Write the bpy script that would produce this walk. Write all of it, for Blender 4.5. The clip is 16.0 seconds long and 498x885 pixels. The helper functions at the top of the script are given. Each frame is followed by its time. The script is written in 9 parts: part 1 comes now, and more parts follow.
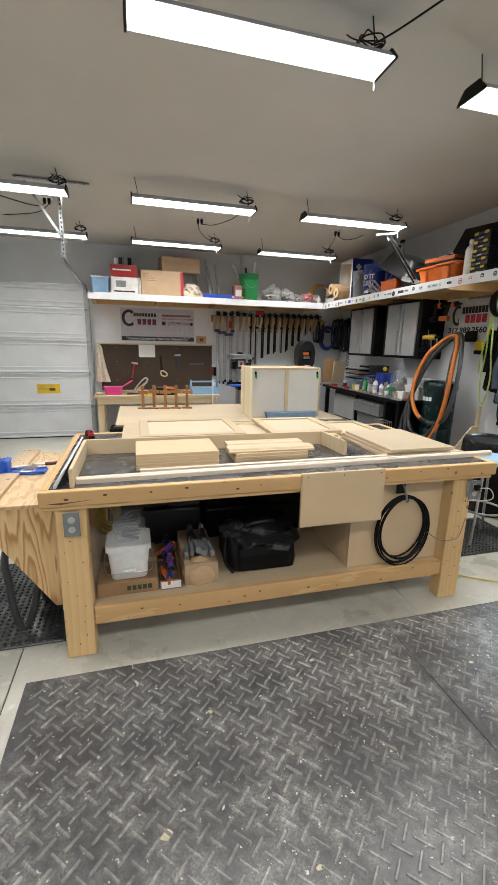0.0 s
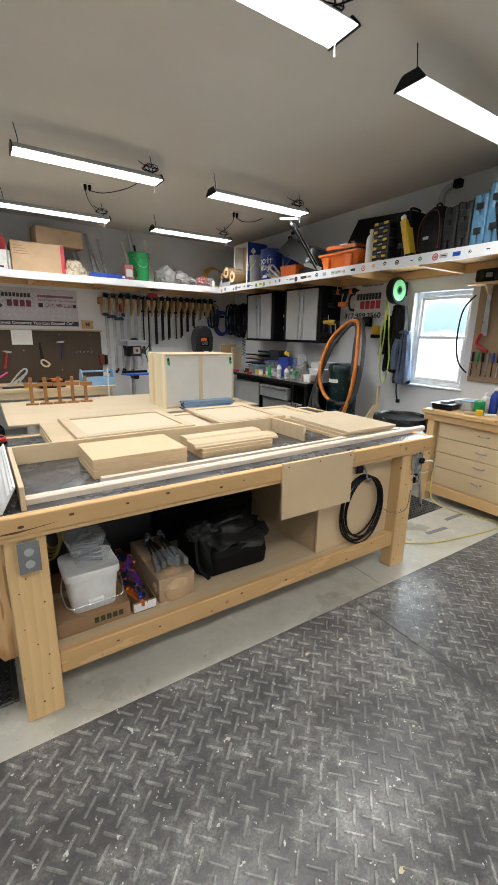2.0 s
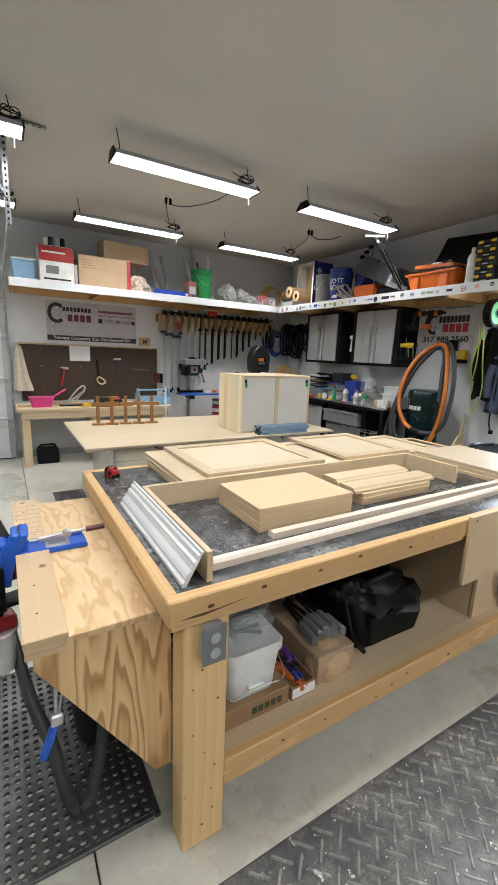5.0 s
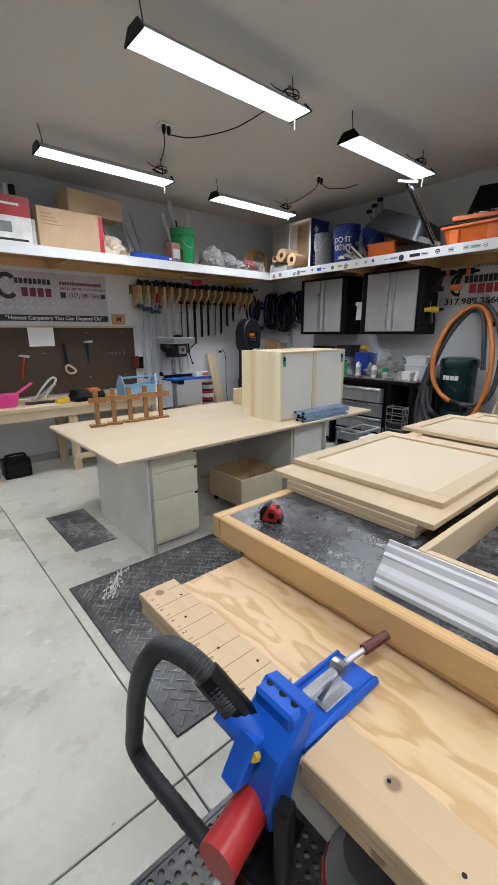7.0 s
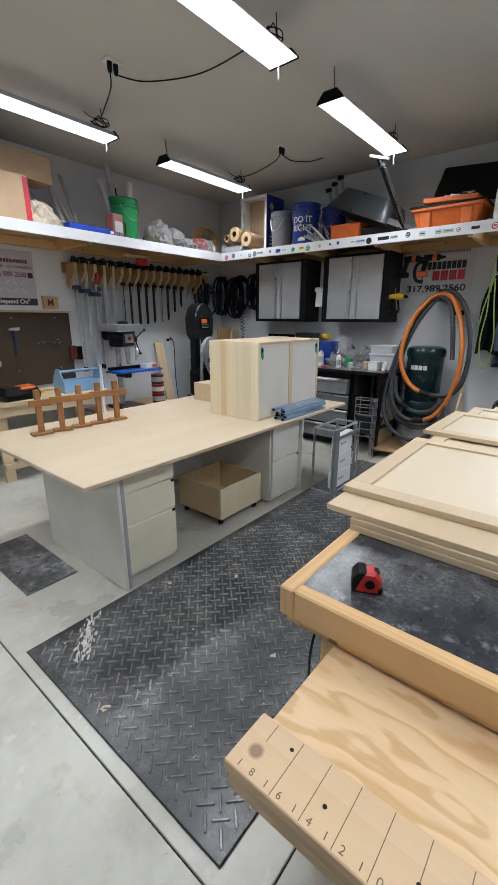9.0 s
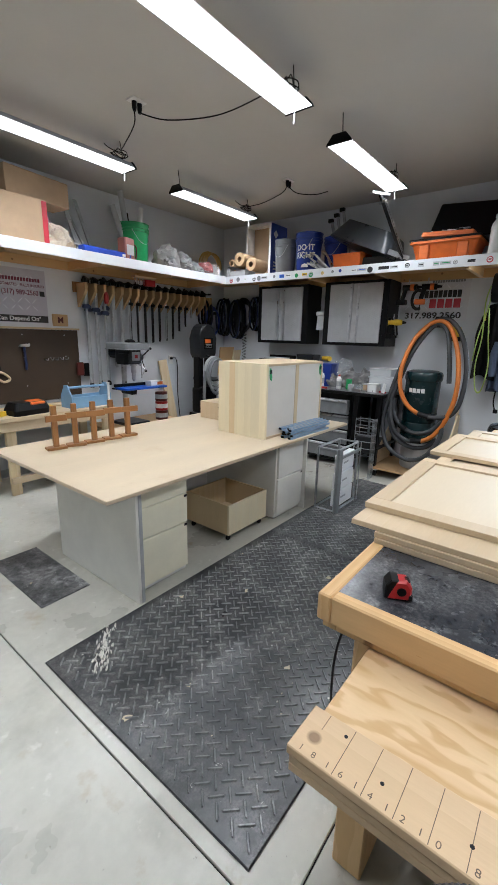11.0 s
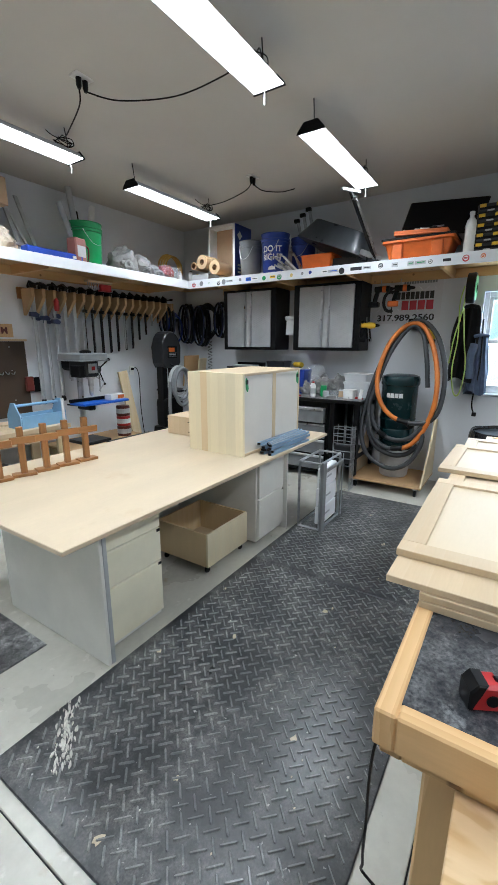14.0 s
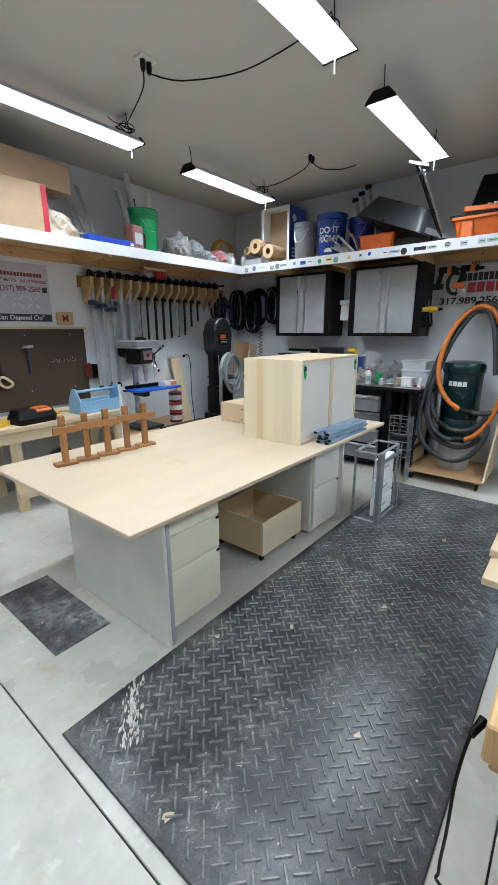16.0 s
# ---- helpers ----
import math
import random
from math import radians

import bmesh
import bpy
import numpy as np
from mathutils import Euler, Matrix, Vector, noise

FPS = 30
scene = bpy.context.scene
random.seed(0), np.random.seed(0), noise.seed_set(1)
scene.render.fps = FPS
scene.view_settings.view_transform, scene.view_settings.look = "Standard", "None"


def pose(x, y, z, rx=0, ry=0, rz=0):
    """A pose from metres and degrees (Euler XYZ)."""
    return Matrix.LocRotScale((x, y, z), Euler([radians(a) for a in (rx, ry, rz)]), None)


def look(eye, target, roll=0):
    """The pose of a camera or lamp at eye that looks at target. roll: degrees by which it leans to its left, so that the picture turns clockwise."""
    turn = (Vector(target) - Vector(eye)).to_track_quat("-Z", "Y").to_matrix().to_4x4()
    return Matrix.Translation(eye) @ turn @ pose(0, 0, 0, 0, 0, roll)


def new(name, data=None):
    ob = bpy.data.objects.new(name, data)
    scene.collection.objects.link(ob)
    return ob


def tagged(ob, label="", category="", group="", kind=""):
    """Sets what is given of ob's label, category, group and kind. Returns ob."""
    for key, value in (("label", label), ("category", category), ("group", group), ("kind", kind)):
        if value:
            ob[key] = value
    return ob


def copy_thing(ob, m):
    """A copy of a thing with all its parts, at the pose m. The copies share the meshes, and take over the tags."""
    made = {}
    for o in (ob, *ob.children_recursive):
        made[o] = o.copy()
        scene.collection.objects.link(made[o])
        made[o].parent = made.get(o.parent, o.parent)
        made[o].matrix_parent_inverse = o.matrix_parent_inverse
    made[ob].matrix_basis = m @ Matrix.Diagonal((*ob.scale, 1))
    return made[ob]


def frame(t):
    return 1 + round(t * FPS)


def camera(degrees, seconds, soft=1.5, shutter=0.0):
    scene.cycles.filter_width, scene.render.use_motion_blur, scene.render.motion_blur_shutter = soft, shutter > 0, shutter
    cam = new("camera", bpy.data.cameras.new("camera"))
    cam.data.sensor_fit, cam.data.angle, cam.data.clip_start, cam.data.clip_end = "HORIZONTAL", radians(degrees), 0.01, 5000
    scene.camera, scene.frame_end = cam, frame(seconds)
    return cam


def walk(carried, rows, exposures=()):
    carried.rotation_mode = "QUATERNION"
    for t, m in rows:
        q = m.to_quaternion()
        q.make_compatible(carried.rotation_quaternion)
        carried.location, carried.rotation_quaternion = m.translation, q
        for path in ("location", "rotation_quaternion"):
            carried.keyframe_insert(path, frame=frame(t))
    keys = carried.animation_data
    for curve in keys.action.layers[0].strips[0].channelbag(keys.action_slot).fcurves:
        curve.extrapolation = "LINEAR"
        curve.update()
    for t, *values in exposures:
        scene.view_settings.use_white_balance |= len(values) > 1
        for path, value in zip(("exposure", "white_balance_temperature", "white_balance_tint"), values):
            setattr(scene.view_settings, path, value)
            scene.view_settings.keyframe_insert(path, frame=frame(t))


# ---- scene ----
cam = camera(62.4, 16.0)
METRES, EYE, TILT, LEAN, TURN = 4.033, 1.578, 0.0, 0.0, -15.4
ROWS = [
    (0.0, 0.0, 0.0, 0.0, 0.28, -13.42, -1.16),
    (0.5, -0.0223, 0.0239, -0.0025, -1.07, -12.5, -0.81),
    (1.0, -0.049, 0.0497, -0.0027, -3.82, -12.3, -0.57),
    (1.5, -0.0742, 0.0631, -0.0086, -10.4, -14.05, -1.24),
    (2.0, -0.1174, 0.0645, -0.0083, -17.51, -14.81, -1.06),
    (2.5, -0.1401, 0.0668, -0.0076, -21.6, -14.5, -1.31),
    (3.0, -0.1402, 0.0643, -0.0064, -24.38, -13.74, -2.12),
    (3.5, -0.1406, 0.057, -0.0058, -25.26, -13.06, -2.69),
    (4.0, -0.1623, 0.0828, -0.0081, -23.35, -12.58, -2.93),
    (4.5, -0.2005, 0.1388, -0.0104, -18.0, -12.08, -1.68),
    (5.0, -0.2518, 0.1971, -0.011, -15.14, -12.23, -2.35),
    (7.5, -0.4514, 0.5076, -0.0212, -32.03, -16.99, -0.31),
    (8.0, -0.44, 0.5546, -0.022, -31.28, -15.21, 0.48),
    (8.5, -0.4307, 0.5819, -0.0215, -32.22, -15.61, -0.05),
    (9.0, -0.4477, 0.5856, -0.0218, -35.09, -16.92, -0.13),
    (11.5, -0.4903, 0.5884, -0.0144, -35.54, -13.97, -1.62),
    (12.0, -0.4947, 0.5925, -0.0153, -34.58, -14.0, -1.57),
    (12.5, -0.4977, 0.5966, -0.0143, -34.97, -13.94, -1.29),
    (13.0, -0.4882, 0.6072, -0.0151, -36.83, -13.76, -0.89),
    (13.5, -0.4693, 0.6386, -0.0145, -39.37, -13.57, -0.47),
    (14.0, -0.4544, 0.6652, -0.0152, -41.44, -13.53, -0.09),
    (14.5, -0.4645, 0.6697, -0.0132, -41.89, -13.74, 0.18),
    (15.0, -0.4741, 0.6728, -0.0134, -40.45, -14.15, 0.29),
    (15.5, -0.4748, 0.6811, -0.0147, -37.88, -14.65, 0.34),
    (16.0, -0.4675, 0.6885, -0.0164, -35.54, -15.27, 0.33),
]
PATH = [(t, pose(0, 0, EYE, TILT, LEAN, TURN) @ pose(METRES * x, METRES * y, METRES * z, 90 + pitch, roll, yaw)) for t, x, y, z, yaw, pitch, roll in ROWS]
PATH += [(5.2, look((-0.832, 1.126, 1.532), (0.165, 2.806, 1.099), 2.0)), (7.3, look((-1.194, 2.366, 1.473), (0.166, 3.720, 0.909), 0.0))]
walk(cam, sorted(PATH, key=lambda row: row[0]), [(0.0, -0.14, 6380, 8), (5.0, -0.19, 6200, 7), (7.5, -0.39, 5800, 9), (9.0, -0.40, 5800, 9), (11.5, -0.28, 5750, 8), (14.0, -0.16, 5600, 5), (16.0, -0.10, 5500, 5)])

# ---- light ----
CEIL, XW, YW = 3.07, 3.82, 7.38      # ceiling height, right wall, back wall
XL, YN = -5.2, -3.2                  # left wall and the wall behind the start
world = bpy.data.worlds.new("sky")
scene.world = world
world.use_nodes = True
wn = world.node_tree.nodes
sky = wn.new("ShaderNodeTexSky")
sky.sky_type, sky.sun_disc, sky.sun_elevation, sky.sun_rotation = "NISHITA", False, radians(35), radians(200)
world.node_tree.links.new(sky.outputs[0], wn["Background"].inputs[0])
wn["Background"].inputs[1].default_value = 0.15
sun = new("sun", bpy.data.lights.new("sun", "SUN"))
sun.data.energy, sun.data.angle, sun.data.color = 4.0, radians(5), (1.0, 0.96, 0.9)
sun.matrix_world = look((0, 0, 20), (8, 4, 12))
LAMP_POWER, DAYLIGHT = 19.5, 32.0
scene.view_settings.exposure = 0.0

# ---- mesh helpers ----
def part(name, bm, material, parent=None, label="", smooth=False):
    """One mesh object from a bmesh, under its thing."""
    me = bpy.data.meshes.new(name)
    bmesh.ops.recalc_face_normals(bm, faces=bm.faces[:])
    bm.to_mesh(me)
    bm.free()
    me.materials.append(material)
    if smooth:
        me.shade_smooth()
        me.set_sharp_from_angle(angle=radians(40))
    ob = new(name, me)
    ob.parent = parent
    if label:
        tagged(ob, label)
    return ob


def thing(name, label, category, x=0, y=0, z=0, rz=0, group="", kind=""):
    ob = new(name)
    ob.empty_display_size = 0.1
    ob.matrix_basis = pose(x, y, z, 0, 0, rz)
    return tagged(ob, label, category, group, kind)


def box(x0, x1, y0, y1, z0, z1, bevel=0.002, bm=None, m=None, seg=1):
    """An axis-aligned box with bevelled edges, added to bm."""
    bm = bm or bmesh.new()
    vs = [bm.verts.new((x, y, z)) for x in (x0, x1) for y in (y0, y1) for z in (z0, z1)]
    fs = [bm.faces.new([vs[i] for i in q]) for q in ((0, 1, 3, 2), (4, 6, 7, 5), (0, 4, 5, 1), (2, 3, 7, 6), (0, 2, 6, 4), (1, 5, 7, 3))]
    if bevel:
        es = list({e for f in fs for e in f.edges})
        r = bmesh.ops.bevel(bm, geom=es, offset=min(bevel, 0.4 * min(abs(x1 - x0), abs(y1 - y0), abs(z1 - z0))), segments=seg, affect="EDGES", profile=0.5)
        vs = list({v for f in r["faces"] for v in f.verts} | {v for v in vs if v.is_valid})
    if m is not None:
        bmesh.ops.transform(bm, matrix=m, verts=vs)
    return bm


def turned(profile, seg=20, bm=None, m=None, close=True):
    """A body of revolution round z from (radius, height) pairs."""
    bm = bm or bmesh.new()
    rings, made = [], []
    for r, z in profile:
        ring = [bm.verts.new((r * math.cos(a), r * math.sin(a), z)) for a in (2 * math.pi * i / seg for i in range(seg))]
        rings.append(ring)
        made += ring
    for a, b in zip(rings, rings[1:]):
        for i in range(seg):
            bm.faces.new((a[i], a[(i + 1) % seg], b[(i + 1) % seg], b[i]))
    if close:
        bm.faces.new(rings[0][::-1])
        bm.faces.new(rings[-1])
    if m is not None:
        bmesh.ops.transform(bm, matrix=m, verts=made)
    return bm


def rod(p, q, r, r2=None, seg=12, bm=None):
    """A round rod from p to q."""
    p, q = Vector(p), Vector(q)
    m = Matrix.Translation(p) @ (q - p).to_track_quat("Z", "Y").to_matrix().to_4x4()
    return turned([(r, 0), (r if r2 is None else r2, (q - p).length)], seg, bm, m)


def beam(p, q, w, h, bm=None, bevel=0.002, roll=0):
    """A rectangular bar from p to q, w across and h deep."""
    p, q = Vector(p), Vector(q)
    m = Matrix.Translation(p) @ (q - p).to_track_quat("Z", "Y").to_matrix().to_4x4() @ pose(0, 0, 0, 0, 0, roll)
    return box(-w / 2, w / 2, -h / 2, h / 2, 0, (q - p).length, bevel, bm, m)


def smooth_path(pts, n=8, closed=False):
    """Points along a smooth line through pts."""
    pts = [Vector(p) for p in pts]
    out, k = [], len(pts)
    for i in range(k if closed else k - 1):
        g = (lambda j: pts[j % k]) if closed else (lambda j: pts[max(0, min(k - 1, j))])
        a, b, c, d = g(i - 1), g(i), g(i + 1), g(i + 2)
        for s in range(n):
            t = s / n
            out.append(0.5 * ((2 * b) + (c - a) * t + (2 * a - 5 * b + 4 * c - d) * t * t + (3 * b - a - 3 * c + d) * t ** 3))
    if not closed:
        out.append(pts[-1])
    return out


def tube(pts, r, seg=8, n=8, closed=False, bm=None, rib=0.0):
    """A hose, cord or wire along a smooth line; rib: depth of its ridges."""
    bm = bm or bmesh.new()
    path = smooth_path(pts, n, closed)
    rings, up = [], Vector((0.13, 0.29, 0.95))
    for i, p in enumerate(path):
        q0, q1 = path[i - 1 if (i or closed) else 0], path[(i + 1) % len(path) if closed else min(i + 1, len(path) - 1)]
        d = (q1 - q0).normalized()
        side = d.cross(up)
        if side.length < 1e-3:
            side = d.orthogonal()
        side.normalize()
        up = side.cross(d).normalized()
        rr = r - rib * (i % 2)
        rings.append([bm.verts.new(p + rr * (side * math.cos(a) + up * math.sin(a))) for a in (2 * math.pi * j / seg for j in range(seg))])
    pairs = list(zip(rings, rings[1:])) + ([(rings[-1], rings[0])] if closed else [])
    for a, b in pairs:
        for j in range(seg):
            bm.faces.new((a[j], a[(j + 1) % seg], b[(j + 1) % seg], b[j]))
    if not closed:
        bm.faces.new(rings[0][::-1])
        bm.faces.new(rings[-1])
    return bm


def slab(outline, z0, z1, bm=None, bevel=0.0, m=None):
    """A flat outline (x, y pairs) made solid between two heights."""
    bm = bm or bmesh.new()
    lo = [bm.verts.new((x, y, z0)) for x, y in outline]
    hi = [bm.verts.new((x, y, z1)) for x, y in outline]
    n = len(outline)
    fs = [bm.faces.new(lo[::-1]), bm.faces.new(hi)]
    fs += [bm.faces.new((lo[i], lo[(i + 1) % n], hi[(i + 1) % n], hi[i])) for i in range(n)]
    vs = lo + hi
    if bevel:
        es = list(fs[0].edges) + list(fs[1].edges)
        r = bmesh.ops.bevel(bm, geom=es, offset=bevel, segments=1, affect="EDGES", profile=0.5)
        vs = list({v for f in r["faces"] for v in f.verts} | {v for v in vs if v.is_valid})
    if m is not None:
        bmesh.ops.transform(bm, matrix=m, verts=vs)
    return bm


UPX = pose(0, 0, 0, 90, 0, 0)          # lays an outline up in the xz plane
UPY = pose(0, 0, 0, 90, 0, 90)         # lays an outline up in the yz plane


def lettering(text, size, material, m, parent, name="lettering", bold=0.0, width=None):
    """Raised letters from the built-in font, lying in m's xy plane."""
    cu = bpy.data.curves.new(name, "FONT")
    cu.body, cu.size, cu.extrude, cu.offset, cu.align_x = text, size, 0.0008, bold, "CENTER"
    tmp = new(name, cu)
    me = bpy.data.meshes.new_from_object(tmp.evaluated_get(bpy.context.evaluated_depsgraph_get()))
    bpy.data.objects.remove(tmp)
    bpy.data.curves.remove(cu)
    xs = [v.co.x for v in me.vertices] or [0, 1]
    s = (width / (max(xs) - min(xs))) if width else 1.0
    me.transform(m @ Matrix.Diagonal((s, 1, 1, 1)))
    me.materials.clear()
    me.materials.append(material)
    ob = new(name, me)
    ob.parent = parent
    return ob


def soft_lump(sx, sy, sz, seed=0, rough=0.15, sub=3, flat=True, m=None, bm=None):
    """An uneven rounded body (cloth, rag, bag) resting on z = 0."""
    bm = bm or bmesh.new()
    made = bmesh.ops.create_icosphere(bm, subdivisions=sub, radius=1.0)["verts"]
    for v in made:
        n = noise.noise(v.co * 1.6 + Vector((seed * 7.3, seed, 0))) + 0.6 * noise.noise(v.co * 4.0 + Vector((seed, 3.1, seed)))
        v.co *= 1 + rough * n
        if flat:
            v.co.z = max(v.co.z, -0.45)
            v.co.z += 0.45
        v.co.x, v.co.y, v.co.z = v.co.x * sx / 2, v.co.y * sy / 2, v.co.z * sz / 1.45
    if m is not None:
        bmesh.ops.transform(bm, matrix=m, verts=made)
    return bm

# ---- materials ----
def material(name, base, rough=0.5, metal=0.0, vary=0.12, scale=6.0, fine=0.0, fine_scale=120.0, bump=0.0, stretch=(1, 1, 1), tint=None, per=0.0, coat=0.0, spec=0.5, rough_vary=0.1):
    """A procedural surface: base colour with stains (vary, scale), grain (fine, fine_scale), relief and uneven gloss."""
    mt = bpy.data.materials.new(name)
    mt.use_nodes = True
    nt = mt.node_tree
    N, L = nt.nodes, nt.links
    b = N["Principled BSDF"]
    b.inputs["Metallic"].default_value, b.inputs["Coat Weight"].default_value, b.inputs["Specular IOR Level"].default_value = metal, coat, spec
    tc = N.new("ShaderNodeTexCoord")
    mp = N.new("ShaderNodeMapping")
    mp.inputs["Scale"].default_value = stretch
    L.new(tc.outputs["Object"], mp.inputs["Vector"])
    info = N.new("ShaderNodeObjectInfo")
    add = N.new("ShaderNodeVectorMath")
    add.operation = "MULTIPLY_ADD"
    L.new(info.outputs["Random"], add.inputs[0])
    add.inputs[1].default_value = (37.0, 17.0, 53.0)
    L.new(mp.outputs[0], add.inputs[2])
    n1 = N.new("ShaderNodeTexNoise")
    n1.inputs["Scale"].default_value, n1.inputs["Detail"].default_value, n1.inputs["Roughness"].default_value = scale, 5.0, 0.6
    L.new(add.outputs[0], n1.inputs["Vector"])
    n2 = N.new("ShaderNodeTexNoise")
    n2.inputs["Scale"].default_value, n2.inputs["Detail"].default_value = fine_scale, 3.0
    L.new(add.outputs[0], n2.inputs["Vector"])
    r1 = N.new("ShaderNodeMapRange")
    r1.inputs["From Min"].default_value, r1.inputs["From Max"].default_value = 0.3, 0.7
    L.new(n1.outputs["Fac"], r1.inputs["Value"])
    mix = N.new("ShaderNodeMix")
    mix.data_type = "RGBA"
    dark = tint or tuple(c * (1 - 2 * vary) for c in base)
    mix.inputs["A"].default_value, mix.inputs["B"].default_value = (*dark, 1), (*[min(1.0, c * (1 + vary * 0.5)) for c in base], 1)
    L.new(r1.outputs[0], mix.inputs["Factor"])
    col = mix.outputs["Result"]
    if fine or per:
        hsv = N.new("ShaderNodeHueSaturation")
        L.new(col, hsv.inputs["Color"])
        m1 = N.new("ShaderNodeMath")
        m1.operation = "MULTIPLY_ADD"
        L.new(n2.outputs["Fac"], m1.inputs[0])
        m1.inputs[1].default_value, m1.inputs[2].default_value = 2 * fine, 1 - fine
        m2 = N.new("ShaderNodeMath")
        m2.operation = "MULTIPLY_ADD"
        L.new(info.outputs["Random"], m2.inputs[0])
        m2.inputs[1].default_value = 2 * per
        m3 = N.new("ShaderNodeMath")
        m3.operation = "SUBTRACT"
        L.new(m1.outputs[0], m3.inputs[0])
        m3.inputs[1].default_value = per
        L.new(m3.outputs[0], m2.inputs[2])
        L.new(m2.outputs[0], hsv.inputs["Value"])
        col = hsv.outputs[0]
    L.new(col, b.inputs["Base Color"])
    rr = N.new("ShaderNodeMapRange")
    rr.inputs["To Min"].default_value, rr.inputs["To Max"].default_value = max(0.02, rough - rough_vary), min(1.0, rough + rough_vary)
    L.new(n1.outputs["Fac"], rr.inputs["Value"])
    L.new(rr.outputs[0], b.inputs["Roughness"])
    if bump:
        bp = N.new("ShaderNodeBump")
        bp.inputs["Strength"].default_value, bp.inputs["Distance"].default_value = bump, 0.003
        L.new(n2.outputs["Fac"], bp.inputs["Height"])
        L.new(bp.outputs[0], b.inputs["Normal"])
    return mt


def wood(name, light, dark, ring=9.0, along="x", rough=0.55, knots=True, strength=0.55, warp=3.0, profile="SAW"):
    """Sawn wood with grain along one axis of the piece, and knots."""
    mt = material(name, light, rough, vary=0.08, scale=2.5, fine=0.06, fine_scale=160, bump=0.12, stretch={"x": (0.12, 1, 1), "y": (1, 0.12, 1), "z": (1, 1, 0.12)}[along], per=0.05)
    N, L = mt.node_tree.nodes, mt.node_tree.links
    b = N["Principled BSDF"]
    old = b.inputs["Base Color"].links[0].from_socket
    add = next(n for n in N if n.type == "VECT_MATH")
    w = N.new("ShaderNodeTexWave")
    w.wave_type, w.bands_direction, w.wave_profile = "BANDS", {"x": "Y", "y": "X", "z": "X"}[along], "SAW"
    w.wave_profile = profile
    w.inputs["Scale"].default_value, w.inputs["Distortion"].default_value, w.inputs["Detail"].default_value, w.inputs["Detail Scale"].default_value = ring, warp, 2.0, 2.6 if profile == "SIN" else 1.2
    L.new(add.outputs[0], w.inputs["Vector"])
    mx = N.new("ShaderNodeMix")
    mx.data_type = "RGBA"
    mx.inputs["B"].default_value = (*dark, 1)
    mul = N.new("ShaderNodeMath")
    mul.operation = "MULTIPLY"
    mul.inputs[1].default_value = strength
    L.new(w.outputs["Fac"], mul.inputs[0])
    L.new(mul.outputs[0], mx.inputs["Factor"])
    L.new(old, mx.inputs["A"])
    col = mx.outputs["Result"]
    if knots:
        tc = next(n for n in N if n.type == "TEX_COORD")
        off = N.new("ShaderNodeVectorMath")
        off.operation = "MULTIPLY_ADD"
        info = next(n for n in N if n.type == "OBJECT_INFO")
        L.new(info.outputs["Random"], off.inputs[0])
        off.inputs[1].default_value = (5.0, 9.0, 3.0)
        L.new(tc.outputs["Object"], off.inputs[2])
        v = N.new("ShaderNodeTexVoronoi")
        v.inputs["Scale"].default_value = 8.0
        L.new(off.outputs[0], v.inputs["Vector"])
        mr = N.new("ShaderNodeMapRange")
        mr.inputs["From Min"].default_value, mr.inputs["From Max"].default_value = 0.07, 0.12
        mr.inputs["To Min"].default_value, mr.inputs["To Max"].default_value = 0.8, 0.0
        L.new(v.outputs["Distance"], mr.inputs["Value"])
        kx = N.new("ShaderNodeMix")
        kx.data_type = "RGBA"
        kx.inputs["B"].default_value = (dark[0] * 0.35, dark[1] * 0.3, dark[2] * 0.3, 1)
        L.new(mr.outputs[0], kx.inputs["Factor"])
        L.new(col, kx.inputs["A"])
        col = kx.outputs["Result"]
    L.new(col, b.inputs["Base Color"])
    return mt


def glow(name, colour, strength):
    mt = bpy.data.materials.new(name)
    mt.use_nodes = True
    b = mt.node_tree.nodes["Principled BSDF"]
    b.inputs["Base Color"].default_value = (0.8, 0.8, 0.8, 1)
    b.inputs["Emission Color"].default_value, b.inputs["Emission Strength"].default_value = (*colour, 1), strength
    return mt


def clear(name, tint=(0.95, 0.97, 1.0), rough=0.05, alpha=0.3):
    """Thin clear plastic or glass."""
    mt = bpy.data.materials.new(name)
    mt.use_nodes = True
    b = mt.node_tree.nodes["Principled BSDF"]
    b.inputs["Base Color"].default_value = (*tint, 1)
    b.inputs["Roughness"].default_value, b.inputs["Alpha"].default_value = rough, alpha
    return mt


WALL = material("wall_paint", (0.68, 0.70, 0.735), 0.75, vary=0.05, scale=1.5, fine=0.03, fine_scale=300, bump=0.08)
CEILING = material("ceiling_paint", (0.60, 0.58, 0.55), 0.85, vary=0.04, scale=0.8, fine=0.03, fine_scale=200, bump=0.15)
CONCRETE = material("concrete", (0.57, 0.555, 0.49), 0.30, vary=0.10, scale=1.3, fine=0.07, fine_scale=30, bump=0.05, rough_vary=0.15)


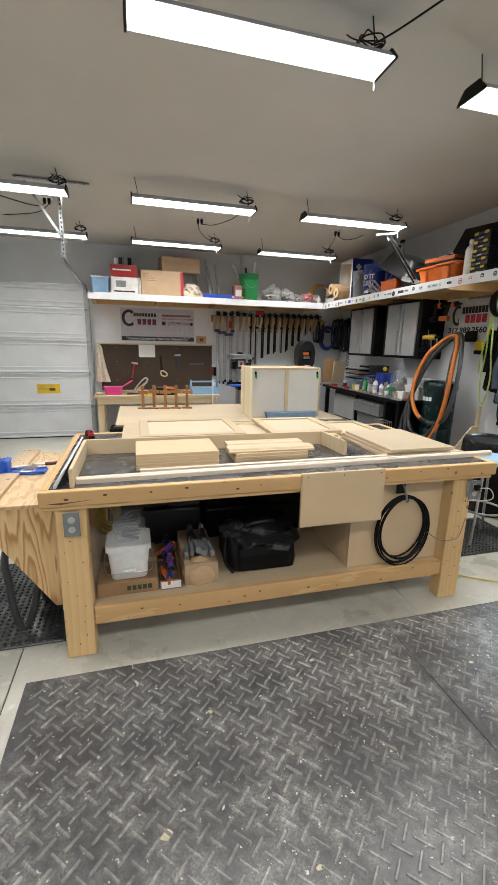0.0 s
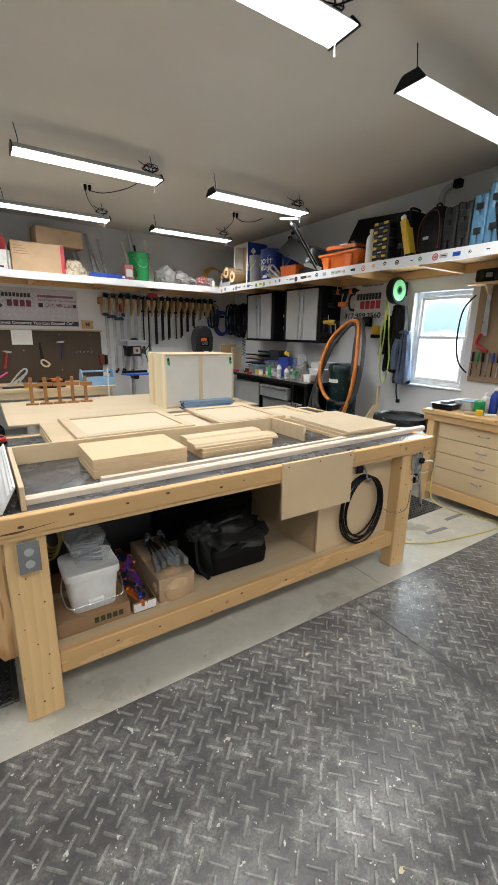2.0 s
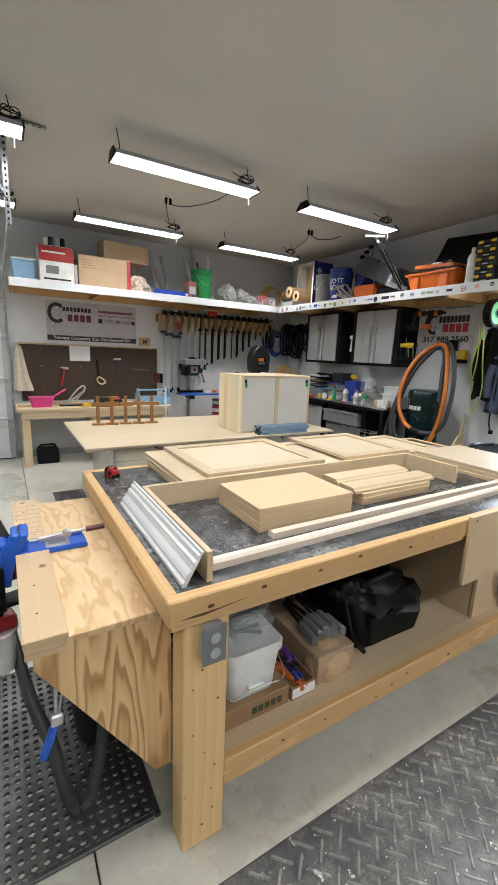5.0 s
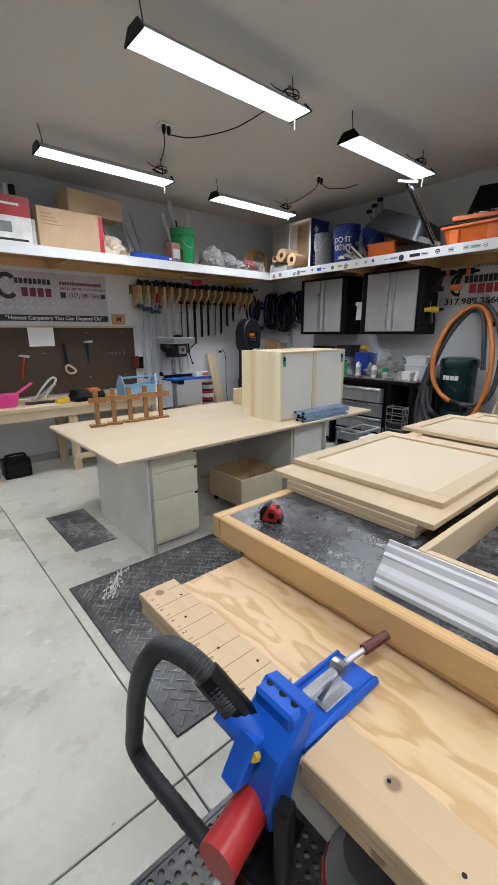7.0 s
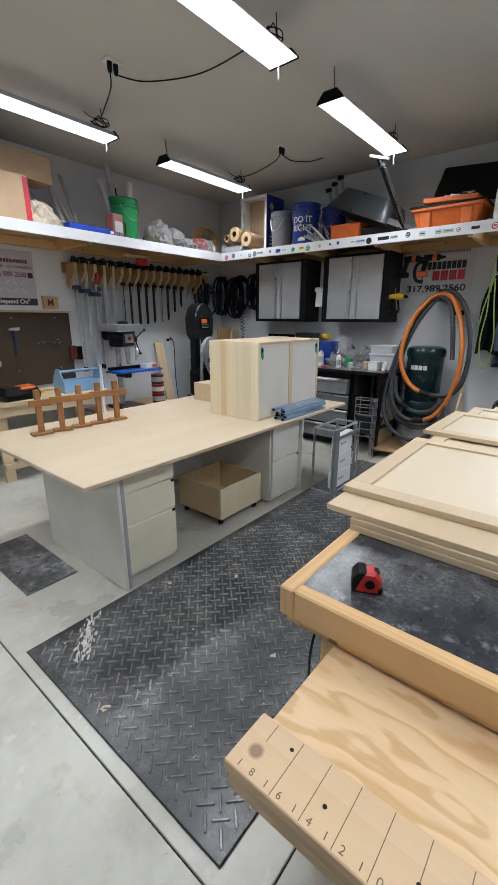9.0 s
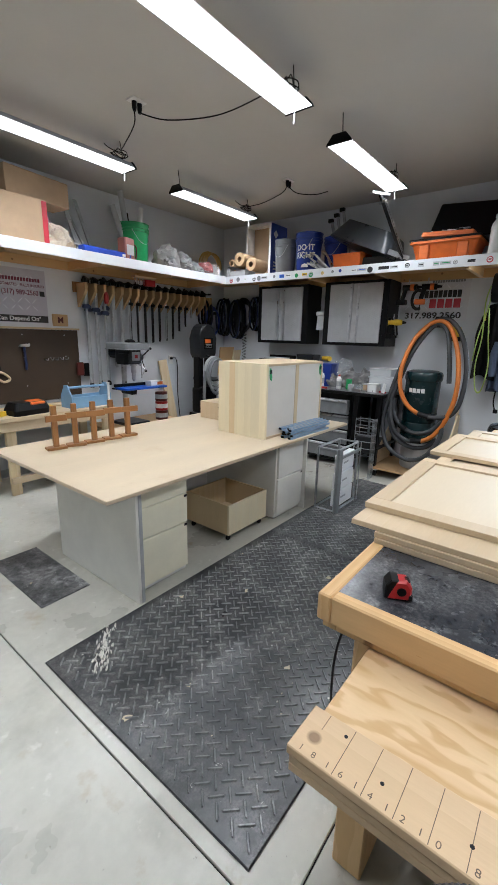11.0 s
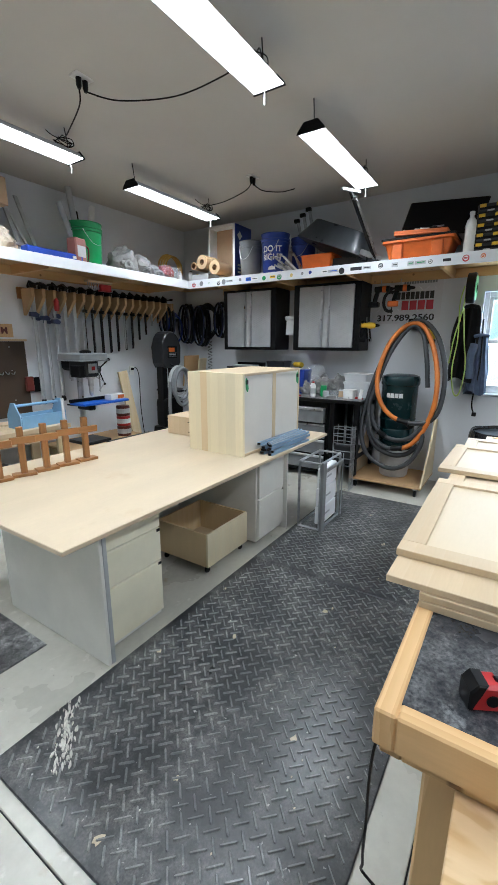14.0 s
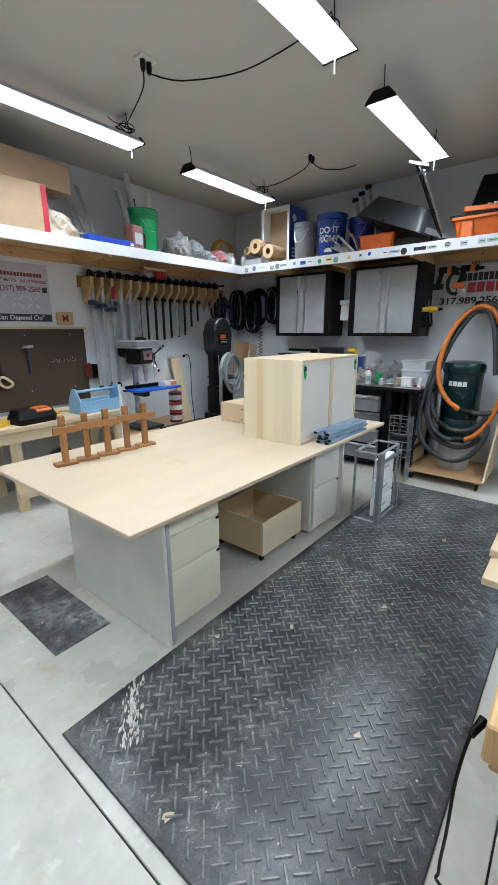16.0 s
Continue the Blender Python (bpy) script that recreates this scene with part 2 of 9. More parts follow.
def stain(mt, scale, lo, hi, colour, amount, detail=6.0):
    """Adds blotches of another colour, of real-world size, to a surface."""
    N, L = mt.node_tree.nodes, mt.node_tree.links
    b = N["Principled BSDF"]
    old = b.inputs["Base Color"].links[0].from_socket
    geo = N.new("ShaderNodeNewGeometry")
    n = N.new("ShaderNodeTexNoise")
    n.inputs["Scale"].default_value, n.inputs["Detail"].default_value, n.inputs["Roughness"].default_value = scale, detail, 0.62
    L.new(geo.outputs["Position"], n.inputs["Vector"])
    r = N.new("ShaderNodeMapRange")
    r.inputs["From Min"].default_value, r.inputs["From Max"].default_value, r.inputs["To Max"].default_value = lo, hi, amount
    L.new(n.outputs["Fac"], r.inputs["Value"])
    mx = N.new("ShaderNodeMix")
    mx.data_type = "RGBA"
    mx.inputs["B"].default_value = (*colour, 1)
    L.new(old, mx.inputs["A"])
    L.new(r.outputs[0], mx.inputs["Factor"])
    L.new(mx.outputs["Result"], b.inputs["Base Color"])


stain(CONCRETE, 2.3, 0.52, 0.70, (0.36, 0.35, 0.30), 0.7)
stain(CONCRETE, 5.0, 0.60, 0.70, (0.40, 0.33, 0.22), 0.6)
stain(CONCRETE, 28.0, 0.69, 0.75, (0.16, 0.15, 0.13), 0.8, 3.0)
stain(CONCRETE, 9.0, 0.62, 0.72, (0.80, 0.78, 0.72), 0.5)
stain(CONCRETE, 0.9, 0.55, 0.72, (0.45, 0.41, 0.31), 0.45)
# white lamp housing coloured dark grey, with the shade on its sides painted in
HOUSING = material("shaded_lamp_housing", (0.22, 0.22, 0.22), 0.5, vary=0.05, scale=4)
WHITE_PAINT = material("white_paint", (0.72, 0.735, 0.76), 0.4, vary=0.05, scale=3)
PINE_X = wood("pine_x", (0.70, 0.465, 0.225), (0.51, 0.29, 0.105), 16, "x")
PINE_Y = wood("pine_y", (0.68, 0.45, 0.215), (0.51, 0.29, 0.105), 16, "y")
PINE_Z = wood("pine_z", (0.77, 0.53, 0.26), (0.56, 0.33, 0.13), 9, "z", strength=0.35)
def plywood(name, light, dark, along, lines=9.0, scale=2.4, contrast=1.0):
    """Rotary-cut plywood: contour lines of a stretched noise, as broad wandering cathedral grain."""
    mt = material(name, light, 0.45, vary=0.05, scale=2, fine=0.05, fine_scale=150, stretch={"y": (1, 0.1, 1), "z": (1, 1, 0.1)}[along], per=0.03)
    N, L = mt.node_tree.nodes, mt.node_tree.links
    b = N["Principled BSDF"]
    old = b.inputs["Base Color"].links[0].from_socket
    tc = next(n for n in N if n.type == "TEX_COORD")
    mp = N.new("ShaderNodeMapping")
    mp.inputs["Scale"].default_value = {"y": (2.6, 0.75, 1), "z": (1.7, 1, 0.2)}[along]
    mp.inputs["Location"].default_value = (3.1, 1.7, 0.6)
    L.new(tc.outputs["Object"], mp.inputs["Vector"])
    n = N.new("ShaderNodeTexNoise")
    n.inputs["Scale"].default_value, n.inputs["Detail"].default_value, n.inputs["Roughness"].default_value = scale, 3.5, 0.5
    L.new(mp.outputs[0], n.inputs["Vector"])
    m1 = N.new("ShaderNodeMath")
    m1.operation = "MULTIPLY"
    m1.inputs[1].default_value = lines
    L.new(n.outputs["Fac"], m1.inputs[0])
    m2 = N.new("ShaderNodeMath")
    m2.operation = "FRACT"
    L.new(m1.outputs[0], m2.inputs[0])
    rp = N.new("ShaderNodeValToRGB")
    el = rp.color_ramp.elements
    el[0].position, el[0].color = 0.0, (0, 0, 0, 1)
    el[1].position, el[1].color = 1.0, (0.05, 0.05, 0.05, 1)
    for p, c in ((0.45, 0.25), (0.72, 0.85), (0.86, 0.7), (0.93, 0.12)):
        e = el.new(p)
        e.color = (c, c, c, 1)
    L.new(m2.outputs[0], rp.inputs[0])
    m3 = N.new("ShaderNodeMath")
    m3.operation = "MULTIPLY"
    m3.inputs[1].default_value = contrast
    L.new(rp.outputs[0], m3.inputs[0])
    mx = N.new("ShaderNodeMix")
    mx.data_type = "RGBA"
    mx.inputs["B"].default_value = (*dark, 1)
    L.new(old, mx.inputs["A"])
    L.new(m3.outputs[0], mx.inputs["Factor"])
    L.new(mx.outputs["Result"], b.inputs["Base Color"])
    return mt


PLY = plywood("plywood", (0.70, 0.51, 0.295), (0.50, 0.30, 0.125), "y", 8.0, 3.0, 0.9)
PLY_Z = plywood("plywood_upright", (0.74, 0.51, 0.26), (0.34, 0.16, 0.045), "z", 13.0, 3.4, 1.0)
PALE = wood("poplar", (0.63, 0.495, 0.325), (0.54, 0.40, 0.24), 5, "x", 0.5, False, 0.35)
STRIP_TAN = wood("poplar_tan", (0.70, 0.54, 0.32), (0.60, 0.43, 0.22), 5, "z", 0.5, False, 0.5)
STRIP_CREAM = wood("poplar_cream", (0.80, 0.71, 0.50), (0.74, 0.63, 0.41), 4, "z", 0.5, False, 0.4)
PALE_Z = wood("poplar_upright", (0.70, 0.57, 0.37), (0.60, 0.44, 0.24), 4, "z", 0.5, False, 0.5)
MDF = material("mdf", (0.63, 0.475, 0.295), 0.6, vary=0.03, scale=4, fine=0.04, fine_scale=500)
TOP_BOARD = material("table_board", (0.60, 0.49, 0.345), 0.42, vary=0.08, scale=2.0, fine=0.04, fine_scale=90, stretch=(0.3, 1, 1))
def dusty(name, dark, dust, rough, amount=0.5):
    """Black rubber or laminate with pale dust rubbed into it in drifts and specks."""
    mt = material(name, dark, rough, vary=0.10, scale=3, fine=0.25, fine_scale=60, rough_vary=0.06)
    N, L = mt.node_tree.nodes, mt.node_tree.links
    b = N["Principled BSDF"]
    old = b.inputs["Base Color"].links[0].from_socket
    geo = N.new("ShaderNodeNewGeometry")
    prod = None
    for sc, lo, hi in ((3.1, 0.40, 0.74), (17.0, 0.38, 0.78), (120.0, 0.3, 0.7)):
        n = N.new("ShaderNodeTexNoise")
        n.inputs["Scale"].default_value, n.inputs["Detail"].default_value, n.inputs["Roughness"].default_value = sc, 6.0, 0.65
        L.new(geo.outputs["Position"], n.inputs["Vector"])
        r = N.new("ShaderNodeMapRange")
        r.inputs["From Min"].default_value, r.inputs["From Max"].default_value = lo, hi
        r.inputs["To Min"].default_value = 0.12
        L.new(n.outputs["Fac"], r.inputs["Value"])
        if prod is None:
            prod = r.outputs[0]
        else:
            mu = N.new("ShaderNodeMath")
            mu.operation = "MULTIPLY"
            L.new(prod, mu.inputs[0])
            L.new(r.outputs[0], mu.inputs[1])
            prod = mu.outputs[0]
    sc = N.new("ShaderNodeMath")
    sc.operation, sc.use_clamp = "MULTIPLY", True
    sc.inputs[1].default_value = amount
    L.new(prod, sc.inputs[0])
    mx = N.new("ShaderNodeMix")
    mx.data_type = "RGBA"
    mx.inputs["B"].default_value = (*dust, 1)
    L.new(old, mx.inputs["A"])
    L.new(sc.outputs[0], mx.inputs["Factor"])
    L.new(mx.outputs["Result"], b.inputs["Base Color"])
    return mt


RUBBER = dusty("black_rubber", (0.046, 0.045, 0.048), (0.60, 0.58, 0.54), 0.30, 1.05)
CLEAN_RUBBER = dusty("swept_black_rubber", (0.018, 0.0195, 0.023), (0.50, 0.49, 0.46), 0.30, 0.8)
# both tread colours are paler than their sheets, lamp glints painted into the bars
CLEAN_GLINT_TREAD = dusty("swept_glint_tread", (0.15, 0.155, 0.16), (0.60, 0.59, 0.55), 0.20, 1.6)
WORN_GLINT_TREAD = dusty("worn_glint_tread", (0.165, 0.162, 0.162), (0.62, 0.60, 0.56), 0.24, 2.0)
SCUFFED_RUBBER = dusty("scuffed_rubber", (0.028, 0.029, 0.032), (0.50, 0.50, 0.50), 0.33, 3.0)
LAMINATE = dusty("black_laminate", (0.018, 0.020, 0.026), (0.50, 0.50, 0.50), 0.27, 0.8)
BLACK = material("black_plastic", (0.005, 0.005, 0.0055), 0.42, vary=0.2, spec=0.2)
BLACK_STEEL = material("black_steel", (0.005, 0.005, 0.0055), 0.38, vary=0.2, spec=0.2)
DESK_GREY = material("desk_steel_grey", (0.80, 0.79, 0.735), 0.4, vary=0.06, scale=3)
DESK_CREAM = material("desk_drawer_beige", (0.88, 0.84, 0.66), 0.4, vary=0.06, scale=3)
STEEL = material("steel", (0.55, 0.56, 0.58), 0.3, metal=1.0, vary=0.15, scale=12)
DULL_STEEL = material("galvanised_steel", (0.42, 0.44, 0.46), 0.42, metal=0.8, vary=0.2, scale=20)
DARK_STEEL = material("dark_steel", (0.010, 0.010, 0.011), 0.4, metal=0.2, vary=0.2, scale=12, spec=0.3)
LAMP_GLOW = glow("lamp_diffuser", (1.0, 0.985, 0.96), 4.5)
for mt_ in (RUBBER, WORN_GLINT_TREAD):
    stain(mt_, 46.0, 0.67, 0.73, (0.62, 0.60, 0.56), 0.8, 2.0)
    stain(mt_, 4.0, 0.62, 0.80, (0.52, 0.50, 0.46), 0.5, 10.0)
for mt_ in (CLEAN_RUBBER, CLEAN_GLINT_TREAD, SCUFFED_RUBBER):
    stain(mt_, 46.0, 0.71, 0.76, (0.55, 0.54, 0.51), 0.7, 2.0)
    stain(mt_, 4.0, 0.63, 0.78, (0.34, 0.34, 0.33), 0.4, 9.0)
stain(TOP_BOARD, 3.0, 0.60, 0.75, (0.48, 0.33, 0.18), 0.6)
stain(LAMINATE, 7.0, 0.62, 0.74, (0.30, 0.31, 0.33), 0.5)
stain(LAMINATE, 15.0, 0.60, 0.74, (0.45, 0.46, 0.48), 0.5, 9.0)
HARDBOARD = material("brown_hardboard", (0.048, 0.029, 0.016), 0.55, vary=0.12, scale=3, fine=0.05)
PINE_PALE_Y = wood("pale_strip", (0.60, 0.435, 0.265), (0.51, 0.35, 0.195), 5, "y", 0.5, True, 0.35)


def plastic(name, rgb, rough=0.4, vary=0.1):
    return material(name, rgb, rough, vary=vary, scale=9, fine=0.03, fine_scale=90)


RED = plastic("red_plastic", (0.42, 0.018, 0.02))
GREEN = plastic("green_plastic", (0.02, 0.30, 0.09))
BLUE = plastic("blue_plastic", (0.015, 0.045, 0.30))
BRIGHT_BLUE = plastic("bright_blue_plastic", (0.01, 0.10, 0.55))
NAVY_CAST = plastic("navy_cast_iron", (0.012, 0.022, 0.075))
ORANGE = plastic("orange_plastic", (0.70, 0.15, 0.02))
YELLOW = plastic("yellow_plastic", (0.75, 0.50, 0.03))
PINK = plastic("pink_plastic", (0.75, 0.06, 0.30))
PURPLE = plastic("purple_plastic", (0.12, 0.04, 0.30))
SKY_BLUE = material("light_blue_paint", (0.24, 0.42, 0.62), 0.5, vary=0.08)
LIME = plastic("lime_rubber", (0.50, 0.66, 0.16))
GREY = plastic("grey_plastic", (0.20, 0.21, 0.22))
LIGHT_GREY = plastic("light_grey_plastic", (0.45, 0.46, 0.47))
DARK_GREY = plastic("dark_grey_plastic", (0.014, 0.015, 0.017))
WHITE = plastic("white_plastic", (0.80, 0.80, 0.79))
TEAL_DARK = plastic("dark_green_enamel", (0.006, 0.026, 0.029), 0.25)
BLUE_CLEAR = plastic("translucent_blue_plastic", (0.08, 0.20, 0.33), 0.25)
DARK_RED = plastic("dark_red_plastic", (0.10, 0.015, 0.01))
CARD = material("cardboard", (0.47, 0.335, 0.21), 0.8, vary=0.07, scale=5, fine=0.05, fine_scale=200)
CARD_DARK = material("brown_cardboard", (0.33, 0.20, 0.105), 0.8, vary=0.07, scale=5, fine=0.05, fine_scale=200)
PAPER = material("white_paper", (0.82, 0.83, 0.85), 0.7, vary=0.03, scale=5)
CLOTH = material("cream_cloth", (0.66, 0.58, 0.47), 0.9, vary=0.12, scale=14, fine=0.08, fine_scale=300, bump=0.2)
GREY_CLOTH = material("grey_cloth", (0.24, 0.235, 0.23), 0.9, vary=0.2, scale=14, fine=0.08, fine_scale=300, bump=0.2)
BLACK_CLOTH = material("black_nylon", (0.005, 0.005, 0.0055), 0.6, spec=0.2, vary=0.3, scale=14, fine=0.1, fine_scale=300, bump=0.3)
DENIM = material("blue_grey_cloth", (0.09, 0.12, 0.19), 0.85, vary=0.2, scale=12, fine=0.1, fine_scale=300, bump=0.2)
DARK_WOOD = wood("stained_wood", (0.36, 0.17, 0.055), (0.22, 0.09, 0.025), 12, "z", 0.45, False, 0.5)
ROUGH_TAN = wood("clamp_bracket_wood", (0.55, 0.36, 0.18), (0.40, 0.24, 0.10), 14, "z", 0.6, False, 0.4)
CRAFT = material("kraft_paper", (0.55, 0.38, 0.22), 0.75, vary=0.05)
RIBBED_GREY = plastic("grey_hose", (0.035, 0.036, 0.039), 0.5)
ORANGE_HOSE = plastic("orange_hose", (0.58, 0.17, 0.02), 0.45)
CLEAR = clear("clear_plastic", (0.8, 0.85, 0.9), 0.1, 0.2)
FROSTED = clear("frosted_plastic", (0.72, 0.75, 0.78), 0.3, 0.72)
GALVANISED = material("galvanised_pipe", (0.50, 0.52, 0.54), 0.38, 0.3, vary=0.12, scale=14)
GLASS = clear("window_glass", (0.95, 0.98, 1.0), 0.02, 0.08)
TYRE = plastic("tyre_rubber", (0.02, 0.02, 0.021), 0.6)
PENCIL = plastic("pencil_line", (0.17, 0.125, 0.085), 0.7)
CHALK = material("spilled_white_paint", (0.62, 0.60, 0.54), 0.7, vary=0.2, scale=30)
CREAM_DROP = material("dried_glue", (0.55, 0.47, 0.33), 0.6, vary=0.15, scale=30)


def plate(name, rgb, scale, rough=0.35, metal=0.3):
    """Pressed tread plate: rows of small raised bars in two directions."""
    mt = material(name, rgb, rough, metal, vary=0.08, scale=3)
    N, L = mt.node_tree.nodes, mt.node_tree.links
    tc = next(n for n in N if n.type == "TEX_COORD")
    hs = []
    for rot, sh in ((45, 0.0), (-45, 0.5)):
        mp = N.new("ShaderNodeMapping")
        mp.inputs["Rotation"].default_value = (radians(rot), 0, 0) if name.endswith("x") else (0, radians(rot), 0)
        mp.inputs["Location"].default_value = (sh, sh, sh)
        mp.inputs["Scale"].default_value = (scale, scale, scale * 2.2)
        L.new(tc.outputs["Object"], mp.inputs["Vector"])
        v = N.new("ShaderNodeTexVoronoi")
        v.inputs["Scale"].default_value, v.inputs["Randomness"].default_value = 1.0, 0.0
        L.new(mp.outputs[0], v.inputs["Vector"])
        hs.append(v.outputs["Distance"])
    mn = N.new("ShaderNodeMath")
    mn.operation = "MINIMUM"
    L.new(hs[0], mn.inputs[0])
    L.new(hs[1], mn.inputs[1])
    mr = N.new("ShaderNodeMapRange")
    mr.inputs["From Min"].default_value, mr.inputs["From Max"].default_value = 0.22, 0.34
    mr.inputs["To Min"].default_value, mr.inputs["To Max"].default_value = 1.0, 0.0
    L.new(mn.outputs[0], mr.inputs["Value"])
    bp = N.new("ShaderNodeBump")
    bp.inputs["Strength"].default_value, bp.inputs["Distance"].default_value = 0.6, 0.003
    L.new(mr.outputs[0], bp.inputs["Height"])
    L.new(bp.outputs[0], N["Principled BSDF"].inputs["Normal"])
    return mt


KNOT = plastic("dark_knot", (0.10, 0.05, 0.02), 0.6)
PLATE_X = plate("tread_plate_x", (0.46, 0.47, 0.48), 28)
BANNER_Y = plate("banner_print_y", (0.52, 0.505, 0.575), 9, 0.5, 0.0)
BANNER_LIGHT = plastic("banner_highlight", (0.72, 0.72, 0.77), 0.5)
BANNER_X = plate("banner_print_x", (0.64, 0.64, 0.67), 14, 0.5, 0.0)
MAROON = plastic("maroon_print", (0.16, 0.02, 0.05))
RED_PRINT = plastic("red_print", (0.50, 0.03, 0.05))
BLACK_PRINT = plastic("black_print", (0.02, 0.02, 0.022))
BACK_SHEET = material("cabinet_back_sheet", (0.70, 0.66, 0.60), 0.5, vary=0.04, scale=3)
SLIDE = material("zinc_slide", (0.30, 0.43, 0.60), 0.35, 0.15, vary=0.1, scale=10)
DARK_WOOD_X = wood("stained_wood_flat", (0.36, 0.17, 0.055), (0.22, 0.09, 0.025), 12, "x", 0.45, False, 0.5)
MAPLE_FRONT = wood("plywood_front", (0.66, 0.51, 0.32), (0.56, 0.40, 0.22), 3, "y", 0.45, False, 0.4)
PEG_BROWN = material("pegboard_brown", (0.30, 0.20, 0.12), 0.6, vary=0.1, scale=3, fine=0.05)
CHEST_SILVER = material("chest_silver", (0.60, 0.61, 0.63), 0.3, 0.35, vary=0.08, scale=6)
BAG_GREY = material("bag_flap_nylon", (0.016, 0.016, 0.017), 0.5, vary=0.3, scale=14, fine=0.1, fine_scale=300, bump=0.3)

# ---- the room ----
def setting(name, bm, mt, label, category):
    return tagged(part(name, bm, mt), label, category, kind="structure")


floor = setting("floor", box(XL - 0.15, XW + 0.15, YN - 0.15, YW + 0.4, -0.12, -0.012, 0), DARK_GREY, "smooth pale grey concrete garage floor with saw-cut joints", "floor")
xs, ys = (XL - 0.15, -2.6, -0.63, 1.62, XW + 0.15), (YN - 0.15, -0.2, 3.163, YW + 0.4)
for xa, xb in zip(xs, xs[1:]):
    for ya, yb in zip(ys, ys[1:]):
        part("concrete_slab", box(xa + 0.003, xb - 0.003, ya + 0.003, yb - 0.003, -0.012, 0.0, 0.0025), CONCRETE, floor)
setting("ceiling", box(XL - 0.15, XW + 0.15, YN - 0.15, YW + 0.15, CEIL, CEIL + 0.1, 0), CEILING, "flat warm grey painted ceiling", "ceiling")
DOOR_X = -0.74                         # right edge of the garage door opening
bm = box(DOOR_X, XW, YW, YW + 0.15, 0, CEIL, 0)
box(XL, DOOR_X, YW, YW + 0.15, 2.36, CEIL, 0, bm)
setting("wall_north", bm, WALL, "pale grey painted drywall behind the clamp rack", "wall")
WY0, WY1, WZ0, WZ1 = 2.80, 3.47, 1.02, 2.02
bm = box(XW, XW + 0.15, YN, WY0, 0, CEIL, 0)
box(XW, XW + 0.15, WY1, YW, 0, CEIL, 0, bm)
box(XW, XW + 0.15, WY0, WY1, 0, WZ0, 0, bm)
box(XW, XW + 0.15, WY0, WY1, WZ1, CEIL, 0, bm)
setting("wall_east", bm, WALL, "pale grey painted drywall with a small window", "wall")
setting("wall_west", box(XL - 0.15, XL, YN, YW + 0.15, 0, CEIL, 0), WALL, "pale grey painted drywall", "wall")
setting("wall_south", box(XL, XW, YN - 0.15, YN, 0, CEIL, 0), WALL, "pale grey painted drywall", "wall")
setting("baseboard", box(-0.66, 2.9, YW - 0.012, YW - 0.001, 0, 0.09, 0.003), LIGHT_GREY, "grey rubber cove base along the wall", "baseboard")

# window with two sashes
win = tagged(new("window_1"), "small white vinyl double-hung window in daylight", "window", kind="structure")
x0, x1 = XW + 0.07, XW + 0.115
for ya, yb, za, zb in ((WY0, WY0 + 0.045, WZ0, WZ1), (WY1 - 0.045, WY1, WZ0, WZ1), (WY0 + 0.045, WY1 - 0.045, WZ0, WZ0 + 0.045), (WY0 + 0.045, WY1 - 0.045, WZ1 - 0.045, WZ1)):
    part("window_frame", box(x0, x1, ya, yb, za, zb, 0.004), WHITE, win)
zm = 1.54
for xa, za, zb in ((x0 + 0.004, WZ0 + 0.045, zm + 0.02), (x0 + 0.02, zm - 0.015, WZ1 - 0.045)):
    bm = box(xa, xa + 0.018, WY0 + 0.045, WY0 + 0.08, za, zb, 0.003)
    box(xa, xa + 0.018, WY1 - 0.08, WY1 - 0.045, za, zb, 0.003, bm)
    box(xa, xa + 0.018, WY0 + 0.08, WY1 - 0.08, za, za + 0.035, 0.003, bm)
    box(xa, xa + 0.018, WY0 + 0.08, WY1 - 0.08, zb - 0.035, zb, 0.003, bm)
    sash = part("sash", bm, WHITE, win)
    pane = part("pane", box(xa + 0.007, xa + 0.011, WY0 + 0.08, WY1 - 0.08, za + 0.035, zb - 0.035, 0), GLASS, win)
    pane.visible_shadow = False
part("window_sill", box(XW - 0.02, x0, WY0 - 0.03, WY1 + 0.03, WZ0 - 0.018, WZ0 - 0.001, 0.004), WHITE_PAINT, win)
lk = part("latch", box(x0 - 0.012, x0 + 0.004, 3.1, 3.16, zm + 0.02, zm + 0.035, 0.003), WHITE, win)

# hazy daylight far outside
haze = bpy.data.materials.new("hazy_distance")
haze.use_nodes = True
N, L = haze.node_tree.nodes, haze.node_tree.links
tc, sep, ramp, em = N.new("ShaderNodeTexCoord"), N.new("ShaderNodeSeparateXYZ"), N.new("ShaderNodeValToRGB"), N.new("ShaderNodeEmission")
nz, ad = N.new("ShaderNodeTexNoise"), N.new("ShaderNodeMath")
nz.inputs["Scale"].default_value, nz.inputs["Detail"].default_value = 0.35, 6.0
L.new(tc.outputs["Object"], nz.inputs["Vector"])
L.new(tc.outputs["Object"], sep.inputs[0])
ad.operation = "MULTIPLY_ADD"
L.new(nz.outputs["Fac"], ad.inputs[0])
ad.inputs[1].default_value = 3.0
L.new(sep.outputs["Z"], ad.inputs[2])
mr = N.new("ShaderNodeMapRange")
mr.inputs["From Min"].default_value, mr.inputs["From Max"].default_value = -20, 40
L.new(ad.outputs[0], mr.inputs["Value"])
L.new(mr.outputs[0], ramp.inputs[0])
ramp.color_ramp.elements[0].color, ramp.color_ramp.elements[0].position = (0.95, 0.97, 1.0, 1), 0.385
ramp.color_ramp.elements[1].color, ramp.color_ramp.elements[1].position = (0.95, 0.98, 1.0, 1), 0.56
e = ramp.color_ramp.elements.new(0.40)
e.color = (0.22, 0.33, 0.42, 1)
e = ramp.color_ramp.elements.new(0.47)
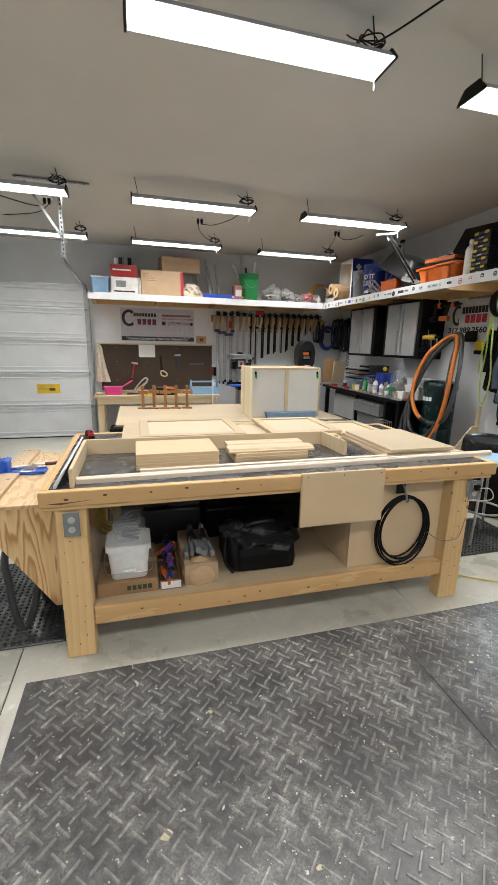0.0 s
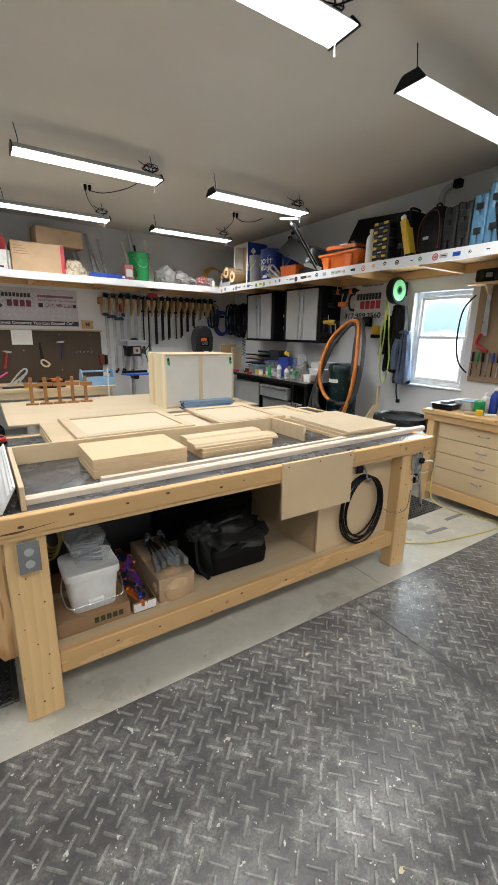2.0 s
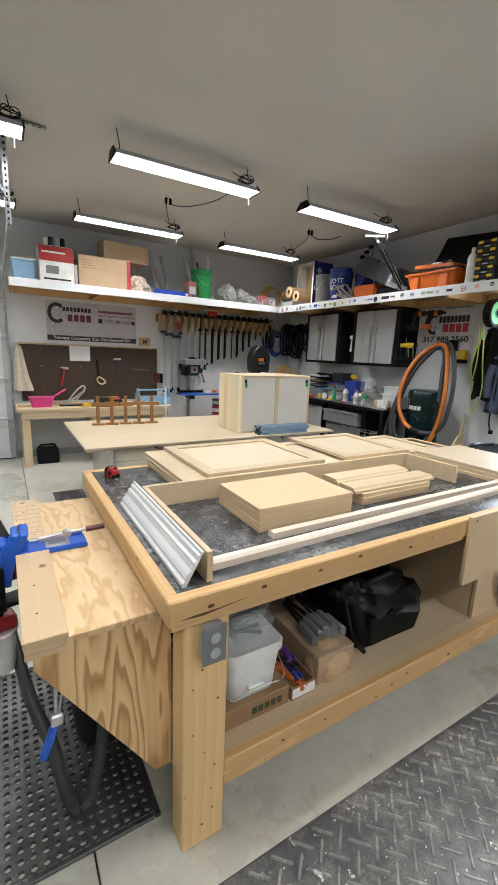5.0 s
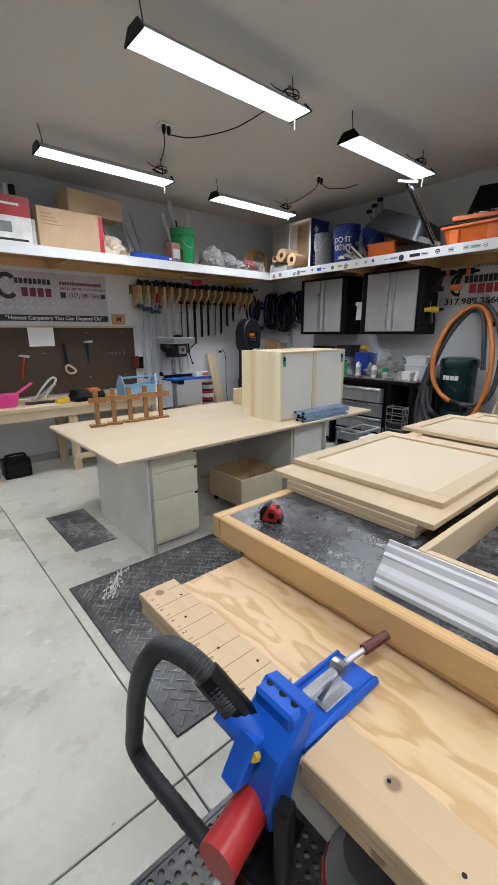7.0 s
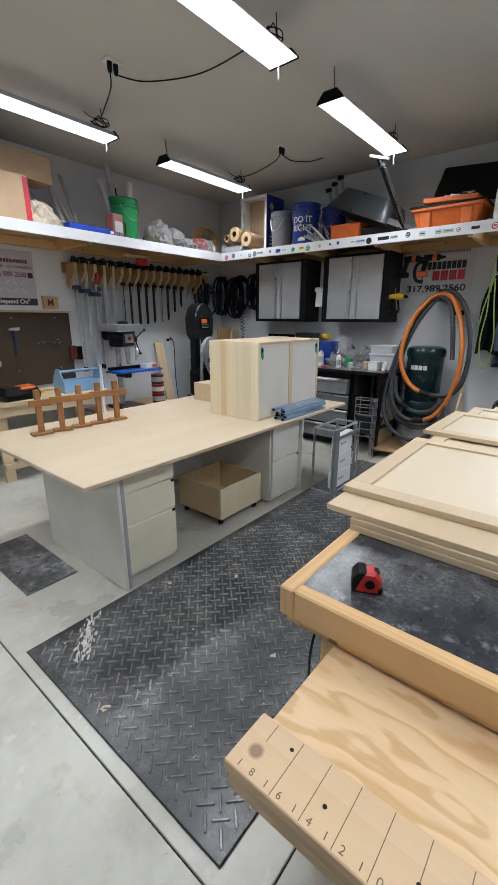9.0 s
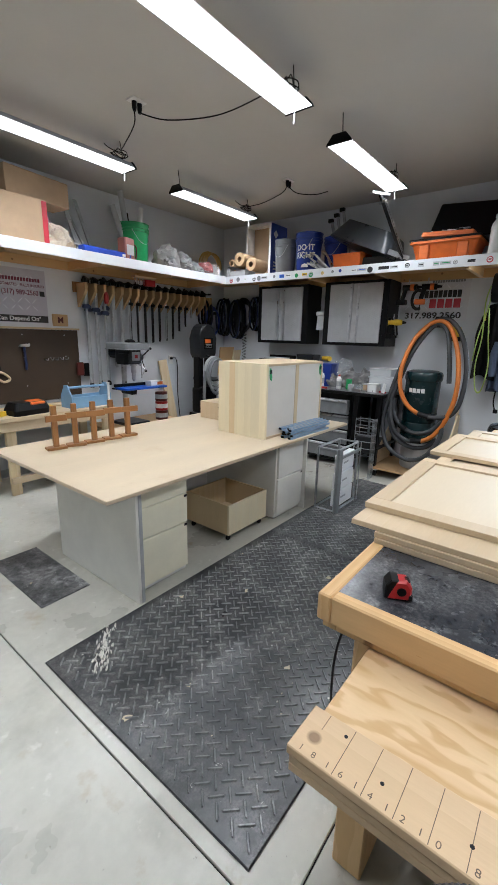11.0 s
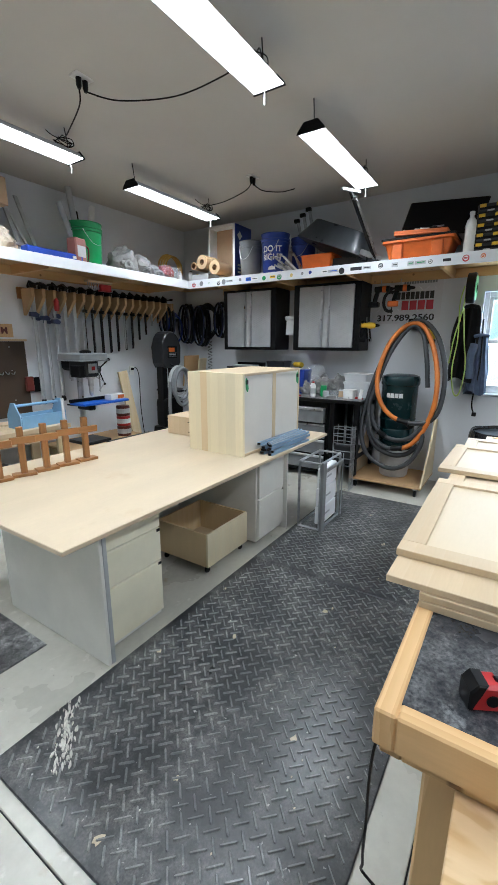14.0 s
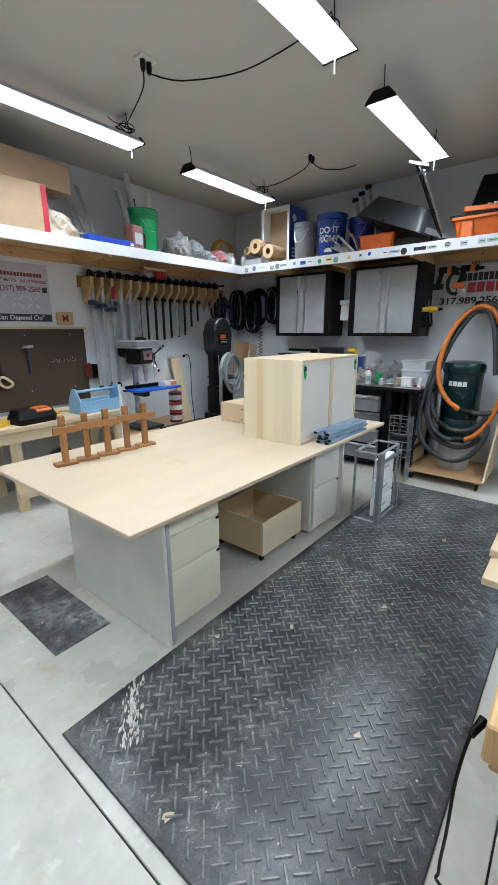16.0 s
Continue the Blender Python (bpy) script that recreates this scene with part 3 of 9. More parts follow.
e.color = (0.30, 0.46, 0.55, 1)
L.new(ramp.outputs[0], em.inputs["Color"])
em.inputs["Strength"].default_value = 3.0
L.new(em.outputs[0], N["Material Output"].inputs["Surface"])
tagged(part("backdrop", box(70, 70.2, -120, 160, -25, 60, 0), haze), "bright hazy sky and distant trees", "backdrop", kind="structure")
tagged(part("ground", box(XW + 0.6, 69, -120, 160, -0.6, -0.4, 0), WHITE_PAINT), "snow-bright open ground outside the window", "ground", kind="structure")
day = new("window_daylight", bpy.data.lights.new("window_daylight", "AREA"))
day.data.shape, day.data.size, day.data.size_y, day.data.energy, day.data.color = "RECTANGLE", 0.62, 0.95, DAYLIGHT, (0.78, 0.9, 1.0)
day.matrix_basis = look((XW + 0.145, 3.135, 1.52), (0, 3.135, 1.1))

# ---- garage door with its track ----
gd = tagged(new("door_1"), "closed white panelled sectional garage door", "garage door", kind="structure")
zs = (0.012, 0.535, 1.07, 1.60, 2.08, 2.44)
for za, zb in zip(zs, zs[1:]):
    bm = box(XL, -0.69, YW - 0.06, YW - 0.02, za + 0.003, zb - 0.003, 0.006)
    for z in (za + 0.085, zb - 0.085):
        box(XL, -0.75, YW - 0.074, YW - 0.058, z - 0.014, z + 0.014, 0.006, bm)
    box(XL, -0.75, YW - 0.088, YW - 0.058, za + 0.010, za + 0.034, 0.004, bm)
    box(XL, -0.75, YW - 0.088, YW - 0.058, zb - 0.036, zb - 0.012, 0.004, bm)
    panel = part("panel", bm, WHITE_PAINT, gd)
    part("end_stile", box(-0.7495, -0.69, YW - 0.092, YW - 0.061, za + 0.01, zb - 0.01, 0.002), LIGHT_GREY, panel)
    part("hinge", box(-0.745, -0.70, YW - 0.11, YW - 0.0925, zb - 0.04, zb + 0.0, 0.004), DULL_STEEL, panel)
part("seal", box(XL, -0.69, YW - 0.055, YW - 0.02, 0.0, 0.012, 0.003), BLACK, gd, "black rubber bottom seal")
lb = part("warning_label", box(-1.55, -1.21, YW - 0.0625, YW - 0.0605, 0.735, 0.885, 0), YELLOW, gd, "yellow warning label")
part("picture", box(-1.37, -1.28, YW - 0.0635, YW - 0.0626, 0.78, 0.82, 0), BLACK_PRINT, lb)
for i in range(4):
    part("text_bar", box(-1.53, -1.40 + 0.1 * (i > 2), YW - 0.0635, YW - 0.0626, 0.855 - 0.02 * i, 0.86 - 0.02 * i, 0), CARD_DARK, lb)
track = thing("door_track", "galvanised garage door track with perforated hangers", "door track")
path = [(-0.685, YW - 0.09, 0.02), (-0.685, YW - 0.09, 2.06), (-0.685, YW - 0.12, 2.20), (-0.685, YW - 0.22, 2.31), (-0.68, YW - 0.36, 2.36), (-0.66, 4.65, 2.37)]
bm = bmesh.new()
for p, q in zip(path, path[1:]):
    beam(p, q, 0.004, 0.06, bm, 0)
    beam(Vector(p) + Vector((0.012, 0, 0)), Vector(q) + Vector((0.012, 0, 0)), 0.02, 0.006, bm, 0)
part("rail", bm, DULL_STEEL, track)


def perforated(p, q, w=0.036):
    bm = beam(p, q, w, 0.003, None, 0)
    p, q = Vector(p), Vector(q)
    n = int((q - p).length / 0.04)
    m = Matrix.Translation(p) @ (q - p).to_track_quat("Z", "Y").to_matrix().to_4x4()
    beam(m @ Vector((w / 2, 0.012, 0)), m @ Vector((w / 2, 0.012, (q - p).length)), 0.003, 0.024, bm, 0)
    ob = part("hanger", bm, DULL_STEEL, track, smooth=False)
    bm = bmesh.new()
    for i in range(n):
        box(-0.006, 0.006, -0.0022, 0.0022, i * 0.04 + 0.012, i * 0.04 + 0.03, 0, bm, m)
    tagged(part("slot_holes", bm, BLACK, ob), kind="stuff")


perforated((-1.03, 4.71, 3.05), (-0.365, 4.71, 3.05))
perforated((-0.645, 4.73, 3.04), (-0.645, 4.75, 2.36), 0.034)
perforated((-0.95, 4.72, 3.03), (-0.65, 4.74, 2.55), 0.034)


# ---- shop lights ----
def shop_light():
    t = thing("shop_light", "slim white hanging LED shop light, switched on", "ceiling light", group="hanging shop lights")
    prof = [(-0.095, 0.0), (-0.09, 0.006), (-0.045, 0.052), (0.045, 0.052), (0.09, 0.006), (0.095, 0.0)]
    bm = bmesh.new()
    rings = [[bm.verts.new((x, y, z)) for y, z in prof] for x in (0.012, 1.198)]
    for i in range(len(prof) - 1):
        bm.faces.new((rings[0][i], rings[0][i + 1], rings[1][i + 1], rings[1][i]))
    bmesh.ops.solidify(bm, geom=bm.faces[:], thickness=0.002)
    part("housing", bm, HOUSING, t)
    for x in (0.0, 1.198):
        bm = slab([(-0.102, -0.004), (0.102, -0.004), (0.095, 0.012), (0.05, 0.062), (-0.05, 0.062), (-0.095, 0.012)], 0, 0.012, bevel=0.002, m=pose(x, 0, 0, 90, 0, 90))
        part("end_cap", bm, BLACK, t, "black end cap")
    part("diffuser", box(0.014, 1.196, -0.0925, 0.0925, 0.0005, 0.0055, 0), LAMP_GLOW, t, "glowing diffuser")
    for x in (0.06, 1.14):
        part("chain", tube([(x, 0, 0.05), (x, 0.003, 0.1), (x - 0.02, 0, CEIL - 2.87)], 0.0035, 6, 3), DARK_STEEL, t)
    part("pull_cord", rod((1.15, 0.0, -0.09), (1.15, 0.0, 0.002), 0.0022, seg=6), WHITE_PAINT, t)
    cord = [(1.12, 0.02, 0.055)]
    for i in range(22):
        a = i * 0.9
        cord.append((1.13 + 0.065 * math.cos(a) + 0.012 * math.sin(3 * a), 0.03 + 0.03 * math.sin(a * 1.3), 0.115 + 0.024 * math.sin(a) + 0.008 * math.cos(2.3 * a)))
    cord += [(1.10, 0.10, 0.16), (1.06, 0.14, CEIL - 2.872)]
    part("cord", tube(cord, 0.0035, 6, 4), BLACK, t, "bundled black power cord")
    return t


# rows at y -0.2 and -2.3 are unseen; the -2.3 row is added front fill
LAMPS = [(0.01, 2.09), (1.765, 2.15), (1.75, 4.43), (0.02, 4.43), (1.79, 6.2), (0.01, 6.14), (-1.74, 4.44), (-1.74, 6.12), (-1.74, 2.09), (0.01, -0.2), (1.745, -0.2), (-1.74, -0.2), (0.01, -2.3), (1.745, -2.3), (-1.74, -2.3)]
first = shop_light()
first.matrix_basis = pose(*LAMPS[0], 2.87)
for x, y in LAMPS[1:]:
    copy_thing(first, pose(x, y, 2.87))
for x, y in LAMPS:
    la = new("shop_light_beam", bpy.data.lights.new("shop_light_beam", "AREA"))
    la.data.shape, la.data.size, la.data.size_y, la.data.energy, la.data.color = "RECTANGLE", 1.17, 0.165, LAMP_POWER, (1.0, 0.975, 0.94)
    la.data.spread = radians(150)
    la.matrix_basis = pose(x + 0.605, y, 2.8665)


def ceiling_outlet(x, y, cords):
    t = thing("ceiling_outlet", "white ceiling outlet box with black plugged-in cords", "outlet", x, y, CEIL)
    part("plate", box(-0.06, 0.06, -0.04, 0.04, -0.012, 0.0, 0.004), WHITE, t)
    for i, c in enumerate(cords):
        part("plug", turned([(0.010, -0.07), (0.016, -0.05), (0.017, -0.012)], 10, m=pose(-0.02 + 0.045 * i, 0, 0)), BLACK, t)
        part("cord", tube([(-0.02 + 0.045 * i, 0, -0.065)] + [(a - x, b - y, c_ - CEIL) for a, b, c_ in c], 0.0045, 6, 8), BLACK, t)


ceiling_outlet(0.83, 5.51, [[(0.84, 5.56, 2.94), (0.97, 5.86, 2.93), (1.10, 6.12, 2.97)], [(0.98, 5.36, 2.97), (1.15, 5.05, 2.98), (1.24, 4.75, 3.04), (1.16, 4.54, 3.02)]])
ceiling_outlet(2.655, 5.46, [[(2.66, 5.55, 2.96), (2.72, 5.85, 2.93), (2.86, 6.22, 2.98)], [(2.72, 5.38, 2.95), (2.79, 5.22, 2.93), (2.84, 5.10, 2.95)]])
ceiling_outlet(-0.85, 5.30, [[(-0.95, 5.2, 2.95), (-1.2, 4.9, 2.93), (-1.5, 4.7, 2.98)], [(-1.0, 5.5, 2.96), (-1.4, 5.8, 2.98)]])
ceiling_outlet(1.42, 1.35, [[(1.34, 1.6, 2.97), (1.22, 1.95, 2.97), (1.16, 2.14, 2.99)]])

# ---- diamond tread rubber mats ----
BAR_H = slab([(-0.036, -0.004), (-0.028, -0.0065), (0.028, -0.0065), (0.036, -0.004), (0.036, 0.004), (0.028, 0.0065), (-0.028, 0.0065), (-0.036, 0.004)], -0.001, 0.0052)
for v in BAR_H.verts:
    if v.co.z > 0:
        v.co.x *= 0.9
        v.co.y *= 0.45
BAR_ME = bpy.data.meshes.new("tread_bar")
BAR_H.to_mesh(BAR_ME)
BAR_ME.materials.append(WORN_GLINT_TREAD)
BAR_CLEAN = BAR_ME.copy()
BAR_CLEAN.materials.clear()
BAR_CLEAN.materials.append(CLEAN_GLINT_TREAD)
BAR_V = [v.co.copy() for v in BAR_H.verts]
BAR_F = [[v.index for v in f.verts] for f in BAR_H.faces]
BAR_H.free()


def tread_mat(name, x0, x1, y0, y1, label, near, drops=0, cell=0.0575, outline=None, seed=1, base=None, bar=None, rise=1.0):
    """A rubber mat with raised bars in a basket weave set at 45 degrees; near: the stretch whose bars are single pieces."""
    rnd = random.Random(seed)
    t = thing(name, label, "floor mat", x0, y0)
    w, h = x1 - x0, y1 - y0
    part("sheet", slab(outline or [(0, 0), (w, 0), (w, h), (0, h)], 0, 0.007, bevel=0.005), base or RUBBER, t)
    c, g = cell, cell / 0.0575
    verts, faces, count = [], [], 0
    k = int((w + h) / c) + 4
    for i in range(-k, k):
        for j in range(-k, k):
            u, v = i * c, j * c
            x, y = (u - v) * 0.70711 + 0.02, (u + v) * 0.70711 + 0.01
            if not (0.03 < x < w - 0.03 and 0.03 < y < h - 0.03):
                continue
            a = 45 if (i + j) % 2 else -45
            m = pose(x + rnd.uniform(-0.001, 0.001), y, 0.007, 0, 0, a + rnd.uniform(-1.5, 1.5)) @ Matrix.Diagonal((g, g, rise, 1))
            if near and count < 300 and near[0] < x + x0 < near[1] and near[2] < y + y0 < near[3]:
                ob = new("tread_bar", BAR_CLEAN if bar else BAR_ME)
                ob.parent, ob.matrix_basis = t, m
                count += 1
                continue
            b = len(verts)
            verts += [m @ p for p in BAR_V]
            faces += [[b + q for q in f] for f in BAR_F]
    me = bpy.data.meshes.new("tread")
    me.from_pydata(verts, [], faces)
    me.materials.append(bar or WORN_GLINT_TREAD)
    ob = new("tread", me)
    ob.parent = t
    tagged(ob, kind="stuff")
    for i in range(drops):
        r = rnd.uniform(0.003, 0.006) if i % 6 else rnd.uniform(0.010, 0.022)
        n = 9
        a0 = rnd.uniform(0, 6)
        pts = [(r * rnd.uniform(0.5, 1.4) * math.cos(a0 + q * 6.283 / n), r * rnd.uniform(0.4, 1.0) * math.sin(a0 + q * 6.283 / n)) for q in range(n)]
        part("glue_spot", slab(pts, 0.0, 0.0016, m=pose(rnd.uniform(0.05, w - 0.05), rnd.uniform(0.05, h - 0.05), 0.0068)), CREAM_DROP if i % 3 == 0 else CHALK, t)
    return t


tread_mat("rubber_mat", -0.56, 1.335, -0.5, 1.83, "large dusty black diamond-plate rubber mat on the concrete", (-0.45, 0.75, 0.9, 1.75), 70, seed=1)
tread_mat("rubber_mat", 1.339, 3.18, -0.5, 1.83, "large dusty black diamond-plate rubber mat on the concrete", (1.4, 2.2, 0.9, 1.75), 45, seed=2)
tread_mat("rubber_mat", -0.58, 1.24, 3.30, 4.53, "long black diamond-plate rubber mat between bench and desk", (-0.5, 0.6, 3.4, 4.4), 46, 0.047, seed=3, base=CLEAN_RUBBER, bar=CLEAN_GLINT_TREAD)
tread_mat("rubber_mat", 1.243, 2.93, 3.30, 4.53, "long black diamond-plate rubber mat between bench and desk", (1.3, 1.9, 3.4, 4.4), 10, 0.047, seed=4, base=CLEAN_RUBBER, bar=CLEAN_GLINT_TREAD)
tread_mat("small_mat", -0.40, -0.10, 4.94, 5.65, "small worn black rubber mat beside the desk", None, 2, 0.030, seed=5, base=SCUFFED_RUBBER, bar=SCUFFED_RUBBER, rise=0.3)
rnd = random.Random(8)
spill = thing("paint_spill", "streak of spilled white paint on the rubber mat", "stain", -0.36, 4.40, 0.0)
for i in range(95):
    f = (i % 48) / 47
    n, r = 7, rnd.uniform(0.0015, 0.0065)
    pts = [(r * rnd.uniform(0.5, 1.2) * math.cos(q * 0.898), 3.2 * r * rnd.uniform(0.4, 1.2) * math.sin(q * 0.898)) for q in range(n)]
    part("blot", slab(pts, 0, 0.0054 + 0.00002 * i, m=pose(0.11 - 0.19 * f + rnd.gauss(0.0, 0.020), 0.115 - 0.23 * f + rnd.gauss(0, 0.016), 0.0070, 0, 0, -38 + rnd.uniform(-22, 22))), CHALK, spill)


def hole_mat(x0, y0, nx, ny, label):
    """A rubber drainage mat: a grid of cells with round holes."""
    c, r, th = 0.034, 0.0105, 0.014
    t = thing("drainage_mat", label, "floor mat", x0, y0)
    bm = bmesh.new()
    for i in range(nx):
        for j in range(ny):
            cx, cy = (i + 0.5) * c, (j + 0.5) * c
            sq = [(c / 2, 0), (c / 2, c / 2), (0, c / 2), (-c / 2, c / 2), (-c / 2, 0), (-c / 2, -c / 2), (0, -c / 2), (c / 2, -c / 2)]
            o = [bm.verts.new((cx + a, cy + b, th)) for a, b in sq]
            n = [bm.verts.new((cx + r * math.cos(q * math.pi / 4), cy + r * math.sin(q * math.pi / 4), th)) for q in range(8)]
            d = [bm.verts.new((v.co.x, v.co.y, 0.001)) for v in n]
            for q in range(8):
                p = (q + 1) % 8
                bm.faces.new((o[q], o[p], n[p], n[q]))
                bm.faces.new((n[q], n[p], d[p], d[q]))
    bmesh.ops.remove_doubles(bm, verts=bm.verts[:], dist=0.0005)
    part("sheet", bm, CLEAN_RUBBER, t)
    w, h = nx * c, ny * c
    bm = box(-0.02, 0, -0.02, h + 0.02, 0, th, 0.004)
    box(w, w + 0.02, -0.02, h + 0.02, 0, th, 0.004, bm)
    box(0, w, -0.02, 0, 0, th, 0.004, bm)
    box(0, w, h, h + 0.02, 0, th, 0.004, bm)
    part("rim", bm, CLEAN_RUBBER, t)


hole_mat(-0.98, 2.11, 16, 26, "black rubber drainage mat with round holes, under the side table")
hole_mat(2.2, 2.39, 26, 16, "black rubber drainage mat with round holes, behind the bench")

# ---- large work bench ----
BX0, BX1, BY0, BY1, BZ = -0.452, 2.1, 1.92, 3.21, 0.91
bench = thing("work_bench", "large pine work bench with a black laminate top and lower shelf", "workbench")
part("top", box(BX0 + 0.038, BX1 - 0.038, BY0 + 0.038, BY1 - 0.038, BZ - 0.02, BZ - 0.003, 0), LAMINATE, bench, "scuffed black laminate top")
part("front_rail", box(BX0, BX1, BY0, BY0 + 0.038, BZ - 0.075, BZ, 0.004), PINE_X, bench)
part("back_rail", box(BX0, BX1, BY1 - 0.038, BY1, BZ - 0.075, BZ, 0.004), PINE_X, bench)
for x in (BX0, BX1 - 0.038):
    part("side_rail", box(x, x + 0.038, BY0 + 0.038, BY1 - 0.038, BZ - 0.075, BZ, 0.004), PINE_Y, bench)
part("split", slab([(BX0 + 0.03, BZ - 0.058), (BX0 + 0.10, BZ - 0.062), (BX0 + 0.21, BZ - 0.050), (BX0 + 0.24, BZ - 0.046), (BX0 + 0.15, BZ - 0.053), (BX0 + 0.07, BZ - 0.054)], -BY0, -BY0 + 0.0006, m=UPX), KNOT, bench, "dark split in the wood")
rnd = random.Random(61)
for k in range(13):
    x, z, r = BX0 + 0.12 + 0.19 * k + rnd.uniform(-0.06, 0.06), BZ - rnd.uniform(0.015, 0.06), rnd.uniform(0.003, 0.010)
    part("knot", slab([(x + r * (1.5 if q % 2 else 1.2) * math.cos(q * 0.785), z + r * 0.7 * math.sin(q * 0.785)) for q in range(8)], -BY0, -BY0 + 0.0006, m=UPX), KNOT, bench)
for k in range(9):
    x, z, r = -0.20 + 0.22 * k + rnd.uniform(-0.07, 0.07), rnd.uniform(0.18, 0.25), rnd.uniform(0.003, 0.007)
    part("knot", slab([(x + r * 1.4 * math.cos(q * 0.785), z + r * 0.8 * math.sin(q * 0.785)) for q in range(8)], -1.965, -1.9644, m=UPX), KNOT, bench)
for x0_ in (-0.395, 1.83):
    for k in range(9):
        x, z, r = x0_ + rnd.uniform(0.02, 0.12), 0.06 + 0.075 * k + rnd.uniform(-0.02, 0.02), rnd.uniform(0.0025, 0.005)
        part("screw_hole", slab([(x + r * math.cos(q * 0.785), z + r * math.sin(q * 0.785)) for q in range(8)], -1.955, -1.9544, m=UPX), KNOT, bench)
part("under_frame", box(BX0 + 0.012, BX1 - 0.02, BY0 + 0.012, BY0 + 0.05, BZ - 0.097, BZ - 0.077, 0.003), PINE_X, bench)
part("under_frame", box(BX0 + 0.012, BX1 - 0.02, BY1 - 0.05, BY1 - 0.012, BZ - 0.097, BZ - 0.077, 0.003), PINE_X, bench)
part("under_frame", box(BX0 + 0.012, BX0 + 0.05, BY0 + 0.05, BY1 - 0.05, BZ - 0.097, BZ - 0.077, 0.003), PINE_Y, bench)
part("under_frame", box(BX1 - 0.06, BX1 - 0.02, BY0 + 0.05, BY1 - 0.05, BZ - 0.097, BZ - 0.077, 0.003), PINE_Y, bench)
for x in (-0.395, 1.83):
    for y in (1.955, 3.04):
        part("leg", box(x, x + 0.14, y, y + 0.089, 0, BZ - 0.098, 0.005), PINE_Z, bench)
part("lower_rail", box(-0.253, 1.828, 1.965, 2.003, 0.165, 0.262, 0.004), PINE_X, bench)
part("lower_rail", box(-0.253, 1.828, 3.08, 3.12, 0.165, 0.262, 0.004), PINE_X, bench)
part("shelf", box(-0.39, 1.96, 2.046, 3.039, 0.235, 0.253, 0.001), PALE, bench)
part("shelf", box(-0.252, 1.827, 2.005, 2.0455, 0.235, 0.253, 0.001), PALE, bench)
part("end_panel", box(1.20, 1.218, 2.06, 2.9, 0.253, BZ - 0.1, 0.002), MDF, bench)
part("front_panel", box(1.20, 1.83, 2.035, 2.053, 0.255, BZ - 0.1, 0.002), MDF, bench)
part("back_panel", box(-0.25, 1.2, 3.05, 3.068, 0.253, BZ - 0.1, 0.002), DARK_RED, bench, "plain dark red back panel")


def outlet_box(x, y, rz=0, plug=False):
    t = thing("outlet_box", "grey metal electrical box screwed to the bench leg", "outlet", x, y, 0.745, rz)
    part("box_body", box(-0.032, 0.032, -0.03, 0, -0.055, 0.055, 0.006), LIGHT_GREY, t)
    pl = part("cover_plate", box(-0.036, 0.036, -0.034, -0.0305, -0.06, 0.06, 0.003), GREY, t)
    for z in (-0.024, 0.024):
        part("socket", turned([(0.016, 0), (0.016, 0.004)], 14, m=pose(0, -0.0345, z, 90)), LIGHT_GREY, pl)
    if plug:
        part("plug", box(-0.018, 0.018, -0.066, -0.039, 0.005, 0.04, 0.006), BLACK, t)
        part("cord", tube([(0, -0.06, 0.02), (0.06, -0.09, 0.02), (0.11, -0.06, -0.06), (0.09, 0.1, -0.12), (0.1, 0.35, -0.12)], 0.003, 8), WHITE, t)


outlet_box(-0.318, 1.953)
outlet_box(1.955, 1.953, plug=True)

hang = thing("hanging_panel", "plain tan MDF sheet screwed to the bench front", "panel")
part("board", box(0.818, 1.312, 1.900, 1.918, 0.622, 0.925, 0.002), MDF, hang)
for x in (0.85, 1.06, 1.285):
    part("screw", turned([(0.004, 0), (0.004, 0.002)], 8, m=pose(x, 1.9, 0.905, 90)), DARK_STEEL, hang)

coil = thing("cable_coil", "coiled black extension cord on a metal hook", "cable", 1.535, 1.985, 0.5)
rnd = random.Random(4)
for k in range(6):
    rx, rz, dx, dy = 0.17 + rnd.uniform(-0.018, 0.018), 0.215 + rnd.uniform(-0.02, 0.015), rnd.uniform(-0.012, 0.012), -0.01 + 0.008 * k
    part("loop", tube([(dx + rx * math.cos(a), dy + 0.006 * math.sin(2 * a + k), 0.205 - rz + rz * math.sin(a)) for a in [i * math.pi / 6 for i in range(12)]], 0.0055, 8, 5, True), BLACK, coil)
part("hook", tube([(-0.02, 0.045, 0.30), (-0.02, 0.0, 0.26), (-0.02, -0.02, 0.22), (-0.02, -0.03, 0.19), (-0.02, -0.05, 0.215)], 0.006, 8), DULL_STEEL, coil)
part("hook_plate", box(-0.05, 0.01, 0.035, 0.045, 0.22, 0.31, 0.003), DARK_STEEL, coil)
part("tail", tube([(0.16, 0.02, -0.02), (0.22, -0.04, -0.07), (0.30, -0.045, -0.085), (0.37, -0.05, -0.06), (0.42, -0.03, 0.05)], 0.0025, 8), GREY, coil)

# ---- boards and mouldings on the bench ----
Z = BZ - 0.003


def board(name, x0, x1, y0, y1, z0, z1, mt, label, rz=0, category="board", group=""):
    t = thing(name, label, category, (x0 + x1) / 2, (y0 + y1) / 2, z0, rz, group)
    part("sheet", box(-(x1 - x0) / 2, (x1 - x0) / 2, -(y1 - y0) / 2, (y1 - y0) / 2, 0, z1 - z0, 0.0015), mt, t)
    return t


rnd = random.Random(11)
for i in range(5):
    d = rnd.uniform(-0.003, 0.003)
    board("mdf_board", -0.02 + d, 0.43 + d, 2.185 + d, 2.505 - d, Z + 0.018 * i + 0.0003, Z + 0.018 * (i + 1), MDF, "tan MDF panel in a neat stack on the bench", group="stack of MDF panels")
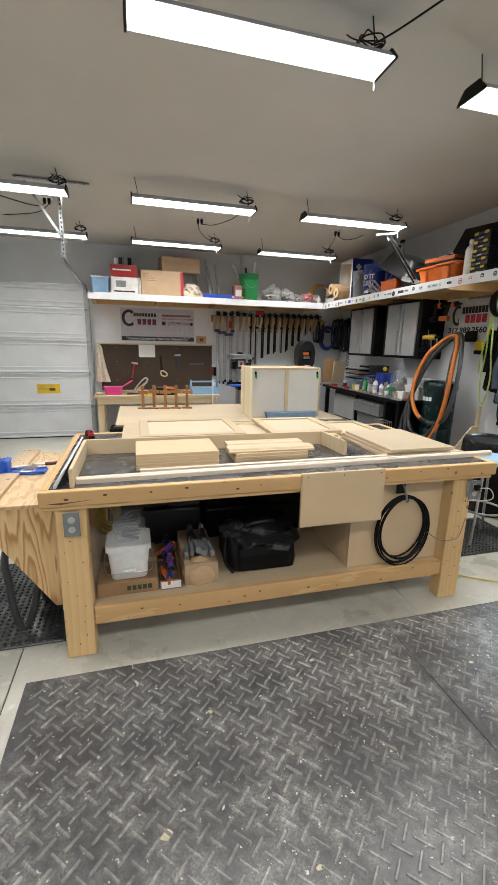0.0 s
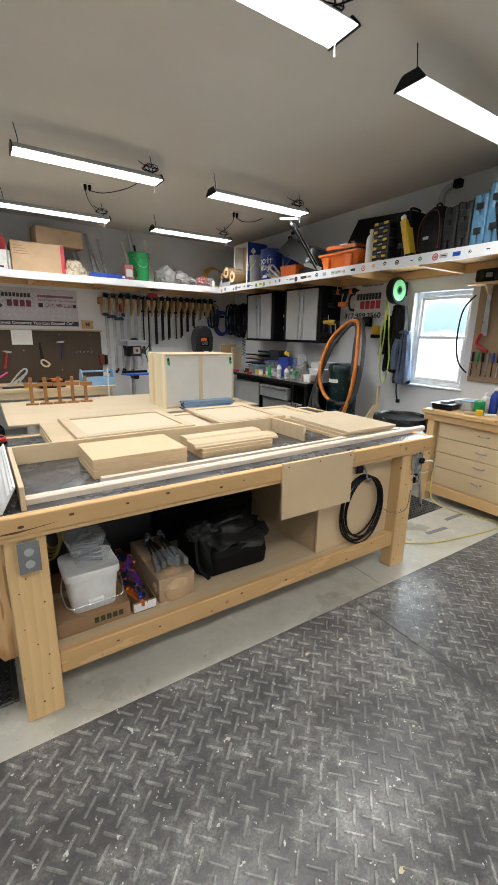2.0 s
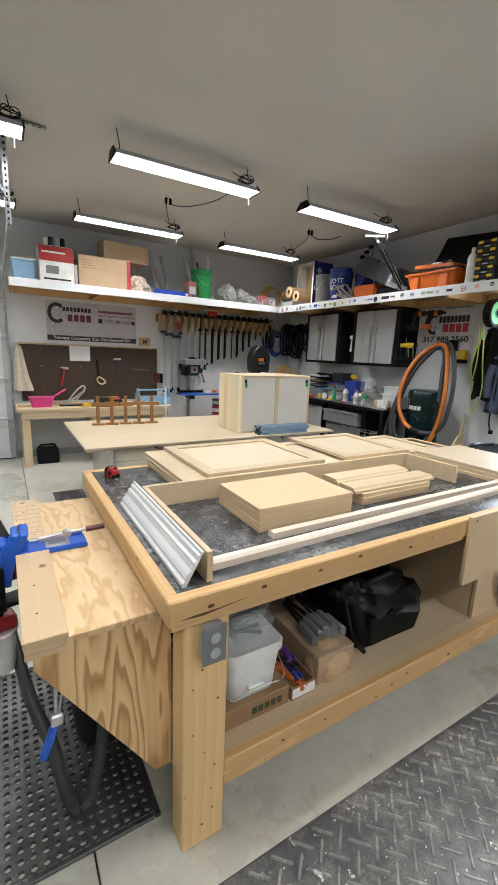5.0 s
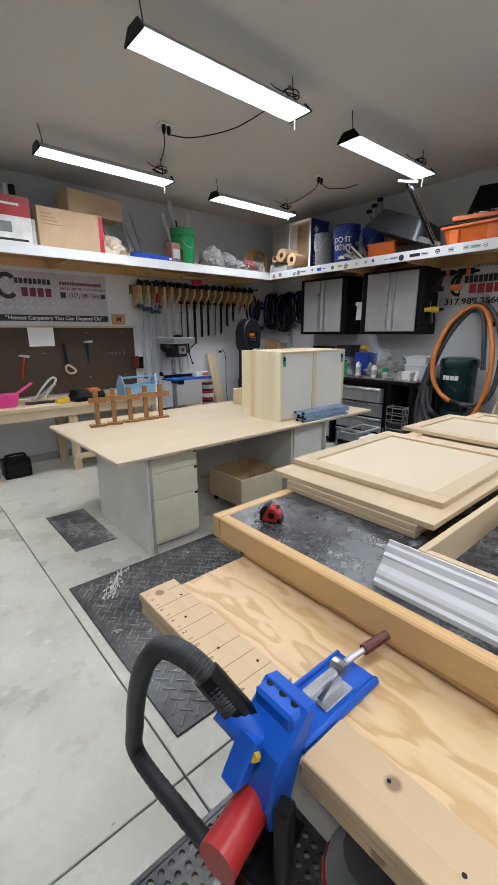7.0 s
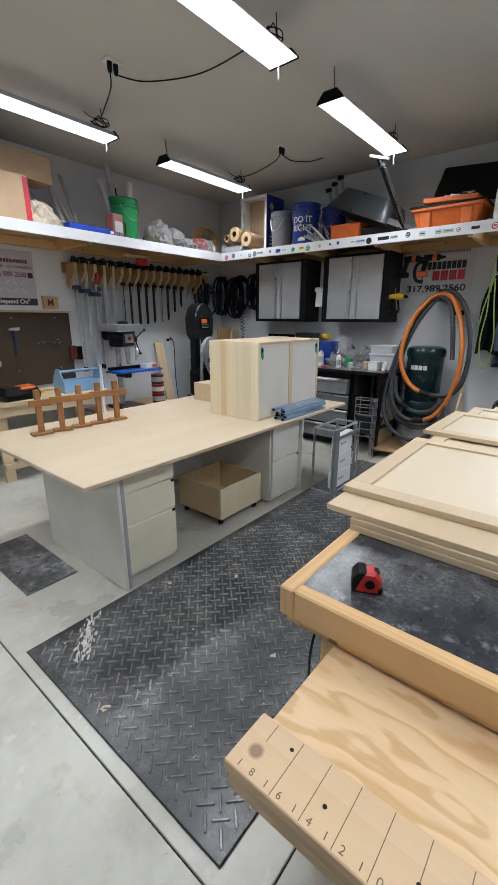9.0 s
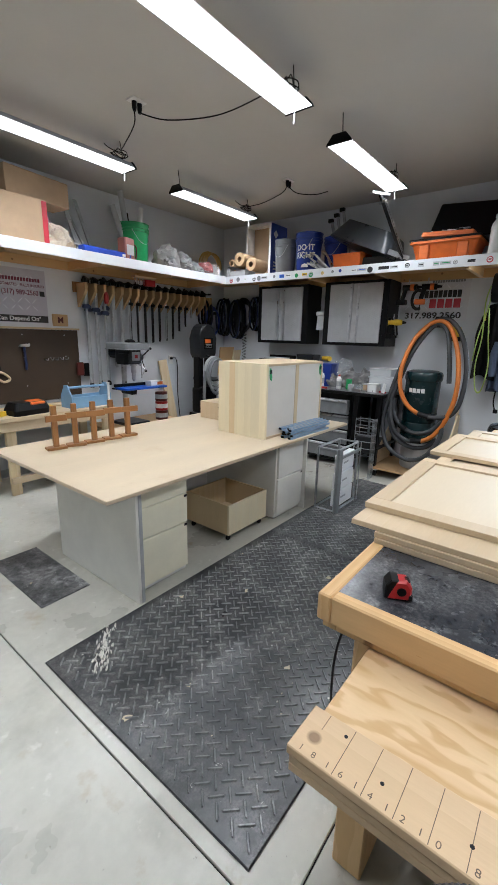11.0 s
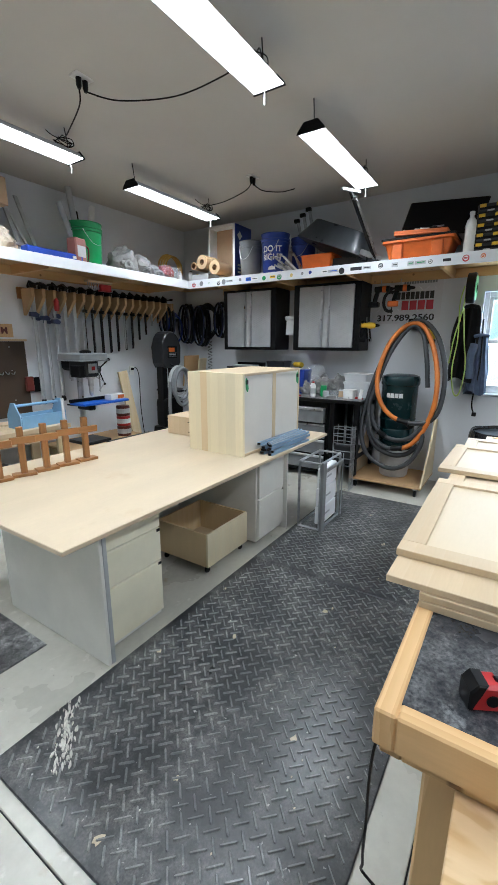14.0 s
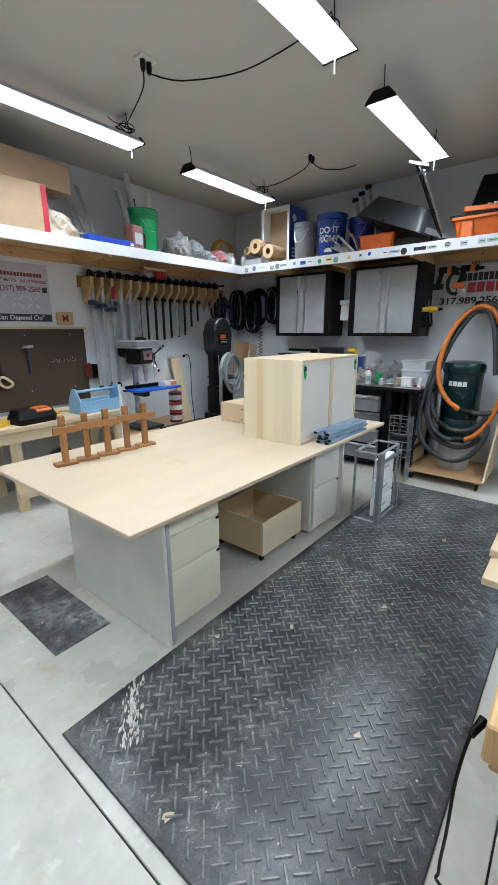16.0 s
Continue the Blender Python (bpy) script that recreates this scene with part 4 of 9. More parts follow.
for i in range(3):
    d = rnd.uniform(-0.004, 0.004)
    board("mdf_board", 0.535 + d, 0.985 + d, 2.225 + d, 2.50 + d, Z + 0.018 * i + 0.0003, Z + 0.018 * (i + 1), MDF, "tan MDF panel under a moulding board", group="second stack of MDF panels")


def moulding(name, x0, x1, y, z, prof, mt, label, rz=0, axis="x"):
    """A moulded strip: profile (across, up) drawn out along x."""
    t = thing(name, label, "moulding", x0, y, z, rz)
    bm = bmesh.new()
    a = [bm.verts.new((0, p, q)) for p, q in prof]
    b = [bm.verts.new((x1 - x0, p, q)) for p, q in prof]
    n = len(prof)
    bm.faces.new(a[::-1])
    bm.faces.new(b)
    for i in range(n):
        bm.faces.new((a[i], a[(i + 1) % n], b[(i + 1) % n], b[i]))
    part("strip", bm, mt, t)
    return t


PRIMED = material("primed_moulding", (0.80, 0.69, 0.58), 0.45, vary=0.05, scale=3)
round_edge = [(0, 0), (0.034, 0), (0.034, 0.022), (0.026, 0.031), (0.008, 0.031), (0.0, 0.022)]
moulding("door_moulding", -0.30, 2.21, 2.02, Z + 0.0002, round_edge, PRIMED, "long pale wooden moulding lying along the bench edge", rz=1.3)
moulding("door_moulding", 0.0, 2.02, 2.115, Z + 0.0002, [(0, 0), (0.04, 0), (0.04, 0.016), (0.03, 0.024), (0.0, 0.024)], PRIMED, "pale wooden moulding strip beside the panel stack", rz=0.6)
wide = [(0, 0), (0.11, 0), (0.11, 0.012), (0.10, 0.022), (0.02, 0.022), (0.012, 0.014), (0.0, 0.010)]
moulding("cap_moulding", 0.50, 1.03, 2.235, Z + 0.0548, wide, PALE, "pale moulded board lying on the panel stack")
moulding("cap_moulding", 0.52, 1.01, 2.37, Z + 0.0548, wide, PALE, "pale moulded board lying on the panel stack")
crown = [(0.012, 0), (0, 0), (0.0, 0.012), (0.009, 0.017), (0.009, 0.027), (0.015, 0.036), (0.027, 0.046), (0.034, 0.060), (0.034, 0.066), (0.043, 0.070), (0.047, 0.084), (0.054, 0.087), (0.055, 0.096), (0.063, 0.094)]
t = moulding("crown_moulding", 0, 0.68, 0, Z + 0.0002, [(-p, q) for p, q in crown], WHITE_PAINT, "white painted crown moulding leaning on the frame", rz=90)
t.matrix_basis = pose(-0.3935, 1.975, Z + 0.0002, 0, 0, 90)

face = thing("open_crate", "open cabinet frame of pale boards standing on edge", "wooden frame")
part("rail", box(-0.322, 1.25, 2.575, 2.593, Z, Z + 0.092, 0.0015), PALE, face)
part("stile", box(-0.322, -0.304, 1.972, 2.574, Z, Z + 0.092, 0.0015), PALE, face)
part("stile", box(-0.0095, 0.0095, -0.31, 0, Z, Z + 0.092, 0.0015, m=pose(1.24, 2.573, 0, 0, 0, 3)), PALE, face)


def shaker_door(x0, x1, y0, y1, z, label, rz=0, rail=0.062, group="cabinet doors on the bench"):
    t = thing("shaker_door", label, "door", (x0 + x1) / 2, (y0 + y1) / 2, z, rz, group)
    a, b = (x1 - x0) / 2, (y1 - y0) / 2
    for xa, xb in ((-a, -a + rail), (a - rail, a)):
        part("stile", box(xa, xb, -b, b, 0, 0.02, 0.0015), PALE, t)
    for ya, yb in ((-b, -b + rail), (b - rail, b)):
        part("rail", box(-a + rail, a - rail, ya, yb, 0, 0.0198, 0.0015), PALE, t)
    part("centre_panel", box(-a + rail, a - rail, -b + rail, b - rail, 0.003, 0.011, 0), POPLAR_PANEL, t)


POPLAR_PANEL = material("maple_panel", (0.655, 0.545, 0.39), 0.5, vary=0.04, scale=2, fine=0.03, fine_scale=120, stretch=(0.2, 1, 1))
board("plywood_sheet", -0.115, 0.62, 2.70, 3.205, Z + 0.0002, Z + 0.019, PALE, "pale plywood cabinet part lying flat on the bench")
board("plywood_sheet", -0.112, 0.64, 2.70, 3.207, Z + 0.0195, Z + 0.038, PALE, "pale plywood cabinet part lying flat on the bench")
board("plywood_sheet", -0.105, 0.60, 2.655, 3.287, Z + 0.0383, Z + 0.0562, PALE, "pale plywood cabinet part under a shaker door")
shaker_door(0.01, 0.72, 2.69, 3.295, Z + 0.0565, "unfinished maple shaker cabinet door on a stack", rz=0.5)
board("plywood_sheet", 0.74, 1.46, 2.66, 3.20, Z + 0.0002, Z + 0.019, PALE, "pale plywood cabinet part lying flat on the bench")
shaker_door(0.93, 1.48, 2.74, 3.33, Z + 0.0392, "unfinished maple shaker cabinet door on a stack", rz=-1)
shaker_door(0.70, 1.42, 2.68, 3.28, Z + 0.0193, "unfinished maple shaker cabinet door on a stack", rz=0)
shaker_door(1.50, 1.90, 2.80, 3.30, Z + 0.0002, "unfinished maple shaker cabinet door lying on the bench", rz=1)
board("plywood_sheet", 1.47, 1.97, 2.16, 2.72, Z + 0.0002, Z + 0.019, PALE, "pale plywood cabinet part lying flat on the bench")
board("plywood_sheet", 1.49, 1.95, 2.125, 2.70, Z + 0.0405, Z + 0.060, TOP_BOARD, "smooth pale panel on top of a stack")
board("plywood_sheet", 1.48, 1.94, 2.15, 2.71, Z + 0.0195, Z + 0.040, PALE, "pale plywood cabinet part lying flat on the bench")

tape = thing("tape_measure", "red and black tape measure", "tape measure", -0.335, 3.055, Z, -62)
part("case", slab([(-0.032, 0), (0.032, 0), (0.036, 0.01), (0.036, 0.04), (0.02, 0.062), (-0.02, 0.062), (-0.034, 0.046), (-0.036, 0.01)], -0.02, 0.02, bevel=0.006, m=UPX), RED, tape)
part("grip", slab([(-0.039, 0.004), (-0.03, 0.0), (-0.026, 0.02), (-0.018, 0.046), (-0.004, 0.064), (-0.024, 0.065), (-0.039, 0.046)], -0.021, 0.021, bevel=0.003, m=UPX), BLACK, tape, "black rubber grip")
part("side_disc", turned([(0.013, 0), (0.013, 0.002)], 18, m=pose(0.006, -0.0203, 0.030, 90)), BLACK, tape)
part("grip", box(0.024, 0.04, -0.021, 0.021, 0.0, 0.022, 0.004), BLACK, tape)
part("belt_clip", box(-0.014, 0.014, 0.0205, 0.024, 0.012, 0.05, 0.002), STEEL, tape)
part("blade_lock", box(0.012, 0.03, -0.010, 0.010, 0.052, 0.062, 0.003), BLACK, tape)
tape.scale = (0.84, 1.05, 0.82)

# ---- things on the lower shelf ----
S = 0.2535


def carton(x0, x1, y0, y1, z0, h, mt, label, tape_strip=True, lid=True, category="box", rz=0):
    t = thing("cardboard_box", label, category, (x0 + x1) / 2, (y0 + y1) / 2, z0, rz)
    a, b = (x1 - x0) / 2, (y1 - y0) / 2
    if lid:
        part("carton", box(-a, a, -b, b, 0, h, 0.004), mt, t)
        bm = box(-a + 0.002, a - 0.002, -b + 0.002, -0.0015, h - 0.0005, h + 0.0025, 0.001)
        box(-a + 0.002, a - 0.002, 0.0015, b - 0.002, h - 0.0005, h + 0.0025, 0.001, bm)
        part("flap", bm, mt, t)
        if tape_strip:
            part("tape", box(-a - 0.0008, a + 0.0008, -0.024, 0.024, h + 0.0026, h + 0.0032, 0), CRAFT, t)
    else:
        bm = box(-a, a, -b, b, 0, 0.006, 0)
        for q in ((-a, -a + 0.005, -b, b), (a - 0.005, a, -b, b), (-a + 0.005, a - 0.005, -b, -b + 0.005), (-a + 0.005, a - 0.005, b - 0.005, b)):
            box(*q, 0.0062, h, 0.001, bm)
        part("carton", bm, mt, t)
    return t


c = carton(-0.245, 0.07, 2.06, 2.48, S, 0.078, CARD_DARK, "flat brown cardboard box with dark green print")
for i, x in enumerate((-0.005, 0.022, 0.049, 0.076, 0.103)):
    part("print_bar", box(x, x + 0.02, -0.2115, -0.2103, 0.025, 0.052, 0), plastic("green_print", (0.03, 0.05, 0.02)) if i == 0 else bpy.data.materials["green_print"], c)
c = carton(0.082, 0.195, 2.06, 2.50, S, 0.055, CARD_DARK, "open narrow cardboard tray with a white label", lid=False)
part("label", box(-0.052, 0.054, -0.2225, -0.2205, 0.008, 0.048, 0), PAPER, c, "white shipping label")
rnd = random.Random(21)


def spring_clamp(x, y, z, rz, mt, tip):
    t = thing("spring_clamp", "small plastic spring clamp thrown into a box", "clamp", x, y, z, rz, group="spring clamps")
    part("jaw", slab([(-0.07, 0.004), (-0.02, -0.012), (0.06, -0.006), (0.06, 0.006), (-0.02, 0.010), (-0.066, 0.018)], 0, 0.022, bevel=0.004), mt, t)
    part("jaw", slab([(-0.07, -0.012), (-0.02, -0.002), (0.06, 0.010), (0.06, 0.022), (-0.02, 0.016), (-0.06, -0.02)], 0.006, 0.026, bevel=0.004), mt, t)
    part("pad", box(0.05, 0.072, -0.008, 0.022, 0.004, 0.024, 0.004), tip, t, "orange pad")


for i in range(11):
    spring_clamp(0.138 + rnd.uniform(-0.02, 0.02), 2.12 + 0.032 * i, S + 0.03 + 0.012 * (i % 4) + 0.0035 * i, rnd.uniform(40, 130), (ORANGE, BLUE, DARK_GREY, PURPLE)[i % 4], ORANGE)
c = carton(0.215, 0.405, 2.07, 2.52, S, 0.125, CARD, "cardboard box wrapped in crumpled brown paper")
part("wrapping", soft_lump(0.21, 0.16, 0.14, 3, 0.10, m=pose(0, -0.17, -0.0)), CRAFT, c, "crumpled brown paper")
for i in range(7):
    t = thing("bar_clamp", "grey plastic trigger clamp lying on a box", "clamp", 0.255 + 0.02 * i, 2.28 + 0.01 * (i % 3), S + 0.14 + 0.006 * (i % 3), 82 + 5 * (i % 4), group="grey trigger clamps")
    part("bar", box(-0.15, 0.15, -0.003, 0.003, 0.012, 0.03, 0.001), DARK_STEEL, t)
    part("handle", slab([(-0.17, -0.009), (-0.06, -0.012), (-0.05, 0.012), (-0.16, 0.012)], 0, 0.045, bevel=0.006), GREY, t)
    part("jaw", box(0.12, 0.15, -0.011, 0.011, -0.004, 0.045, 0.004), GREY, t)

bucket = thing("bucket", "square white plastic bucket with a lid on the box", "bucket", -0.078, 2.17, S + 0.0815)


def square_ring(w, h, r, z, n=4):
    out = []
    for cx, cy, a0 in ((w - r, h - r, 0), (-w + r, h - r, 90), (-w + r, -h + r, 180), (w - r, -h + r, 270)):
        out += [(cx + r * math.cos(radians(a0 + 90 * i / n)), cy + r * math.sin(radians(a0 + 90 * i / n)), z) for i in range(n + 1)]
    return out


def lofted(rings, bm=None, cap=True):
    bm = bm or bmesh.new()
    rs = [[bm.verts.new(p) for p in r] for r in rings]
    for a, b in zip(rs, rs[1:]):
        n = len(a)
        for i in range(n):
            bm.faces.new((a[i], a[(i + 1) % n], b[(i + 1) % n], b[i]))
    if cap:
        bm.faces.new(rs[0][::-1])
        bm.faces.new(rs[-1])
    return bm


bucket.scale = (1.14, 1.05, 1.04)
part("body", lofted([square_ring(0.078, 0.08, 0.022, 0), square_ring(0.082, 0.084, 0.024, 0.006), square_ring(0.094, 0.096, 0.028, 0.155), square_ring(0.094, 0.096, 0.028, 0.17)]), WHITE, bucket, smooth=True)
part("lid", lofted([square_ring(0.098, 0.1, 0.03, 0.160), square_ring(0.103, 0.105, 0.03, 0.162), square_ring(0.103, 0.105, 0.03, 0.19), square_ring(0.098, 0.10, 0.03, 0.194), square_ring(0.09, 0.092, 0.026, 0.188)]), WHITE, bucket, "white snap-on lid", smooth=True)
part("grip_tab", box(-0.03, 0.03, -0.106, -0.086, 0.045, 0.06, 0.004), WHITE, bucket)
part("handle", tube([(0.1, 0, 0.14), (0.112, -0.04, 0.10), (0.10, -0.108, 0.055), (0.04, -0.11, 0.048), (-0.04, -0.11, 0.048), (-0.10, -0.108, 0.055), (-0.112, -0.04, 0.10), (-0.1, 0, 0.14)], 0.0025, 8), STEEL, bucket, "wire bail")
for i, (dx, dz, lab) in enumerate(((0.01, 0.0, "clear plastic tub of small parts on the bucket"), (-0.012, 0.068, "clear plastic tub of small parts on the bucket"))):
    t = thing("parts_tub", lab, "container", -0.078 + dx, 2.18, S + 0.0815 + 0.2035 + dz, 4 * i, group="clear parts tubs")
    part("tub", lofted([square_ring(0.068, 0.07, 0.018, 0), square_ring(0.078, 0.082, 0.02, 0.058), square_ring(0.083, 0.087, 0.02, 0.060), square_ring(0.083, 0.087, 0.02, 0.066)]), CLEAR, t)
    for k in range(5):
        part("bracket", box(-0.05, 0.05, -0.008, 0.008, 0.006 + 0.009 * k, 0.013 + 0.009 * k, 0.001, m=pose(0, -0.03 + 0.015 * k, 0, 0, 0, 20 * k - 30)), GREY, t)

bag = thing("tool_bag", "large soft black nylon tool bag, flap slumped open", "bag", 0.70, 2.33, S)
bm = bmesh.new()
rings = []
for z, w, d in ((0, 0.20, 0.18), (0.01, 0.222, 0.20), (0.07, 0.226, 0.21), (0.14, 0.215, 0.19), (0.20, 0.222, 0.165), (0.228, 0.20, 0.12), (0.232, 0.12, 0.06)):
    ring = []
    for p in square_ring(w, d, min(w, d) * 0.35, z, 7):
        q = Vector(p)
        n = noise.noise(q * 8) * 0.05 + noise.noise(q * 21) * 0.022
        ring.append((q.x * (1 + n * 2), q.y * (1 + n * 2), q.z + (n * 1.2 if z > 0.02 else 0)))
    rings.append(ring)
part("body", lofted(rings), BLACK_CLOTH, bag, smooth=True)
part("flap", soft_lump(0.36, 0.30, 0.09, 5, 0.42, 4, m=pose(0.03, -0.09, 0.165, 14, -4, 0)), BAG_GREY, bag, "slumped dark grey flap", smooth=True)
part("flap", soft_lump(0.20, 0.16, 0.10, 8, 0.45, 4, m=pose(-0.16, -0.06, 0.17, 10, 12, 20)), BAG_GREY, bag, smooth=True)
part("front_pocket", lofted([square_ring(0.16, 0.02, 0.018, 0.03), square_ring(0.17, 0.028, 0.02, 0.12), square_ring(0.165, 0.02, 0.018, 0.165)]), BLACK_CLOTH, bag).matrix_basis = pose(0, -0.20, 0)
part("handle", tube([(-0.09, -0.09, 0.24), (-0.06, -0.12, 0.275), (0.05, -0.12, 0.285), (0.09, -0.08, 0.25)], 0.012, 8), DARK_GREY, bag)
part("strap", tube([(-0.22, -0.12, 0.20), (-0.245, -0.2, 0.10), (-0.2, -0.235, 0.03)], 0.010, 6), BLACK_CLOTH, bag)
for x0, x1, y0, y1, h, mt, lab in ((0.42, 1.12, 2.62, 2.98, 0.36, BLACK, "black plastic tool case pushed to the back of the shelf"), (-0.2, 0.38, 2.60, 2.98, 0.42, DARK_GREY, "dark plastic tool case at the back of the shelf")):
    t = thing("tool_case", lab, "tool case", (x0 + x1) / 2, (y0 + y1) / 2, S)
    a, b = (x1 - x0) / 2, (y1 - y0) / 2
    part("shell", box(-a, a, -b, b, 0, h * 0.6, 0.015, seg=2), mt, t)
    part("lid", box(-a, a, -b, b, h * 0.6 + 0.003, h, 0.015, seg=2), mt, t)
    part("handle", tube([(-0.07, -b, h * 0.66), (-0.06, -b - 0.03, h * 0.62), (0.06, -b - 0.03, h * 0.62), (0.07, -b, h * 0.66)], 0.009, 8), mt, t)
t = thing("rope_coil", "loose coil of yellow cord hanging behind the leg", "cable", -0.21, 2.62, 0.55)
for k in range(4):
    part("loop", tube([(0.05 * math.cos(a) + 0.01 * k, 0.02 * k - 0.22, 0.09 * math.sin(a) + 0.01 * k) for a in [i * math.pi / 5 for i in range(10)]], 0.006, 6, 5, True), plastic("yellow_cord", (0.4, 0.3, 0.04)) if k == 0 else bpy.data.materials["yellow_cord"], t)

# ---- plywood side table with a pocket-hole jig ----
wing = thing("side_table", "plywood side table fixed to the bench, with a tapered cheek", "side table")
part("top", box(-0.68, -0.405, 2.045, 3.075, 0.792, 0.811, 0.002), PLY, wing)
part("cheek", slab([(-0.755, 0.791), (-0.3965, 0.791), (-0.3965, 0.25), (-0.445, 0.25), (-0.755, 0.735)], -2.072, -2.054, m=UPX), PLY_Z, wing, "tapered plywood cheek with bold grain")
part("cheek", slab([(-0.72, 0.791), (-0.44, 0.791), (-0.44, 0.40), (-0.50, 0.40), (-0.72, 0.70)], -2.74, -2.722, m=UPX), PLY_Z, wing)
part("brace", box(-0.655, -0.62, 2.075, 2.72, 0.72, 0.7915, 0.003), PINE_Y, wing)
part("brace", box(-0.655, -0.62, 2.742, 3.06, 0.72, 0.7915, 0.003), PINE_Y, wing)
st_a = part("stop_strip", box(-0.775, -0.672, 2.035, 2.53, 0.812, 0.832, 0.002), PINE_PALE_Y, wing)
st_b = part("stop_strip", box(-0.775, -0.672, 2.645, 3.085, 0.812, 0.832, 0.002), PINE_PALE_Y, wing)
for ya, yb in ((2.04, 2.53), (2.645, 3.08)):
    for z in (0.7765, 0.794):
        part("edge_ply", box(-0.773, -0.681, ya, yb, z, z + 0.0172, 0.0015), PINE_PALE_Y, wing)
for i in range(8):
    y = 3.05 - 0.05 * i
    part("pencil_line", box(-0.772 if i else -0.712, -0.676, y - 0.0006, y + 0.0006, 0.8321, 0.8324, 0), PENCIL, st_b)
    for k, ch in enumerate(str(18 - 2 * i)):
        lettering(ch, 0.0165, PENCIL, pose(-0.768, y + (0.012 if len(str(18 - 2 * i)) == 2 and k == 0 else -0.012), 0.8315, 0, 0, -90 + 4 * math.sin(7 * i + k)), st_b, "pencil_mark")
for y in (2.68, 2.72, 2.80, 2.93, 3.01, 2.15, 2.3, 2.42):
    part("screw", turned([(0.0035, 0), (0.0035, 0.0006)], 8, m=pose(-0.715 + 0.022 * math.sin(y * 40), y, 0.8319)), DARK_STEEL, st_b if y > 2.6 else st_a)

jig = thing("pocket_hole_jig", "bright blue pocket-hole jig with a steel toggle clamp", "jig", -0.7, 2.586, 0.8115)
part("base", box(-0.06, 0.16, -0.05, 0.05, 0.0, 0.012, 0.004), BRIGHT_BLUE, jig)
part("base_rail", box(-0.06, 0.155, -0.05, -0.04, 0.0125, 0.02, 0.003), BRIGHT_BLUE, jig)
part("base_rail", box(-0.06, 0.155, 0.04, 0.05, 0.0125, 0.02, 0.003), BRIGHT_BLUE, jig)
part("drill_guide", slab([(-0.13, -0.10), (-0.095, -0.10), (-0.078, 0.0), (-0.05, 0.03), (-0.03, 0.085), (-0.055, 0.092), (-0.115, 0.03), (-0.14, -0.05)], -0.05, 0.05, bevel=0.006, m=UPX), BRIGHT_BLUE, jig)
part("guide_block", box(-0.085, -0.035, -0.044, 0.044, 0.0, 0.088, 0.006), BRIGHT_BLUE, jig)
part("guide_wing", slab([(-0.17, -0.02), (-0.14, -0.02), (-0.11, 0.04), (-0.13, 0.05)], -0.03, 0.01, bevel=0.004, m=UPX), BRIGHT_BLUE, jig)
part("dust_collar", turned([(0.024, 0), (0.029, 0.02), (0.027, 0.09)], 16, m=pose(-0.10, 0.0, 0.012, -62, 0, 20)), BRIGHT_BLUE, jig, smooth=True)
for y in (-0.026, 0.0, 0.03):
    part("guide_hole", turned([(0.0075, 0), (0.0075, 0.003)], 14, m=pose(-0.058, y, 0.0865, 0, -6, 0)), BLACK, jig)
part("clamp_plate", box(0.02, 0.10, -0.03, 0.03, 0.0125, 0.017, 0.002), STEEL, jig)
part("toggle_bracket", slab([(0.03, 0.0172), (0.09, 0.0172), (0.088, 0.045), (0.06, 0.042)], -0.012, 0.012, m=UPX), STEEL, jig)
part("toggle_arm", beam((0.0, 0, 0.036), (0.08, 0, 0.042), 0.016, 0.018), STEEL, jig)
part("toggle_rod", rod((-0.03, 0, 0.036), (0.01, 0, 0.036), 0.006), STEEL, jig)
part("toggle_link", turned([(0.014, -0.014), (0.016, 0), (0.014, 0.014)], 12, m=pose(0.095, 0, 0.045, 90)), STEEL, jig)
part("handle", rod((0.10, 0, 0.047), (0.165, -0.01, 0.052), 0.006), STEEL, jig)
part("handle_grip", rod((0.16, -0.009, 0.052), (0.225, -0.02, 0.058), 0.011, 0.010), DARK_RED, jig, "dark vinyl grip")
part("brass_knob", turned([(0.008, 0), (0.008, 0.012)], 6, m=pose(-0.125, -0.01, 0.02, 0, -60, 0)), YELLOW, jig)

hose = thing("dust_hose", "black ribbed dust hose looping from the jig to the floor", "hose")
hp = [(-0.825, 2.64, 0.87), (-0.845, 2.69, 0.925), (-0.86, 2.745, 0.935), (-0.87, 2.805, 0.905), (-0.88, 2.87, 0.80), (-0.87, 2.95, 0.60), (-0.85, 2.985, 0.44), (-0.81, 2.72, 0.40), (-0.765, 2.40, 0.36), (-0.72, 2.28, 0.28), (-0.695, 2.23, 0.16), (-0.665, 2.21, 0.05), (-0.63, 2.21, 0.055), (-0.595, 2.22, 0.14), (-0.56, 2.26, 0.28), (-0.52, 2.42, 0.36)]
part("tube", tube(hp, 0.021, 12, 26, rib=0.0016), RIBBED_GREY, hose, smooth=True)
part("cuff", rod((-0.80, 2.615, 0.835), (-0.843, 2.685, 0.92), 0.0245, seg=14), BLACK, hose, "smooth black cuff")
vac = thing("small_vacuum", "small grey and red shop vacuum under the side table", "vacuum cleaner", -0.52, 2.52, 0.0)
part("tank", turned([(0.07, 0.02), (0.10, 0.03), (0.115, 0.2), (0.105, 0.24)], 18), DARK_GREY, vac, smooth=True)
part("motor_head", turned([(0.11, 0.243), (0.105, 0.29), (0.07, 0.335), (0.02, 0.345)], 18), GREY, vac, smooth=True)
part("band", turned([(0.112, 0.236), (0.116, 0.25), (0.112, 0.262)], 18), RED, vac)
